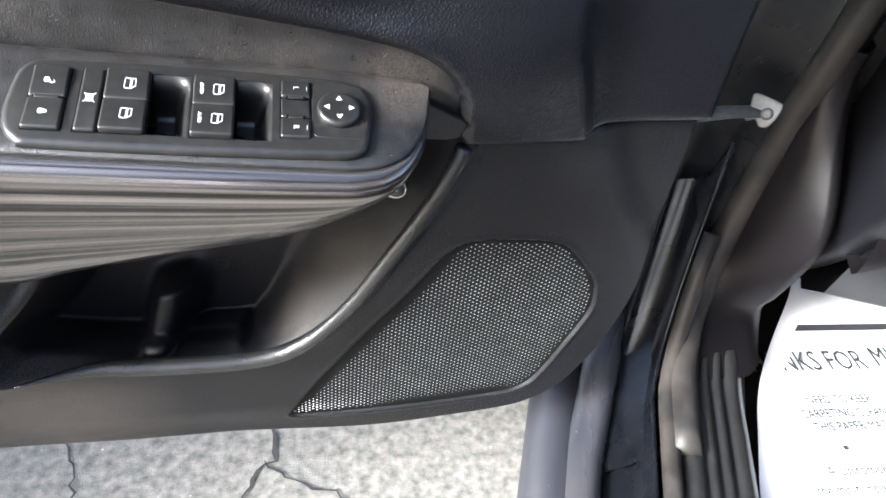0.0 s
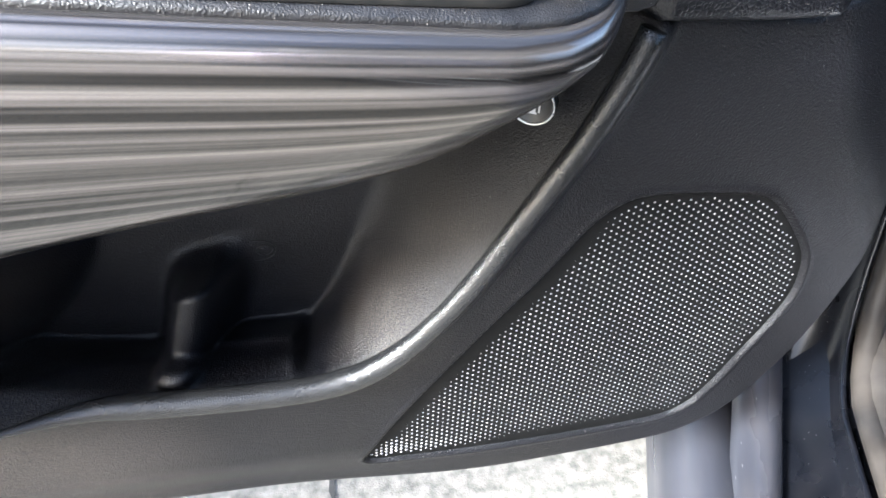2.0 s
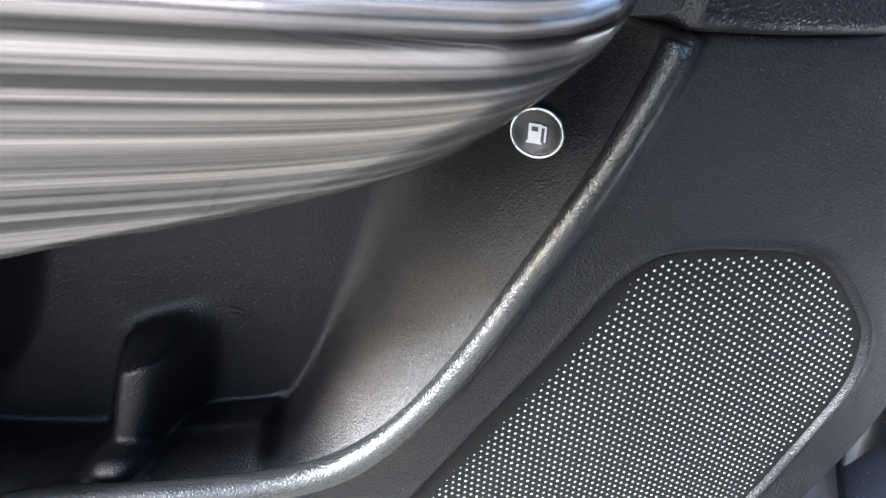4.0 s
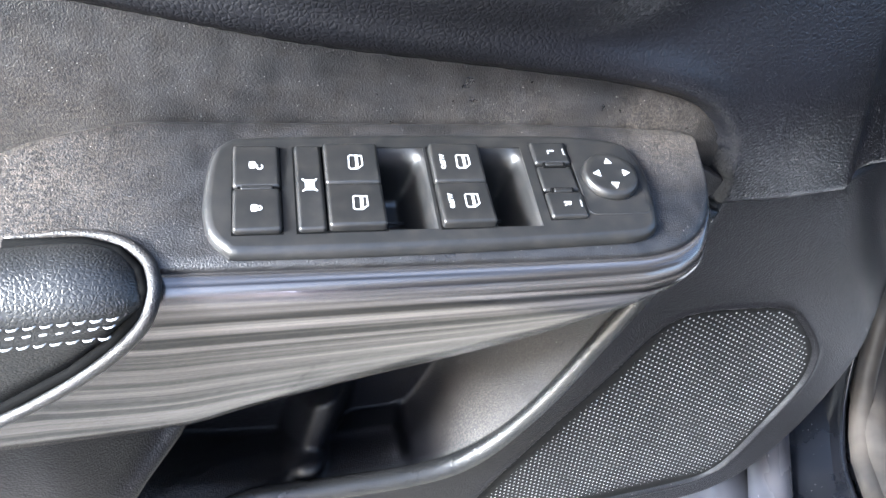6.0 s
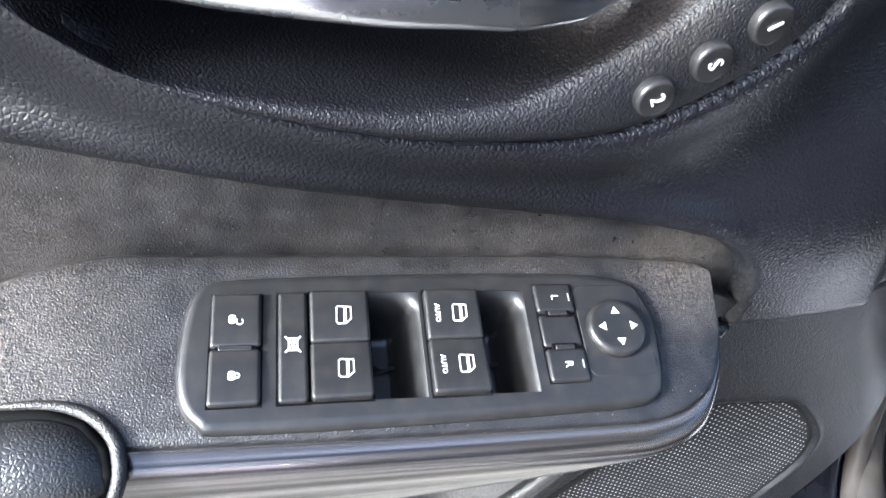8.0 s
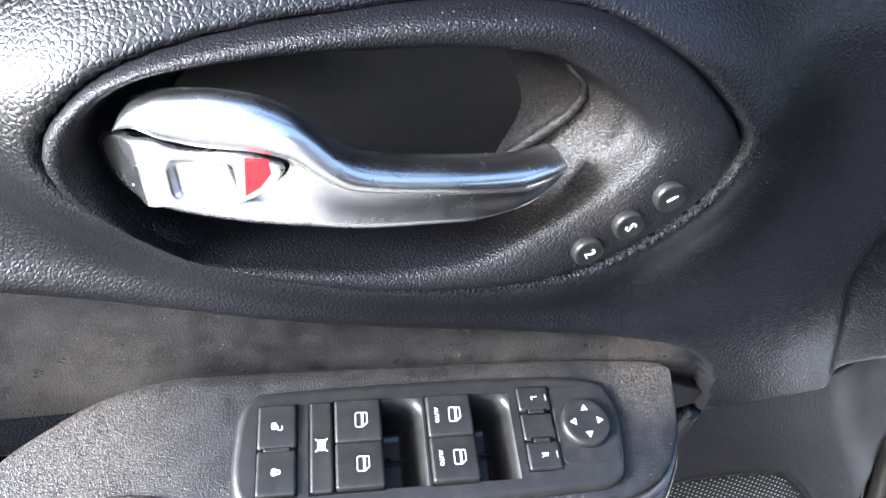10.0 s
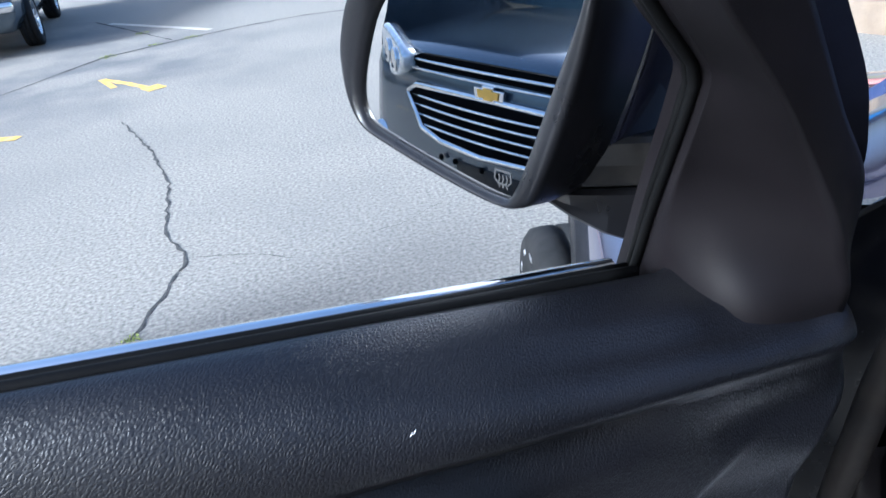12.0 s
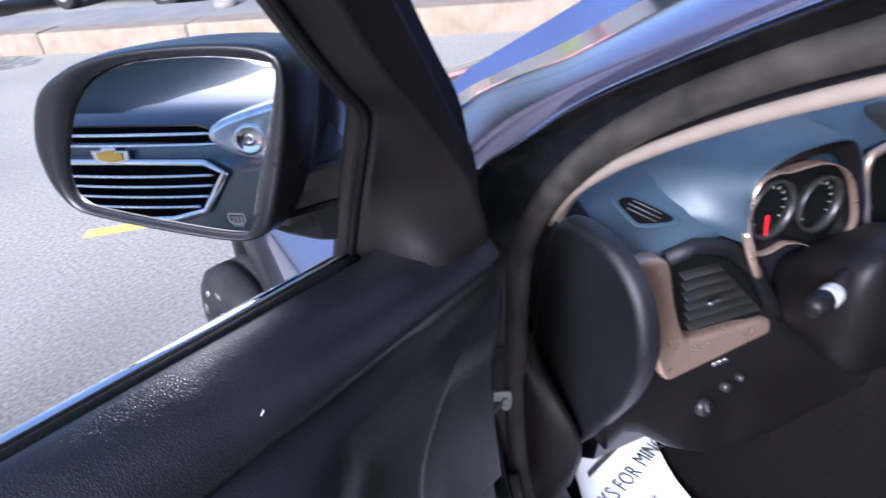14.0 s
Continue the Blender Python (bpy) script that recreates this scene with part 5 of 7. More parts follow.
part("housing", grid("housing", [housing_ring(w) for w in (0.0, -0.01, -0.02, -0.035, -0.05, -0.06)], close_v=True, flip=False), M["mirror_plastic"], mirror, "black plastic mirror housing")
part("cap_gap", grid("cap_gap", [housing_ring(-0.0595), [tuple(Vector(p) * 0.97 + MIR @ Vector((*gc, -0.06)) * 0.03) for p in housing_ring(-0.0605)], housing_ring(-0.0625)], close_v=True, flip=False), M["black_gap"], mirror)
part("cap", grid("cap", [housing_ring(-w) for w in (0.0615, 0.075, 0.09, 0.105, 0.12, 0.131, 0.14, 0.146, 0.15, 0.154)], close_v=True, cap=True, flip=False), M["cap_paint"], mirror, "glossy dark blue mirror cap")


# two-piece foot that carries the housing on the door
def foot_piece(name, sections, mat, label=""):
    rows = []
    for x, y, lo, hi, d in sections:
        rows.append([(x, y - d, lo + 0.003), (x, y - d * 1.04, (lo + hi) / 2), (x, y - d, hi - 0.003), (x, y - d * 0.8, hi), (x, y + d * 0.8, hi), (x, y + d, hi - 0.004), (x, y + d, lo + 0.004), (x, y + d * 0.8, lo), (x, y - d * 0.8, lo)])
    return part(name, grid(name, rows, close_v=True, cap=True, smooth=False), mat, mirror, label)


foot_piece("foot", [(-0.02, 0.612, 1.158, 1.168, 0.02), (0.005, 0.6, 1.154, 1.18, 0.028), (0.03, 0.588, 1.152, 1.19, 0.03), (0.07, 0.572, 1.152, 1.19, 0.03), (0.13, 0.556, 1.152, 1.187, 0.03)], M["plastic_smooth"], "black mirror foot")
foot_piece("foot_base", [(0.005, 0.602, 1.14, 1.149, 0.024), (0.02, 0.596, 1.128, 1.1495, 0.03), (0.045, 0.586, 1.112, 1.1495, 0.033), (0.08, 0.574, 1.098, 1.149, 0.034), (0.13, 0.56, 1.085, 1.148, 0.034)], M["mirror_plastic"], "black lower cover of the mirror foot")
# heater symbol in the corner of the glass
heat = strokes([[(-0.008, 0.005), (0.008, 0.005), (0.0085, -0.002), (0.005, -0.005), (-0.005, -0.005), (-0.0085, -0.002), (-0.008, 0.005)]] + [[(dx, 0.002), (dx + 0.0008, -0.001), (dx - 0.0006, -0.004), (dx + 0.0004, -0.0075)] for dx in (-0.004, 0, 0.004)], 0.0011)
ho = part("heater_symbol", heat, M["ink"], mirror, "dark heated-mirror symbol")
hq = inv @ Vector((-0.031, 0.565, 1.171))
ho.matrix_basis = MIR @ Matrix.Translation((hq.x, hq.y, 0.0002))


# ---- the car's own body, seen past the door: x to its right, y forward ----
def strip_along(name, profile, y0, y1, mat, label="", n=24, bend=None, parent=None):
    """A long moulding: an (x, z) profile run along the car from y0 to y1; bend(y) moves it in x and z."""
    rows = []
    for y in np.linspace(y0, y1, n):
        dx, dz = bend(y) if bend else (0, 0)
        rows.append([(x + dx, y, z + dz) for x, z in profile])
    return part(name, grid(name, rows, flip=True), mat, parent or body, label)


def rise(y):
    """The sill turns up into the door pillar towards the front."""
    k = max(0.0, (y + 0.02) / 0.15)
    return (0.02 * k, 0.16 * k ** 2.4)


strip_along("rocker", [(0.0, 0.2), (-0.012, 0.3), (-0.004, 0.352), (0.012, 0.364), (0.04, 0.362), (0.05, 0.35)], -1.2, 0.14, M["rocker"], "dark blue rocker panel")
strip_along("rocker_ledge", [(0.03, 0.35), (0.034, 0.366), (0.055, 0.37), (0.07, 0.366), (0.076, 0.35)], -1.2, 0.14, M["rocker"], bend=lambda y: (0.02 * max(0, (y + 0.1) / 0.25), 0.06 * max(0, (y + 0.1) / 0.25)))
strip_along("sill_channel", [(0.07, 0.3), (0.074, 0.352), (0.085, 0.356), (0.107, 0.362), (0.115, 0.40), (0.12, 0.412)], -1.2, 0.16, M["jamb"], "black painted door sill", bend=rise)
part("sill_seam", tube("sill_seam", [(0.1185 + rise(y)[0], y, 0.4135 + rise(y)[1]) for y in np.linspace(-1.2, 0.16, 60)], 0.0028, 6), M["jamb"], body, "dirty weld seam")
part("door_seal", tube("door_seal", [(0.132 + rise(y)[0], y, 0.425 + rise(y)[1]) for y in np.linspace(-1.2, 0.12, 50)], 0.0105, 12), M["rubber"], body, "black rubber door seal")
scuff_rows = []
for y in np.linspace(-1.2, 0.15, 56):
    k, up_y = max(0.0, y / 0.1), max(0.0, (y + 0.02) / 0.1)
    groove = 0.0045 * float(sstep(0.1, 0.03, y))
    row = [(0.14, 0.405), (0.146, 0.424), (0.156, 0.428)]
    for g in (0.172, 0.187, 0.202):
        row += [(g - 0.006, 0.4285), (g - 0.004, 0.4285 - groove), (g, 0.4285 - groove), (g + 0.002, 0.4285)]
    row += [(0.214, 0.428), (0.224, 0.42), (0.228, 0.39), (0.235, 0.36)]
    scuff_rows.append([(x + 0.008 * k ** 2, y, z + 0.012 * up_y ** 2 - 0.06 * max(0.0, (y - 0.05) / 0.1) ** 2) for x, z in row])
part("scuff_plate", grid("scuff_plate", scuff_rows, flip=True), M["plastic_smooth"], body, "ribbed black scuff plate")
# floor with carpet, and the paper mat
strip_along("carpet", [(0.225, 0.37), (0.245, 0.372), (0.29, 0.368), (0.5, 0.366), (0.9, 0.366), (0.95, 0.5)], -0.9, 0.24, M["carpet"], "dark carpet")


# the rim of the door opening, from the sill up the pillar and back along the roof
SEAL = through_points([(0.148, -0.1, 0.425), (0.15, 0.0, 0.428), (0.157, 0.08, 0.45), (0.171, 0.135, 0.52), (0.183, 0.158, 0.62), (0.193, 0.162, 0.72), (0.206, 0.165, 0.82), (0.213, 0.148, 0.934), (0.221, 0.098, 1.028), (0.228, 0.028, 1.104), (0.236, -0.052, 1.169), (0.246, -0.195, 1.254), (0.258, -0.325, 1.312), (0.3, -0.6, 1.42), (0.34, -0.95, 1.5), (0.35, -1.4, 1.52)], 90)
JAMB = through_points([(0.07, -0.1, 0.352), (0.05, 0.04, 0.36), (0.03, 0.14, 0.42), (0.03, 0.19, 0.52), (0.03, 0.21, 0.62), (0.035, 0.215, 0.72), (0.05, 0.215, 0.84), (0.1, 0.2, 0.98), (0.165, 0.15, 1.085), (0.18, 0.07, 1.14), (0.187, -0.026, 1.203), (0.195, -0.18, 1.283), (0.205, -0.29, 1.335), (0.25, -0.6, 1.46), (0.3, -0.95, 1.545), (0.31, -1.4, 1.565)], 90)
part("pillar_seal", tube("pillar_seal", SEAL, 0.0175, 14), M["rubber"], body, "black rubber door seal")
rows = []
for k, dip in ((0.0, -0.012), (0.02, 0.0), (0.12, 0.004), (0.3, 0.008), (0.36, 0.012), (0.5, 0.013), (0.62, 0.011), (0.8, 0.008), (0.92, 0.002), (1.0, 0.0)):
    row = JAMB * (1 - k) + SEAL * k
    row = row + np.array([0.6, 0.55, 0.25]) * dip
    rows.append(row)
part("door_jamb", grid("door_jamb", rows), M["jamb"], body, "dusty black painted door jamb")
TRIM = through_points([(0.235, 0.0, 0.4), (0.238, 0.11, 0.43), (0.243, 0.2, 0.56), (0.247, 0.215, 0.72), (0.25, 0.19, 0.87), (0.256, 0.134, 0.975), (0.252, 0.075, 1.049), (0.252, -0.005, 1.114), (0.254, -0.107, 1.178), (0.258, -0.2, 1.228), (0.266, -0.295, 1.272), (0.31, -0.6, 1.39), (0.35, -0.95, 1.47), (0.36, -1.4, 1.49)], 90)
part("pillar_trim_edge", grid("pillar_trim_edge", [SEAL + np.array([0.004, -0.002, -0.006]), SEAL * 0.6 + TRIM * 0.4 + np.array([0, 0, -0.004]), SEAL * 0.3 + TRIM * 0.7, TRIM]), M["plastic"], body)
up = slice(int(np.argmax(TRIM[:, 2] > 0.972)), 90)
part("pillar_trim", grid("pillar_trim", [TRIM[up] + np.array([-0.002, 0, 0.002]), TRIM[up] + np.array([0.005, -0.004, -0.008]), TRIM[up] + np.array([0.02, 0.006, -0.01]), TRIM[up] + np.array([0.07, 0.07, 0.005])]), M["headliner"], body, "pale beige pillar trim")
part("pillar_trim_lip", tube("pillar_trim_lip", TRIM[up] + np.array([-0.01, -0.004, -0.004]), [0.004] + [0.0075] * (len(TRIM[up]) - 1), 10), M["headliner"], body)
SIL = through_points([(0.2, 0.4, 1.05), (0.215, 0.27, 1.125), (0.22, 0.15, 1.178), (0.222, 0.03, 1.228), (0.23, -0.09, 1.285), (0.24, -0.2, 1.335), (0.26, -0.35, 1.4), (0.31, -0.6, 1.5), (0.36, -0.95, 1.595), (0.38, -1.4, 1.62)], 60)
JT = through_points([(0.1, 0.36, 1.0), (0.14, 0.22, 1.05), (0.165, 0.15, 1.085), (0.18, 0.07, 1.14), (0.187, -0.026, 1.203), (0.195, -0.18, 1.283), (0.205, -0.29, 1.335), (0.25, -0.6, 1.46), (0.3, -0.95, 1.545), (0.31, -1.4, 1.565)], 60)
mid = (SIL + JT) / 2 + np.array([-0.012, 0.0, 0.008])
part("a_pillar", grid("a_pillar", [JT, JT * 0.75 + mid * 0.25 + np.array([-0.004, 0, 0.002]), mid, SIL, SIL + np.array([0.03, 0.06, 0.0]), SIL + np.array([0.06, 0.08, -0.03])], flip=True), M["paint"], body, "dark blue windscreen pillar and roof rail")
# fuse cover at the end of the dashboard
cover_line = closed_curve([(0.121, 0.98), (0.066, 0.984), (0.012, 0.968), (-0.026, 0.93), (-0.041, 0.87), (-0.032, 0.811), (-0.002, 0.74), (0.042, 0.67), (0.105, 0.575), (0.17, 0.5), (0.225, 0.46), (0.25, 0.5), (0.245, 0.6), (0.225, 0.75), (0.2, 0.86), (0.16, 0.955)], 80)
part("fuse_cover", extruded("fuse_cover", cover_line, 0.028, 0.012, smooth=False), M["plastic"], body, "black plastic end cover of the dashboard").matrix_basis = Matrix(((0, 0, -1, 0.298), (1, 0, 0, 0), (0, 1, 0, 0), (0, 0, 0, 1)))


def dash_sheet(name, profile, x0, x1, mat, label="", n=14, bow=0.0):
    rows = []
    for x in np.linspace(x0, x1, n):
        k = 1 - math.exp(-max(0, x - x0) / 0.05)
        rows.append([(x, y + 0.012 * (1 - k) + bow * (x - x0), z - 0.006 * (1 - k)) for y, z in profile])
    return part(name, grid(name, rows, flip=False), mat, body, label)


dash_sheet("dash_top", [(0.72, 0.84), (0.6, 0.905), (0.42, 0.972), (0.28, 0.985), (0.18, 0.962), (0.12, 0.93), (0.09, 0.902), (0.083, 0.885), (0.12, 0.87)], 0.332, 1.72, M["vinyl"], "soft blue-black vinyl dashboard top")
dash_sheet("dash_rim", [(0.7, 0.858), (0.6, 0.911), (0.42, 0.978), (0.28, 0.991), (0.18, 0.968), (0.12, 0.936), (0.09, 0.908), (0.083, 0.89), (0.12, 0.872)], 0.29, 0.336, M["sail"], "dark plastic dashboard rim", n=6)
dash_sheet("dash_face", [(0.12, 0.885), (0.09, 0.87), (0.092, 0.7), (0.07, 0.665), (0.072, 0.62), (0.1, 0.52), (0.15, 0.48), (0.2, 0.5)], 0.3, 1.72, M["plastic"], "dark plastic dashboard face")
# top vent
vent_o = closed_curve([(-0.024, 0.036), (-0.01, 0.042), (0.006, 0.035), (0.027, 0.007), (0.049, -0.029), (0.047, -0.037), (0.028, -0.034), (-0.012, -0.02), (-0.02, -0.006)], 48)
vent = part("side_vent", extruded("side_vent", vent_o, 0.003, 0.0012), M["vinyl"], body, "slatted demister vent")
vent.matrix_basis = pose(0.405, 0.133, 0.9385, 28, 0, 0)
mouth = vent_o.mean(0) + (vent_o - vent_o.mean(0)) * 0.8
part("vent_mouth", extruded("vent_mouth", mouth, 0.002, 0.0005), M["black_gap"], vent, "dark vent mouth").matrix_basis = pose(0, 0, 0.0032)
for i in range(3):
    part("slat", block("slat", 0.046 + 0.005 * (i == 1), 0.0022, 0.003, 0.0008), M["plastic_smooth"], vent).matrix_basis = pose(0.0 + 0.0085 * i, -0.004 + 0.004 * i, 0.0055, 0, 0, -56)
# bronze surround with the round air vent's louvres
br = closed_curve([(0.345, 0.9), (0.354, 0.907), (0.395, 0.898), (0.413, 0.876), (0.427, 0.8), (0.447, 0.738), (0.47, 0.725), (0.55, 0.709), (0.622, 0.695), (0.635, 0.67), (0.615, 0.617), (0.52, 0.625), (0.45, 0.636), (0.415, 0.657), (0.396, 0.69), (0.378, 0.77), (0.358, 0.86)], 90)
part("vent_surround", extruded("vent_surround", br, 0.026, 0.009), M["bronze"], body, "bronze metallic vent surround").matrix_basis = Matrix(((1, 0, 0, 0), (0, 0, -1, 0.094), (0, 1, 0, 0), (0, 0, 0, 1)))
vh = extruded("vh", closed_curve([(0.418, 0.868), (0.45, 0.874), (0.515, 0.85), (0.57, 0.8), (0.622, 0.7), (0.55, 0.714), (0.47, 0.73), (0.45, 0.744), (0.43, 0.8)], 50), 0.012, 0.002)
part("air_vent", vh, M["black_gap"], body, "black air vent with horizontal louvres").matrix_basis = Matrix(((1, 0, 0, 0), (0, 0, -1, 0.092), (0, 1, 0, 0), (0, 0, 0, 1)))
for i in range(6):
    part("louvre", block("louvre", 0.15 - 0.0145 * i, 0.016, 0.0035, 0.0012), M["plastic_smooth"], body).matrix_basis = pose(0.528 - 0.0105 * i, 0.074, 0.738 + 0.021 * i, 25, 9, 0)
part("vent_tab", block("vent_tab", 0.022, 0.008, 0.006, 0.002), M["satin"], body).matrix_basis = pose(0.49, 0.06, 0.79)
part("vent_rim", tube("vent_rim", [(0.412, 0.082, 0.885), (0.46, 0.078, 0.89), (0.525, 0.076, 0.868), (0.585, 0.074, 0.805), (0.632, 0.072, 0.715), (0.66, 0.07, 0.685)], 0.013, 10), M["plastic"], body)
# light switches below
for x, z, r in ((0.487, 0.572, 0.021), (0.533, 0.594, 0.012), (0.565, 0.598, 0.009)):
    k = part("dial", lathe("dial", [(0, 0), (r, 0), (r * 1.02, 0.004), (r * 0.8, 0.006), (r * 0.74, 0.018), (r * 0.66, 0.021), (0, 0.021)], 28), M["plastic_smooth"], body, "black light switch dial")
    k.matrix_basis = pose(x, 0.074, z, 78, 0, 0)
part("dial_pointer", block("dial_pointer", 0.003, 0.012, 0.003, 0.0008), M["satin"], body).matrix_basis = pose(0.487, 0.052, 0.578, 78, 0, 20)
for dx in (0, 0.012, 0.024):
    part("small_button", block("small_button", 0.008, 0.006, 0.008, 0.002), M["satin"], body).matrix_basis = pose(0.508 + dx, 0.066, 0.655 - dx * 0.1)
# instrument hood and cluster: a bronze ring, a dark visor above it, and vinyl that runs out into the dashboard
ring_o = closed_curve([(0.556, 0.853), (0.542, 0.89), (0.536, 0.929), (0.541, 0.959), (0.556, 0.976), (0.581, 0.979), (0.609, 0.973), (0.638, 0.971), (0.668, 0.968), (0.7, 0.958), (0.732, 0.938), (0.755, 0.908), (0.77, 0.869), (0.778, 0.834), (0.77, 0.811), (0.749, 0.801), (0.717, 0.803), (0.684, 0.816), (0.656, 0.834), (0.618, 0.848), (0.585, 0.845)], 96)
c0 = ring_o.mean(0)


def ring_row(k, y):
    return [(c0[0] + (p[0] - c0[0]) * k, y, c0[1] + (p[1] - c0[1]) * k) for p in ring_o]


part("cluster_ring", grid("cluster_ring", [ring_row(1.005, 0.068), ring_row(1.005, 0.054), ring_row(0.998, 0.049), ring_row(0.98, 0.048), ring_row(0.965, 0.051), ring_row(0.96, 0.06)], close_v=True, flip=True), M["bronze"], body, "bronze cluster ring")
part("cluster_ring_tail", tube("cluster_ring_tail", through_points([(0.5405, 0.056, 0.895), (0.548, 0.056, 0.865), (0.56, 0.056, 0.835), (0.575, 0.058, 0.805)], 12), 0.007, 10), M["bronze"], body)
part("cluster_tunnel", grid("cluster_tunnel", [ring_row(0.965, 0.056), ring_row(0.955, 0.066), ring_row(0.93, 0.079)], close_v=True, flip=True), M["sail"], body, "dark well behind the ring")
part("cluster_face", extruded("cluster_face", (ring_o - c0) * 0.96, 0.004), M["black_gap"], body, "black instrument face").matrix_basis = Matrix(((1, 0, 0, c0[0]), (0, 0, -1, 0.081), (0, 1, 0, c0[1]), (0, 0, 0, 1)))
visor = through_points([(0.552, 0.05, 0.862), (0.537, 0.05, 0.91), (0.534, 0.05, 0.947), (0.544, 0.05, 0.974), (0.574, 0.05, 0.99), (0.627, 0.05, 0.998), (0.684, 0.05, 0.995), (0.732, 0.05, 0.984), (0.757, 0.05, 0.955), (0.775, 0.05, 0.905), (0.79, 0.05, 0.86), (0.795, 0.05, 0.81)], 60)
inner_v = c0 + (np.stack([visor[:, 0], visor[:, 2]], 1) - c0) * 0.8
inner_v = np.stack([inner_v[:, 0], np.full(60, 0.064), inner_v[:, 1]], 1)
part("cluster_visor", grid("cluster_visor", [inner_v, visor * 0.6 + inner_v * 0.4 + np.array([0, 0.004, 0]), visor]), M["sail"], body, "black visor over the instruments")
spread = through_points([(0.5, 0.1, 0.895), (0.47, 0.125, 0.928), (0.46, 0.19, 0.962), (0.48, 0.28, 0.982), (0.56, 0.37, 0.982), (0.68, 0.4, 0.976), (0.8, 0.36, 0.978), (0.88, 0.25, 0.972), (0.9, 0.12, 0.925), (0.9, 0.09, 0.86)], 60)
hood_rows = [visor, visor + np.array([0, -0.003, 0.003]), visor + np.array([0, 0.002, 0.006])]
for f in (0.1, 0.25, 0.42, 0.6, 0.8, 1.0):
    hood_rows.append(visor * (1 - f) + spread * f + np.array([0, 0, 0.007 * (1 - f) - (0.004 if f == 1.0 else 0)]))
part("cluster_hood", grid("cluster_hood", hood_rows), M["vinyl"], body, "soft vinyl instrument hood")
for gx, gz, gr in ((0.6, 0.908, 0.048), (0.705, 0.882, 0.048)):
    g = part("gauge", lathe("gauge", [(gr * 0.82, 0.0), (gr * 0.86, 0.01), (gr * 0.95, 0.015), (gr, 0.013), (gr, 0.0)], 40), M["plastic_smooth"], body, "round gauge with a raised dark ring")
    g.matrix_basis = pose(gx, 0.076, gz, 90, 0, 0)
    for i in range(12):
        a = radians(-130 + 23.6 * i)
        part("gauge_mark", block("gauge_mark", 0.0016, 0.006, 0.001, 0.0003), M["grey_print"], g).matrix_basis = pose(gr * 0.7 * math.sin(a), gr * 0.7 * math.cos(a), 0.002, 0, 0, -math.degrees(a))
part("needle", block("needle", 0.006, 0.034, 0.002, 0.0006), M["red"], body, "red gauge needle").matrix_basis = pose(0.592, 0.066, 0.884, 90, 0, 0)
# frame of the centre vent beside the cluster
part("centre_vent_frame", tube("centre_vent_frame", through_points([(0.93, 0.058, 0.945), (0.83, 0.058, 0.945), (0.795, 0.058, 0.94), (0.787, 0.058, 0.92), (0.8, 0.058, 0.86), (0.815, 0.058, 0.81), (0.861, 0.058, 0.735)], 30), 0.007, 10), M["bronze"], body, "bronze centre vent frame")
part("centre_vent", extruded("centre_vent", np.array([(0.795, 0.935), (0.93, 0.94), (0.93, 0.73), (0.865, 0.735), (0.82, 0.81)]), 0.02, 0.003), M["black_gap"], body, "black centre vent").matrix_basis = Matrix(((1, 0, 0, 0), (0, 0, -1, 0.085), (0, 1, 0, 0), (0, 0, 0, 1)))
# steering column, stalk and wheel
col_rows = []
for y, xc, zc, hw, hh in ((0.09, 0.7, 0.735, 0.06, 0.06), (0.05, 0.7, 0.745, 0.075, 0.08), (0.0, 0.695, 0.77, 0.095, 0.1), (-0.06, 0.69, 0.785, 0.11, 0.112), (-0.09, 0.69, 0.79, 0.112, 0.115), (-0.105, 0.69, 0.795, 0.102, 0.105), (-0.11, 0.69, 0.8, 0.07, 0.075)):
    col_rows.append([(xc + hw * abs(math.cos(a)) ** 0.6 * math.copysign(1, math.cos(a)) + 0.1 * (0.8 - zc - hh * math.sin(a)), y, zc + hh * abs(math.sin(a)) ** 0.6 * math.copysign(1, math.sin(a))) for a in np.linspace(0, 2 * math.pi, 36, endpoint=False)])
part("column", grid("column", col_rows, close_v=True, cap=True, flip=True), M["sail"], body, "black rounded steering column shroud")
part("stalk", tube("stalk", [(0.66, -0.05, 0.86), (0.6, -0.07, 0.868), (0.535, -0.095, 0.872)], [0.009, 0.0095, 0.011], 14), M["sail"], body, "black stalk")
part("stalk_band", tube("stalk_band", [(0.539, -0.0945, 0.8725), (0.534, -0.096, 0.873), (0.518, -0.1, 0.8735), (0.513, -0.101, 0.874)], [0.013, 0.0155, 0.0155, 0.014], 18), M["grille_dot"], body, "pale band on the stalk")
part("stalk_knob", tube("stalk_knob", [(0.515, -0.1, 0.874), (0.508, -0.102, 0.8745), (0.488, -0.106, 0.8765), (0.48, -0.108, 0.877), (0.478, -0.1085, 0.877)], [0.0145, 0.016, 0.0155, 0.012, 0.004], 18), M["sail"], body, "black stalk knob")
WHEEL = pose(0.69, -0.27, 0.88, 68, 0, 0)
part("wheel_hub", extruded("wheel_hub", closed_curve([(0.08, 0.04), (0.0, 0.06), (-0.08, 0.04), (-0.07, -0.05), (0, -0.09), (0.07, -0.05)], 40), 0.05, 0.015), M["plastic"], body, "black steering wheel hub").matrix_basis = WHEEL
rim = part("wheel_rim", grid("wheel_rim", [[((0.185 + 0.016 * math.cos(b)) * math.cos(a), (0.185 + 0.016 * math.cos(b)) * math.sin(a), 0.016 * math.sin(b)) for b in np.linspace(0, 2 * math.pi, 12, endpoint=False)] for a in np.linspace(0, 2 * math.pi, 48, endpoint=False)], close_u=True, close_v=True, flip=True), M["leather"], body, "black leather steering wheel rim")
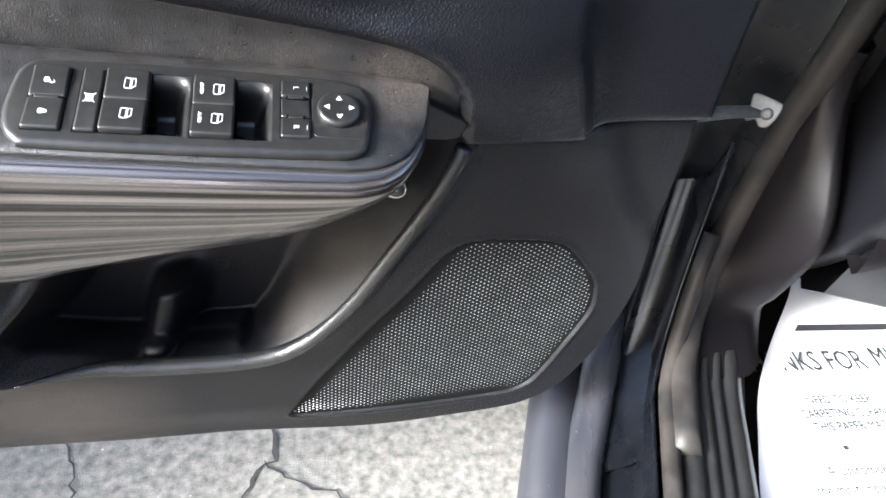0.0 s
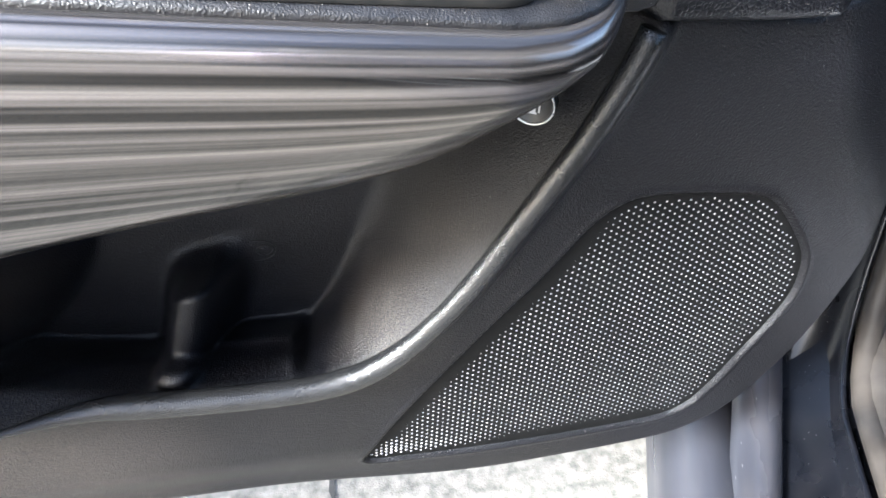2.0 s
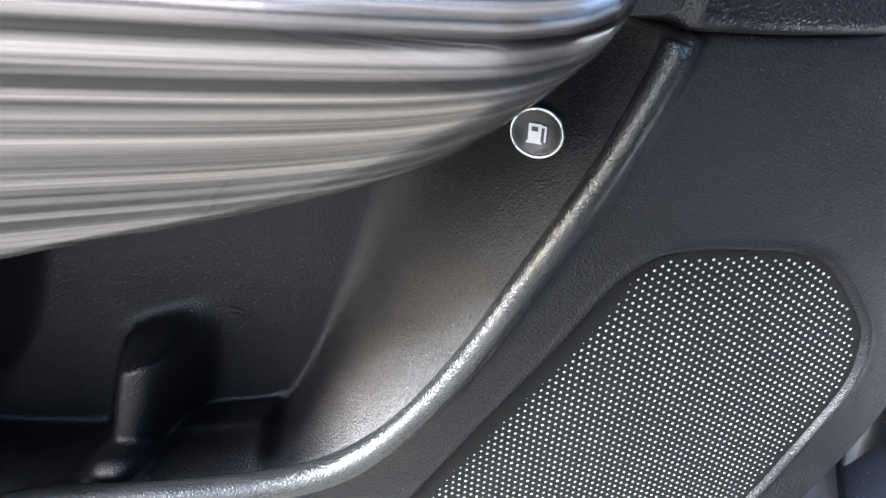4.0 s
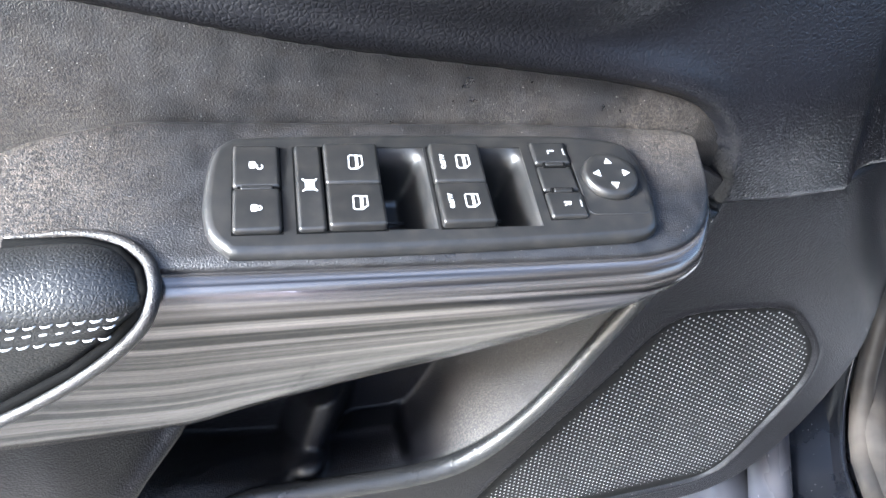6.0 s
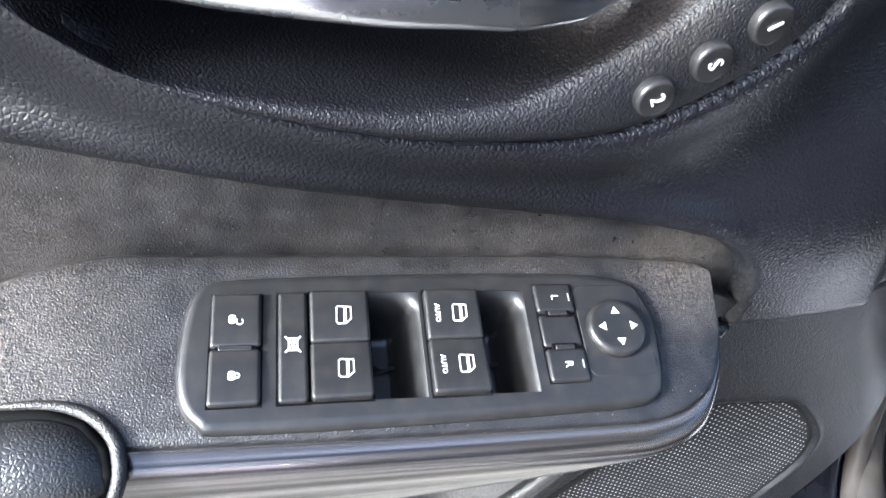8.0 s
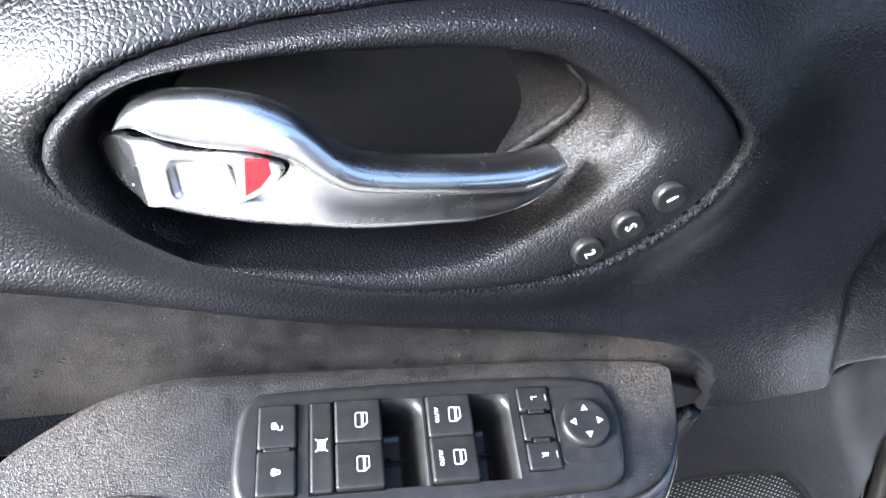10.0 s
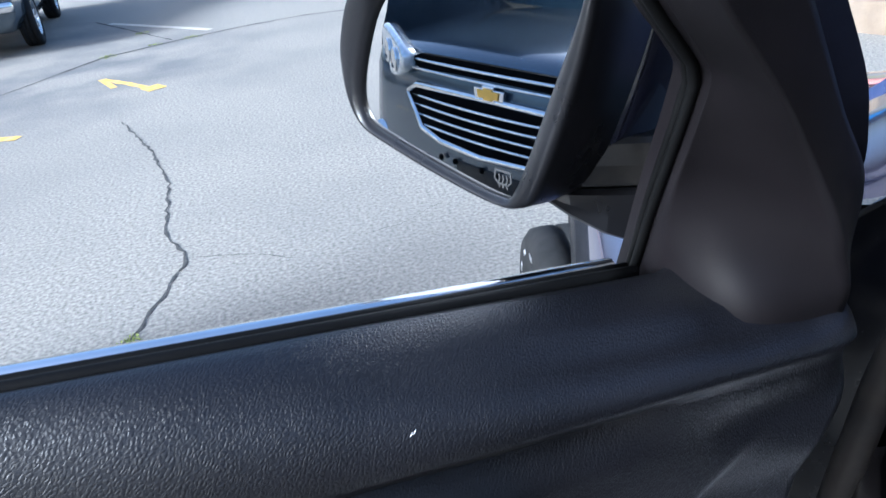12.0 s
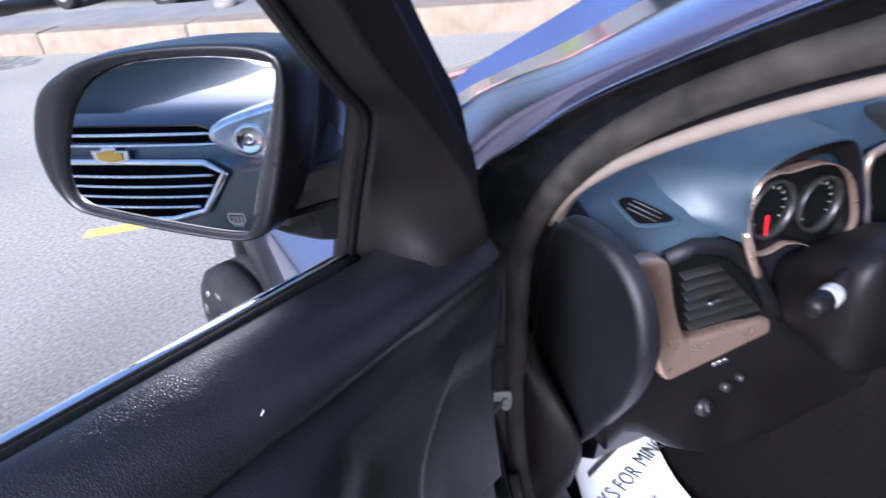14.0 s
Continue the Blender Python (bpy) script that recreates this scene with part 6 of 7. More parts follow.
rim.matrix_basis = WHEEL @ Matrix.Translation((0, 0, 0.03))
for a in (0, 180, 270):
    part("spoke", block("spoke", 0.12, 0.035, 0.02, 0.007), M["plastic_smooth"], body).matrix_basis = WHEEL @ pose(0, 0, 0.03, 0, 0, a) @ Matrix.Translation((0.12, 0, 0))
# centre screen edge
part("centre_console", block("centre_console", 0.3, 0.08, 0.36, 0.02), M["plastic_smooth"], body).matrix_basis = pose(1.06, 0.1, 0.8, -12, 0, 0)
part("screen_frame", block("screen_frame", 0.24, 0.02, 0.17, 0.008), M["satin"], body, "silver centre screen frame").matrix_basis = pose(1.05, 0.06, 0.87, -12, 0, 0)
part("screen", block("screen", 0.215, 0.02, 0.145, 0.004), M["black_gap"], body).matrix_basis = pose(1.05, 0.056, 0.87, -12, 0, 0)
# kick panel and toe board, pedals area
low = SEAL[(SEAL[:, 2] > 0.4275) & (SEAL[:, 2] < 0.8)]
inner_x = curve_fn([(0.42, 0.236), (0.5, 0.25), (0.63, 0.252), (0.85, 0.256)])
inner_y = curve_fn([(0.42, 0.115), (0.45, 0.125), (0.505, 0.104), (0.628, 0.063), (0.72, 0.047), (0.85, 0.04)])
inner = np.stack([inner_x(low[:, 2]), np.minimum(inner_y(low[:, 2]), low[:, 1] + 0.03), low[:, 2] - 0.004], 1)
fade = sstep(0.58, 0.78, low[:, 2])[:, None]
inner = inner * (1 - fade) + (low + np.array([0.03, 0.0, 0])) * fade
part("kick_panel", grid("kick_panel", [low + np.array([0.006, -0.006, 0]), low * 0.8 + inner * 0.2 + np.array([-0.004, -0.008, 0]), low * 0.45 + inner * 0.55 + np.array([-0.004, -0.008, 0]), low * 0.12 + inner * 0.88 + np.array([0, -0.005, 0]), inner, inner + np.array([0.012, 0.02, 0]), inner + np.array([0.03, 0.16, 0])], flip=True), M["sail"], body, "smooth dark grey kick panel")
# knee panel below the dashboard
knee = []
for x in np.linspace(0.29, 0.95, 22):
    lowz = float(curve_fn([(0.29, 0.58), (0.328, 0.602), (0.36, 0.575), (0.436, 0.50), (0.58, 0.42), (0.95, 0.40)])(x))
    knee.append([(x, 0.085, 0.70), (x, 0.066, 0.66), (x, 0.06, lowz + 0.03), (x, 0.062, lowz + 0.008), (x, 0.07, lowz), (x, 0.1, lowz + 0.004), (x, 0.3, lowz + 0.02)])
part("knee_panel", grid("knee_panel", knee, flip=False), M["sail"], body, "dark plastic knee panel")
part("toe_board", grid("toe_board", [[(x, y, z) for y, z in ((0.2, 0.316), (0.42, 0.33), (0.62, 0.5), (0.66, 0.83))] for x in (0.24, 0.5, 0.9, 1.6)], flip=True), M["carpet"], body, "dark carpeted toe board")
# windscreen, bonnet, wing and far side that close the car
ws = part("windscreen", grid("windscreen", [[(x, y - 0.03 * ((x - 0.95) / 0.7) ** 2, z) for y, z in ((0.76, 0.92), (0.4, 1.14), (0.0, 1.32), (-0.42, 1.52))] for x in np.linspace(0.27, 1.65, 12)]), M["glass"], body, "clear windscreen")
ws.visible_shadow = False
bonnet_rows = []
for y in np.linspace(0.52, 1.75, 18):
    k = max(0.0, (y - 0.66) / 1.09)
    h = 0.9 - 0.12 * k - 0.08 * k ** 4
    bonnet_rows.append([(0.0 + 0.02 * k, y, h - 0.06), (0.08, y, h - 0.012), (0.2, y, h + 0.004), (0.5, y, h + 0.02), (0.95, y, h + 0.03), (1.4, y, h + 0.02), (1.7, y, h), (1.85, y, h - 0.05)])
part("bonnet", grid("bonnet", bonnet_rows), M["paint"], body, "dark blue bonnet")
part("wing", grid("wing", [[(x, y, z) for y, z in zip(np.linspace(0.2, 1.8, 30), zz)] for x, zz in (
    (0.02, [0.925 - 0.1 * ((y - 0.2) / 1.6) for y in np.linspace(0.2, 1.8, 30)]), (-0.045, [0.885 - 0.09 * ((y - 0.2) / 1.6) for y in np.linspace(0.2, 1.8, 30)]), (-0.065, [0.85 - 0.02 * ((y - 0.2) / 1.6) for y in np.linspace(0.2, 1.8, 30)]),
    (-0.07, [max(0.36 + math.sqrt(max(0, 0.42 ** 2 - (y - 0.87) ** 2)), 0.34) if abs(y - 0.87) < 0.42 else 0.34 for y in np.linspace(0.2, 1.8, 30)]), (-0.04, [max(0.36 + math.sqrt(max(0, 0.4 ** 2 - (y - 0.87) ** 2)), 0.34) if abs(y - 0.87) < 0.42 else 0.34 for y in np.linspace(0.2, 1.8, 30)]))], flip=False), M["paint"], body, "dark blue front wing")


def arch_flare():
    rows = []
    for a in np.linspace(0, math.pi, 28):
        c, s = math.cos(a), math.sin(a)
        rows.append([(x, 0.87 + r * c, 0.34 + r * s) for x, r in ((-0.02, 0.385), (-0.082, 0.39), (-0.092, 0.41), (-0.09, 0.47), (-0.085, 0.54), (-0.055, 0.56))])
    return grid("arch_flare", rows)


part("arch_flare", arch_flare(), M["plastic"], body, "black plastic wheel arch flare")


def wheel(parent, at, r=0.36, w=0.23, label=""):
    tyre = part("tyre", lathe("tyre", [(r * 0.62, -w * 0.42), (r * 0.72, -w * 0.5), (r * 0.93, -w * 0.5), (r * 0.99, -w * 0.42), (r, -w * 0.3), (r, -w * 0.17), (r * 0.97, -w * 0.16), (r * 0.97, -w * 0.12), (r, -w * 0.11), (r, w * 0.11), (r * 0.97, w * 0.12), (r * 0.97, w * 0.16), (r, w * 0.17), (r, w * 0.3), (r * 0.99, w * 0.42), (r * 0.93, w * 0.5), (r * 0.72, w * 0.5), (r * 0.62, w * 0.42)], 56), M["tyre"], parent, label or "black tyre")
    tyre.matrix_basis = at
    part("rim", lathe("rim", [(r * 0.66, w * 0.3), (r * 0.66, w * 0.47), (r * 0.61, w * 0.47), (r * 0.58, w * 0.3), (r * 0.2, w * 0.25), (r * 0.18, w * 0.36), (0.0, w * 0.38)], 48), M["alloy"], tyre, "silver alloy rim")
    for i in range(5):
        sp = part("rim_spoke", block("rim_spoke", r * 0.46, r * 0.13, w * 0.12, 0.008), M["alloy"], tyre)
        sp.matrix_basis = pose(0, 0, 0, 0, 0, 72 * i) @ Matrix.Translation((r * 0.38, 0, w * 0.33))
    return tyre


front_tyre = wheel(body, pose(-0.07, 0.865, 0.33) @ pose(0, 0, 0, 0, 0, 10) @ pose(0, 0, 0, 0, -90, 0), 0.34, 0.2, label="dusty black front tyre with raised letters")
for a in range(10, 360, 24):
    part("raised_bar", block("raised_bar", 0.012, 0.034, 0.002, 0.0006), M["alloy"], front_tyre).matrix_basis = pose(0, 0, 0, 0, 0, a) @ Matrix.Translation((0.283, 0, 0.1005))
part("wheel_well", grid("wheel_well", [[(x, 0.87 + 0.44 * math.cos(a), 0.36 + 0.44 * math.sin(a)) for x in (-0.03, 0.3)] for a in np.linspace(0, math.pi, 20)]), M["black_gap"], body)
part("underbody", block("underbody", 1.7, 3.6, 0.1, 0.02, centre=(0.9, -0.6, 0.27)), M["black_gap"], body)
part("far_side", block("far_side", 0.05, 2.4, 0.8, 0.02, centre=(1.78, -0.6, 0.75)), M["plastic"], body)
part("headliner", grid("headliner", [[(x, y, z + 0.05 * math.sin(math.pi * (x - 0.36) / 1.2)) for x in np.linspace(0.36, 1.56, 8)] for y, z in ((-0.42, 1.53), (-0.8, 1.6), (-1.6, 1.63), (-2.6, 1.6))]), M["headliner"], body, "pale headliner")
part("roof", grid("roof", [[(x, y, z + 0.06 * math.sin(math.pi * (x - 0.3) / 1.3)) for x in np.linspace(0.3, 1.6, 12)] for y, z in ((-0.4, 1.535), (-0.6, 1.58), (-0.95, 1.625), (-1.6, 1.655), (-2.4, 1.635), (-2.74, 1.55))]), M["paint"], body, "dark blue roof")
part("b_pillar", block("b_pillar", 0.1, 0.16, 1.2, 0.03, centre=(0.16, -1.18, 0.95)), M["plastic"], body, "black door pillar")
part("rear_window", block("rear_window", 0.012, 1.45, 0.42, 0.004, centre=(0.2, -1.98, 1.35)), M["black_gap"], body, "dark rear side window")
part("tail", block("tail", 1.5, 0.08, 1.25, 0.03, centre=(0.95, -2.7, 0.95)), M["paint"], body, "dark blue tail")
part("rear_side", block("rear_side", 0.12, 1.6, 0.85, 0.03, centre=(0.09, -1.95, 0.72)), M["paint"], body, "dark blue rear side")
for nm, cx, cy, cz, sx, sy, sz, rx in (("seat_cushion", 0.72, -0.75, 0.6, 0.5, 0.52, 0.16, 6), ("seat_back", 0.72, -1.06, 0.95, 0.5, 0.16, 0.66, -14)):
    part(nm, block(nm, sx, sy, sz, 0.05, 4), M["seat"], body, "dark cloth seat").matrix_basis = pose(cx, cy, cz, rx, 0, 0)
# check strap between pillar and door
strap = thing("check_strap", "grey metal door check strap bolted to the pillar", "door check", base=(0.2, 0.55, 0.72))
part("strap_bar", tube("strap_bar", [(0.1, 0.52, 0.727), (0.17, 0.536, 0.7265), (0.23, 0.547, 0.726), (0.268, 0.55, 0.7255)], 0.0105, 10, 0.4), M["steel"], strap, "flat grey strap")
plate_out = 1.3 * closed_curve([(-0.013, 0.008), (-0.009, 0.0105), (0.003, 0.0105), (0.0105, 0.009), (0.0115, 0.001), (0.009, -0.009), (0.003, -0.0125), (-0.003, -0.0085), (-0.008, -0.012), (-0.0135, -0.0085), (-0.011, -0.001)], 44)
STRAP = look((0.275, 0.55, 0.726), (0.275 + 0.49, 0.55 + 0.55, 0.726 - 0.33))
part("bracket", extruded("bracket", plate_out, 0.005, 0.0015), M["steel"], strap, "pressed bracket").matrix_basis = STRAP @ pose(0, 0, 0.004, 0, 0, -4)
part("bolt", lathe("bolt", [(0, 0), (0.006, 0), (0.0062, 0.003), (0.005, 0.005), (0.002, 0.0055), (0, 0.0045)], 20), M["steel"], strap, "bolt head").matrix_basis = STRAP @ Matrix.Translation((0.004, -0.002, 0.009))

# ---- paper floor mat ----
MZ = 0.385
mat_rows = []
left = through_points([(0.52, 0.63, 0), (0.497, 0.6, 0), (0.37, 0.458, 0), (0.288, 0.318, 0), (0.232, 0.19, 0)], 26)
for j, p in enumerate(left):
    row = []
    for u in np.linspace(0, 0.215, 22):
        q = p + np.array([0.985, -0.12, 0]) * u
        row.append((q[0], q[1], MZ + 0.012 * math.exp(-(u / 0.04) ** 2) + 0.0025 * math.sin(u * 34 + j * 0.35) + 0.002 * math.sin(j * 0.9) + 0.004 * math.exp(-((u - 0.2 - 0.004 * j) / 0.012) ** 2)))
    mat_rows.append(row)
papermat = thing("paper_mat", "creased white printed paper floor mat on the carpet", "floor mat", base=(0.5, 0.4, MZ))
part("sheet", grid("sheet", mat_rows, flip=False), M["paper"], papermat)
MX = math.degrees(math.atan2(-0.06, 0.985))


def on_mat(body_text, size, x, y, stretch=1.0):
    letters = bmesh.new()
    letters.from_mesh(lettering(body_text, size, 0.0002))
    o = part("printing", letters, M["ink"], papermat, "black printed words")
    o.matrix_basis = pose(x, y, MZ + 0.0052, 0, 0, MX) @ Matrix.Diagonal((stretch, 1, 1, 1))


on_mat("THANKS FOR", 0.047, 0.445, 0.48, 0.66)
on_mat("MING IN", 0.047, 0.612, 0.474, 0.66)
on_mat("NEED TO KEEP", 0.018, 0.46, 0.418, 0.75)
on_mat("CARPETING CLEAN", 0.018, 0.455, 0.398, 0.75)
on_mat("THIS PAPER MAT", 0.018, 0.452, 0.379, 0.75)
on_mat("A customer is", 0.018, 0.427, 0.322, 0.9)
on_mat("the most important", 0.018, 0.412, 0.3, 0.8)
on_mat("in the world to", 0.018, 0.408, 0.278, 0.8)
for w, th, x, y in ((0.2, 0.011, 0.56, 0.533), (0.006, 0.006, 0.425, 0.352)):
    o = part("printed_bar", block("bar", w, th, 0.0006, 0), M["ink"], papermat, "black printed line")
    o.matrix_basis = pose(x, y, MZ + 0.0052, 0, 0, MX)


# ---- outside: lot, kerb, other cars ----
def ground_sheet():
    r = [0, 3, 8, 20, 60, 200, 900, 3000]
    rows = [[(rad * math.cos(a), rad * math.sin(a), 0) for a in np.linspace(0, 2 * math.pi, 48, endpoint=False)] for rad in r[1:]]
    verts = [(0, 0, 0)] + [v for row in rows for v in row]
    faces = [(0, 1 + i, 1 + (i + 1) % 48) for i in range(48)]
    for k in range(len(rows) - 1):
        for i in range(48):
            j = (i + 1) % 48
            faces.append((1 + k * 48 + i, 1 + (k + 1) * 48 + i, 1 + (k + 1) * 48 + j, 1 + k * 48 + j))
    return mesh_of("ground", verts, faces, False)


part("ground", ground_sheet(), M["asphalt"], None, "weathered pale grey asphalt lot", "ground", kind="structure")
rng = random.Random(4)


def ragged(points, step=0.05, jitter=0.02):
    p = np.array(points, float)
    at = np.concatenate([[0], np.cumsum(np.linalg.norm(np.diff(p, axis=0), axis=1))])
    n = max(4, int(at[-1] / step))
    out = []
    for s in np.linspace(0, at[-1], n):
        out.append([np.interp(s, at, p[:, 0]) + rng.uniform(-jitter, jitter), np.interp(s, at, p[:, 1]) + rng.uniform(-jitter, jitter)])
    return np.array(out)


def crack(points, width, label="dark crack in the asphalt", step=0.05, jitter=0.009):
    p = ragged(points, step, jitter)
    w = [width * rng.uniform(0.3, 1.5) for _ in p]
    w[0] = w[-1] = 0.001
    part("crack", band("crack", p, w, 0.003), M["crack"], None, label, "crack", "cracks in the asphalt", "structure")


crack([(-1.508, 5.564), (-1.166, 4.659), (-0.989, 4.025), (-0.928, 3.336), (-0.789, 3.005), (-0.914, 2.51), (-0.984, 2.205), (-1.1, 1.5)], 0.014)
crack([(-0.789, 3.005), (-0.5, 2.93), (-0.3, 2.8)], 0.004)
crack([(-2.98, 7.0), (-2.2, 8.4), (-1.4, 8.9), (-0.7, 9.2), (0.08, 9.4), (1.3, 9.2)], 0.04, step=0.15)
crack([(-2.9, 11.5), (-2.2, 10.2), (-1.5, 8.9)], 0.03, step=0.15)
crack([(-0.1, 2.9), (0.15, 2.95), (0.4, 3.1)], 0.002)
crack([(-0.27, 0.9), (-0.25, 0.66), (-0.285, 0.617), (-0.33, 0.5), (-0.3, 0.3)], 0.006, step=0.015, jitter=0.006)
crack([(-0.27, 0.65), (-0.2, 0.6), (-0.12, 0.56), (-0.07, 0.45)], 0.0045, step=0.015, jitter=0.006)
crack([(-0.6, 0.75), (-0.55, 0.62), (-0.62, 0.5)], 0.004, step=0.015, jitter=0.006)


def tuft(x, y, n, spread, h):
    verts, faces = [], []
    for _ in range(n):
        a, r = rng.uniform(0, 6.28), rng.uniform(0, spread)
        bx, by = x + r * math.cos(a), y + r * math.sin(a)
        ln, lean, wd = h * rng.uniform(0.5, 1.2), rng.uniform(0, 6.28), 0.003
        k = len(verts)
        dx, dy = math.cos(lean), math.sin(lean)
        verts += [(bx - dy * wd, by + dx * wd, 0.0), (bx + dy * wd, by - dx * wd, 0.0), (bx + dx * ln * 0.4 + dy * wd * 0.7, by + dy * ln * 0.4 - dx * wd * 0.7, ln * 0.6), (bx + dx * ln * 0.9, by + dy * ln * 0.9, ln)]
        faces += [(k, k + 1, k + 2), (k, k + 2, k + 3)]
    part("weeds", mesh_of("weeds", verts, faces, False), M["grass"], None, "small green weeds in a crack", "weeds", "weeds in the cracks", "stuff")


for x, y, n, s in ((-0.94, 2.4, 60, 0.05), (-0.98, 2.22, 80, 0.07), (-2.15, 8.45, 60, 0.12), (-1.3, 8.95, 60, 0.14), (-1.7, 8.8, 40, 0.1), (-2.0, 9.8, 40, 0.12)):
    tuft(x, y, n * 2, s, 0.012)
# painted marks
part("yellow_mark", band("yellow_mark", ragged([(-1.98, 7.24), (-1.4, 6.52)], 0.1, 0.01), 0.07, 0.004), M["yellow"], None, "worn yellow painted arrow on the asphalt", "road marking", kind="structure")
part("yellow_mark", band("yellow_mark", np.array([(-1.46, 6.62), (-1.36, 6.47)]), 0.17, 0.0045), M["yellow"], None, "worn yellow painted arrow end", "road marking", kind="structure")
part("yellow_mark", band("yellow_mark", np.array([(-1.98, 7.24), (-1.78, 6.78)]), 0.06, 0.0045), M["yellow"], None, "worn yellow painted arrow head", "road marking", kind="structure")
part("yellow_mark", band("yellow_mark", np.array([(0.57, 3.53), (0.92, 3.23)]), 0.09, 0.004), M["yellow"], None, "worn yellow painted patch", "road marking", kind="structure")
part("lot_line", band("lot_line", ragged([(-2.6, 11.1), (-1.1, 9.3)], 0.3, 0.01), 0.1, 0.004), M["faded"], None, "faded painted parking line", "road marking", kind="structure")
part("yellow_mark", band("yellow_mark", np.array([(-2.6, 5.68), (-2.23, 5.56)]), 0.1, 0.004), M["yellow"], None, "worn yellow painted patch", "road marking", kind="structure")
# gravel and patched strip before the kerb
part("patch", mesh_of("patch", [(x, y, 0.004) for x, y in closed_curve([(0.2, 12.6), (0.9, 10.2), (1.6, 8.6), (2.1, 8.4), (1.9, 9.6), (1.0, 11.6), (0.4, 13.0)], 40)], [list(range(40))], False), M["broken_asphalt"], None, "rough broken asphalt by the kerb", "road patch", kind="structure")
KD = np.array([-0.408, 0.913])
K0 = np.array([3.6, 5.6])
KN = np.array([0.913, 0.408])
kerb = thing("kerb", "weathered pale stone kerb", "kerb", kind="structure", base=(2.0, 9.2, 0))
stone = extruded("kerb_stone", np.array([(-0.99, 0), (0.99, 0), (0.99, 0.34), (-0.99, 0.34)]), 0.24, 0.03)
for i in range(-6, 16):
    c = K0 + KD * (i * 2.0 + 0.4)
    o = part("kerb_stone", stone, M["kerb"], kerb)
    o.matrix_parent_inverse = Matrix.Translation((-2.0, -9.2, 0))
    o.matrix_basis = pose(c[0], c[1], rng.uniform(-0.012, 0.0), 0, 0, math.degrees(math.atan2(-KD[1], -KD[0])) )
vp = [K0 + KD * s + KN * d for s, d in ((-14, 0.3), (34, 0.3), (34, 1.3), (-14, 1.3))]
part("pavement", mesh_of("pavement", [(x, y, 0.21) for x, y in vp] + [(x, y, 0.0) for x, y in vp], [(3, 2, 1, 0), (0, 1, 5, 4), (2, 3, 7, 6), (1, 2, 6, 5), (3, 0, 4, 7)], False), M["concrete"], None, "pale concrete pavement strip", "pavement", kind="structure")
gv = [K0 + KD * s + KN * d for s, d in ((-2, 6.5), (10, 6.5), (10, 9), (-2, 9))]
part("verge", mesh_of("verge", [(x, y, 0.01) for x, y in gv], [(3, 2, 1, 0)], False), M["grass"], None, "green grass verge", "grass", kind="structure")
sign = thing("sign_pole", "black metal pole in a pale concrete foot on the kerb", "pole", base=(3.8, 7.35, 0.2))
part("pole", tube("pole", [(3.8, 7.35, 0.2), (3.8, 7.35, 3.0)], 0.035, 12), M["pole"], sign)
part("foot", lathe("foot", [(0, 0), (0.14, 0), (0.12, 0.09), (0, 0.1)], 20), M["concrete"], sign).matrix_basis = Matrix.Translation((3.8, 7.35, 0.2))
part("litter", block("litter", 0.5, 0.12, 0.05, 0.02), M["pink"], None, "pink plastic litter on the asphalt", "litter").matrix_basis = pose(-0.75, 15.3, 0.025, 0, 0, -60)


def plain_car(name, label, mat, at, length=4.4, width=1.8, height=1.5, group="parked cars"):
    """A parked car: lofted body, glass band, four wheels, lamps, bumpers."""
    c = thing(name, label, "car", group, at=at)
    L, W, H = length, width, height
    prof = [(-0.5, 0.3, 0.55), (-0.49, 0.24, 0.62), (-0.3, 0.2, 0.66), (0.0, 0.2, 0.68), (0.3, 0.2, 0.66), (0.48, 0.22, 0.6), (0.5, 0.3, 0.52)]
    rows = []
    for fx, lo, hi in prof:
        w = W / 2 * (1.0 if abs(fx) < 0.4 else 0.9)
        rows.append([(fx * L, s * w * k, lo * H / 1.0 * 0.75 + (hi * H - lo * H * 0.75) * t) for s, k, t in ((-1, 0.86, 0), (-1, 0.98, 0.2), (-1, 1.0, 0.55), (-1, 0.93, 0.9), (-1, 0.8, 1.0), (1, 0.8, 1.0), (1, 0.93, 0.9), (1, 1.0, 0.55), (1, 0.98, 0.2), (1, 0.86, 0))])
    part("body", grid("body", rows, close_v=True, cap=True, flip=True), mat, c)
    cab = []
    for fx, w, z in ((-0.44, 0.8, 0.62), (-0.32, 0.68, 0.98), (0.05, 0.7, 1.0), (0.26, 0.82, 0.66)):
        cab.append([(fx * L, s * W / 2 * w, zz) for s, zz in ((-1, 0.6 * H), (-1, z * H), (1, z * H), (1, 0.6 * H))])
    part("cabin", grid("cabin", cab, close_v=True, cap=True, flip=True), M["black_gap"], c)
    for fx in (-0.31, 0.31):
        for s in (-1, 1):
            wheel(c, pose(fx * L, s * (W / 2 - 0.1), 0.33, -90 * s, 0, 0), 0.33, 0.2)
    for s in (-1, 1):
        part("lamp", block("lamp", 0.1, 0.32, 0.12, 0.03), M["lamp_glass"], c).matrix_basis = Matrix.Translation((0.475 * L, s * W * 0.36, 0.5 * H))
    part("bumper", block("bumper", 0.14, W * 0.9, 0.12, 0.04), M["chrome"], c).matrix_basis = Matrix.Translation((0.5 * L, 0, 0.33 * H))
    part("bumper", block("bumper", 0.14, W * 0.9, 0.12, 0.04), M["chrome"], c).matrix_basis = Matrix.Translation((-0.5 * L, 0, 0.33 * H))
    return c


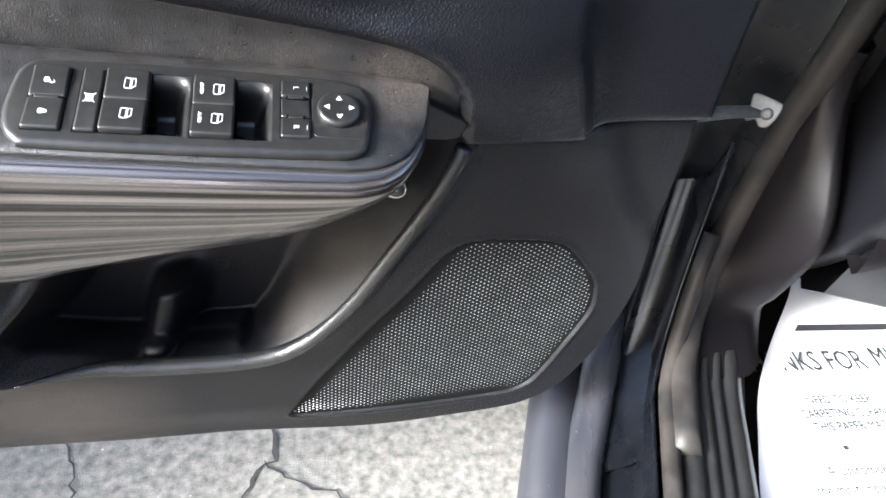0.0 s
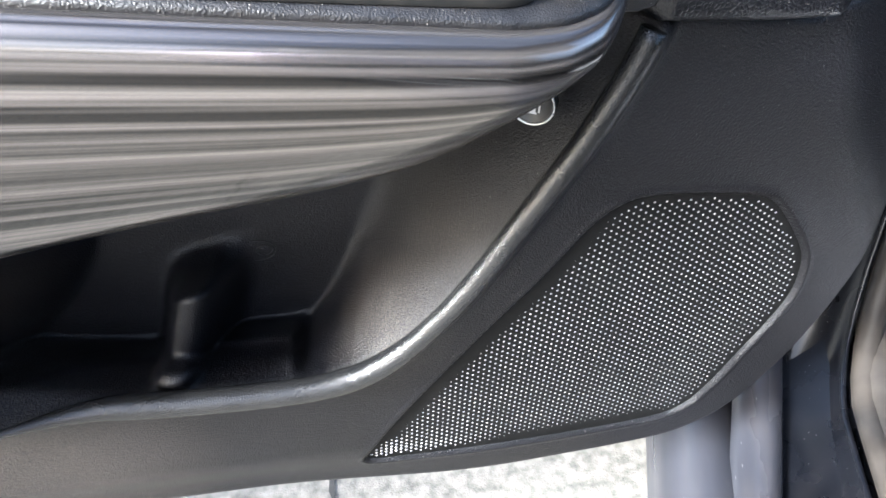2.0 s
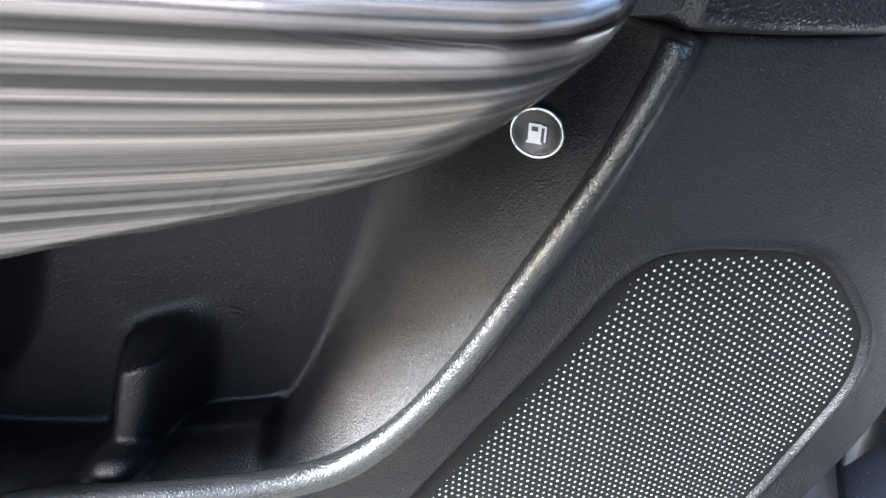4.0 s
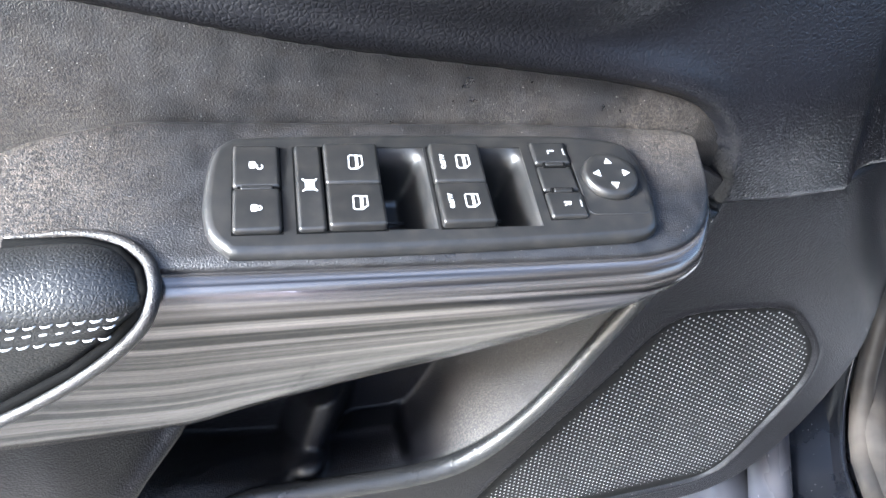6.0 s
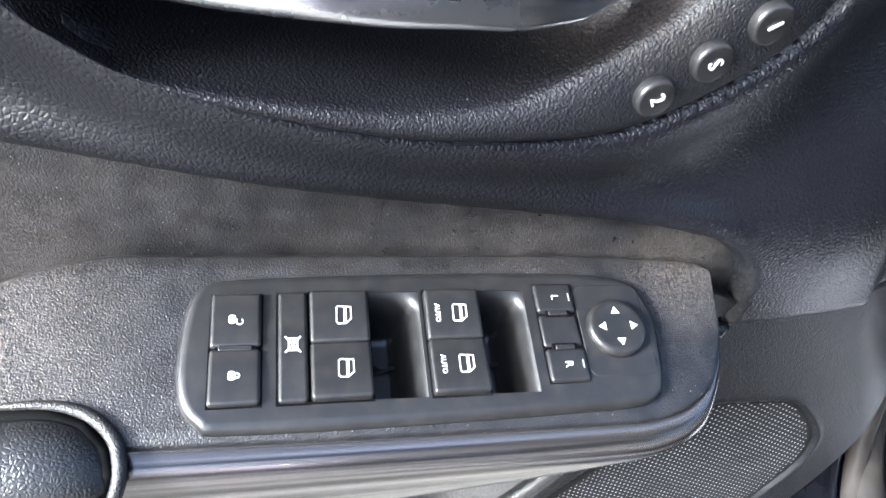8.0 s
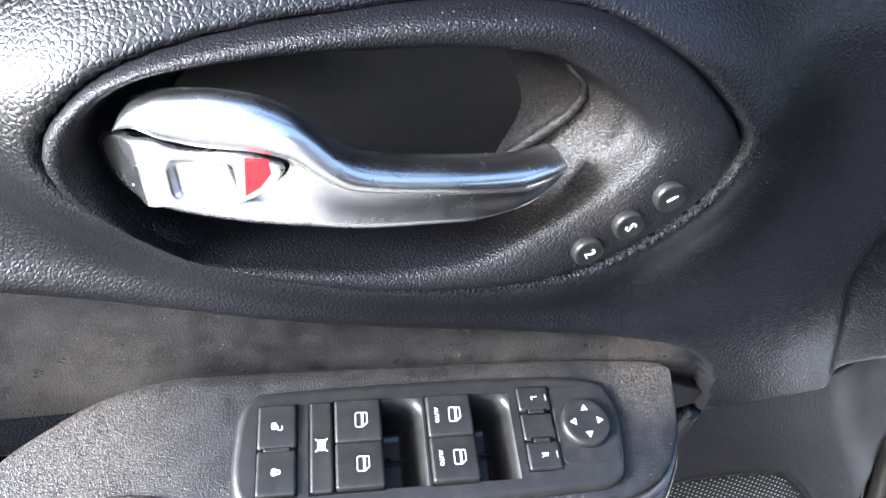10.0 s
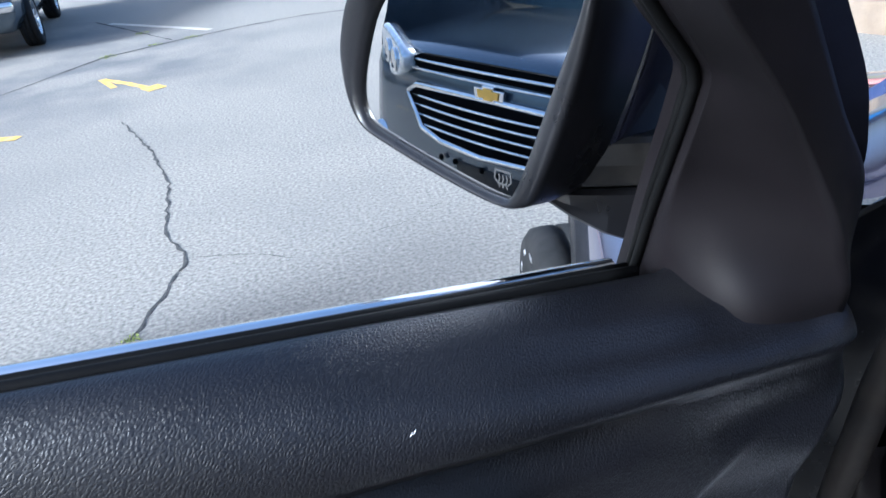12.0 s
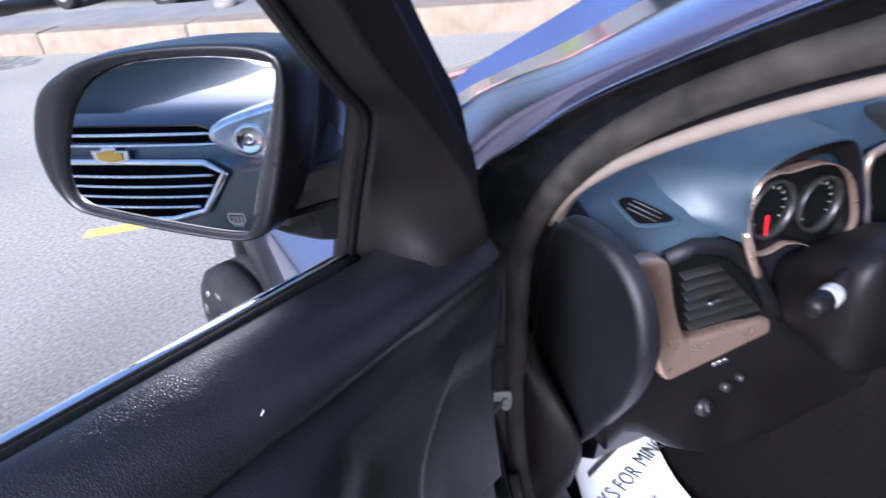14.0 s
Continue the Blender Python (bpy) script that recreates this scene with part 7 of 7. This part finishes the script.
plain_car("parked_car", "bright blue parked car with white wheels", M["blue_paint"], pose(4.75, 10.9, 0, 0, 0, 101), 3.9, 1.7, 1.5)
plain_car("parked_car", "white parked car beyond the kerb", M["white_paint"], pose(3.1, 14.6, 0, 0, 0, 110), 4.4, 1.8, 1.5)
plain_car("parked_car", "dark parked car with a chrome bumper", M["suv_paint"], pose(-4.35, 11.3, 0, 0, 0, -80), 4.5, 1.85, 1.7)
plain_car("parked_car", "faded red parked car in the distance", M["red_paint"], pose(13.0, 14.5, 0, 0, 0, -40), 4.4, 1.8, 1.5)


# ---- dark SUV that faces the car and shows in the mirror: x along its width, y out of its nose ----
SUV = Matrix(((0.466, 0.885, 0, -1.70), (-0.885, 0.466, 0, 1.21), (0, 0, 1, 0), (0, 0, 0, 1)))
suv = thing("parked_suv", "dark blue-grey parked SUV with a chrome barred grille", "car", at=SUV)


def nose(x):
    """How far the front stands back at x from the centre line."""
    return -0.1 * (abs(x) / 0.9) ** 2.2 - 0.16 * max(0, (abs(x) - 0.7) / 0.22) ** 2


xs = np.linspace(-0.92, 0.92, 41)
rows = []
for z, dy in ((0.22, -0.1), (0.3, -0.03), (0.42, -0.01), (0.52, 0.0), (0.6, 0.005), (0.7, 0.005), (0.8, 0.0), (0.88, -0.005), (0.94, -0.025), (0.985, -0.06), (1.01, -0.12), (1.035, -0.26), (1.056, -0.44), (1.07, -0.62), (1.075, -0.75)):
    rows.append([(x, nose(x) + dy, z - (0.05 * (abs(x) / 0.92) ** 3 if z > 0.95 else 0)) for x in xs])
part("front", grid("front", rows, flip=True), M["suv_paint"], suv, "dark painted bonnet and bumper")
for s in (-1, 1):
    r = [[(s * w, y, z) for y in np.linspace(-0.2, -4.5, 20)] for w, z in ((0.86, 0.25), (0.92, 0.45), (0.925, 0.75), (0.9, 0.98), (0.86, 1.06), (0.72, 1.5), (0.6, 1.66))]
    part("side", grid("side", r, flip=(s < 0)), M["suv_paint"], suv)
part("roof", grid("roof", [[(x, y, 1.66 + 0.04 * (1 - (x / 0.62) ** 2)) for x in np.linspace(-0.62, 0.62, 9)] for y in (-1.85, -2.6, -3.6, -4.5)], flip=True), M["suv_paint"], suv)
part("windscreen", grid("windscreen", [[(x * (0.82 - 0.2 * k), -0.71 - 1.14 * k - 0.12 * abs(x) ** 2, 1.068 + 0.6 * k) for x in np.linspace(-1, 1, 13)] for k in np.linspace(0, 1, 6)], flip=True), M["suv_glass"], suv, "dark sloping windscreen")
hexo = np.array([(-0.43, 0.82), (-0.37, 0.853), (0.37, 0.853), (0.43, 0.82), (0.34, 0.7), (0.22, 0.672), (0.0, 0.66), (-0.22, 0.672), (-0.34, 0.7)])


def upright(x, y, z):
    """Lays a plate built in xy upright, its face out of the nose."""
    return Matrix(((-1, 0, 0, x), (0, 0, 1, y), (0, 1, 0, z), (0, 0, 0, 1)))


part("grille_opening", extruded("grille_opening", hexo, 0.02), M["black_gap"], suv).matrix_basis = upright(0, -0.012, 0)
outer = [(x, nose(x) + 0.018, z) for x, z in np.vstack([hexo, hexo[:1]])]
part("grille_frame", tube("grille_frame", outer, 0.0125, 8), M["chrome"], suv, "chrome grille frame")
for z, w in ((0.815, 0.4), (0.782, 0.385), (0.748, 0.36), (0.714, 0.32)):
    part("grille_bar", tube("grille_bar", [(x, nose(x) + 0.018, z - 0.006 * (1 - (x / w) ** 2)) for x in np.linspace(-w, w, 15)], 0.007, 8, 0.8), M["chrome"], suv, "chrome grille bar")
part("upper_opening", extruded("upper_opening", np.array([(-0.42, 0.945), (-0.36, 0.962), (0.36, 0.962), (0.42, 0.945), (0.38, 0.912), (-0.38, 0.912)]), 0.02), M["black_gap"], suv).matrix_basis = upright(0, -0.03, 0)
for z in (0.938, 0.905):
    part("grille_bar", tube("grille_bar", [(x, nose(x) + 0.0, z + 0.02 * max(0, abs(x) - 0.36)) for x in np.linspace(-0.5, 0.5, 21)], 0.0075, 8, 0.8), M["chrome"], suv, "chrome grille bar")
emb = np.array([(-0.085, 0.02), (-0.03, 0.02), (-0.03, 0.03), (0.035, 0.03), (0.035, 0.02), (0.085, 0.02), (0.075, -0.02), (0.03, -0.02), (0.03, -0.03), (-0.035, -0.03), (-0.035, -0.02), (-0.08, -0.02)])
part("emblem", extruded("emblem", emb * 0.86, 0.012, 0.003), M["chrome"], suv, "plain chrome and gold emblem").matrix_basis = upright(0.03, 0.005, 0.876)
part("emblem_face", extruded("emblem_face", emb * 0.6, 0.003), M["gold"], suv, "gold emblem face").matrix_basis = upright(0.03, 0.018, 0.876)
lampo = closed_curve([(-0.16, 0.0), (-0.14, 0.04), (-0.02, 0.07), (0.14, 0.09), (0.17, 0.05), (0.13, -0.03), (0.04, -0.065), (-0.08, -0.05)], 40)
for s in (-1, 1):
    o = lampo * np.array([-s * 1.1, 1.2])
    hl = part("headlamp", extruded("headlamp", o, 0.05, 0.02, smooth=True), M["lamp_glass"], suv, "clear headlamp with twin reflectors")
    hl.matrix_basis = Matrix.Translation((s * 0.57, nose(0.57) - 0.045, 0.925)) @ pose(0, 0, 0, 0, 0, -s * 22) @ upright(0, 0, 0)
    for dx, dz in ((-0.06, -0.005), (0.05, 0.015)):
        pr = part("reflector", lathe("reflector", [(0.03, 0), (0.044, 0.004), (0.046, 0.012), (0.036, 0.014), (0.03, 0.008), (0, 0.016)], 24), M["chrome"], hl)
        pr.matrix_basis = pose(-s * dx, dz, 0.046)
    part("fog_lamp", lathe("fog_lamp", [(0, 0), (0.06, 0), (0.055, 0.02), (0, 0.03)], 24), M["lamp_glass"], suv, "round fog lamp").matrix_basis = pose(s * 0.7, nose(0.7) - 0.005, 0.6, -90, 0, 0)
    wheel(suv, pose(s * 0.8, -0.95, 0.36, 0, 90 * s, 0))
    wheel(suv, pose(s * 0.8, -3.7, 0.36, 0, 90 * s, 0))
    mb = part("door_mirror", block("door_mirror", 0.2, 0.12, 0.16, 0.04, 3), M["suv_paint"], suv)
    mb.matrix_basis = pose(s * 1.02, -1.5, 1.14)
part("lower_grille", extruded("lower_grille", np.array([(-0.5, 0.42), (0.5, 0.42), (0.58, 0.52), (-0.58, 0.52)]), 0.02), M["black_gap"], suv).matrix_basis = upright(0, -0.02, 0)
part("plate_area", block("plate_area", 0.32, 0.02, 0.1, 0.004), M["plastic"], suv).matrix_basis = Matrix.Translation((0.02, 0.0, 0.57))
for dx in (-0.22, -0.14, 0.0, 0.08):
    part("plug", lathe("plug", [(0, 0), (0.012, 0), (0.01, 0.006), (0, 0.007)], 14), M["black_gap"], suv).matrix_basis = pose(dx, 0.012, 0.615, -90, 0, 0)
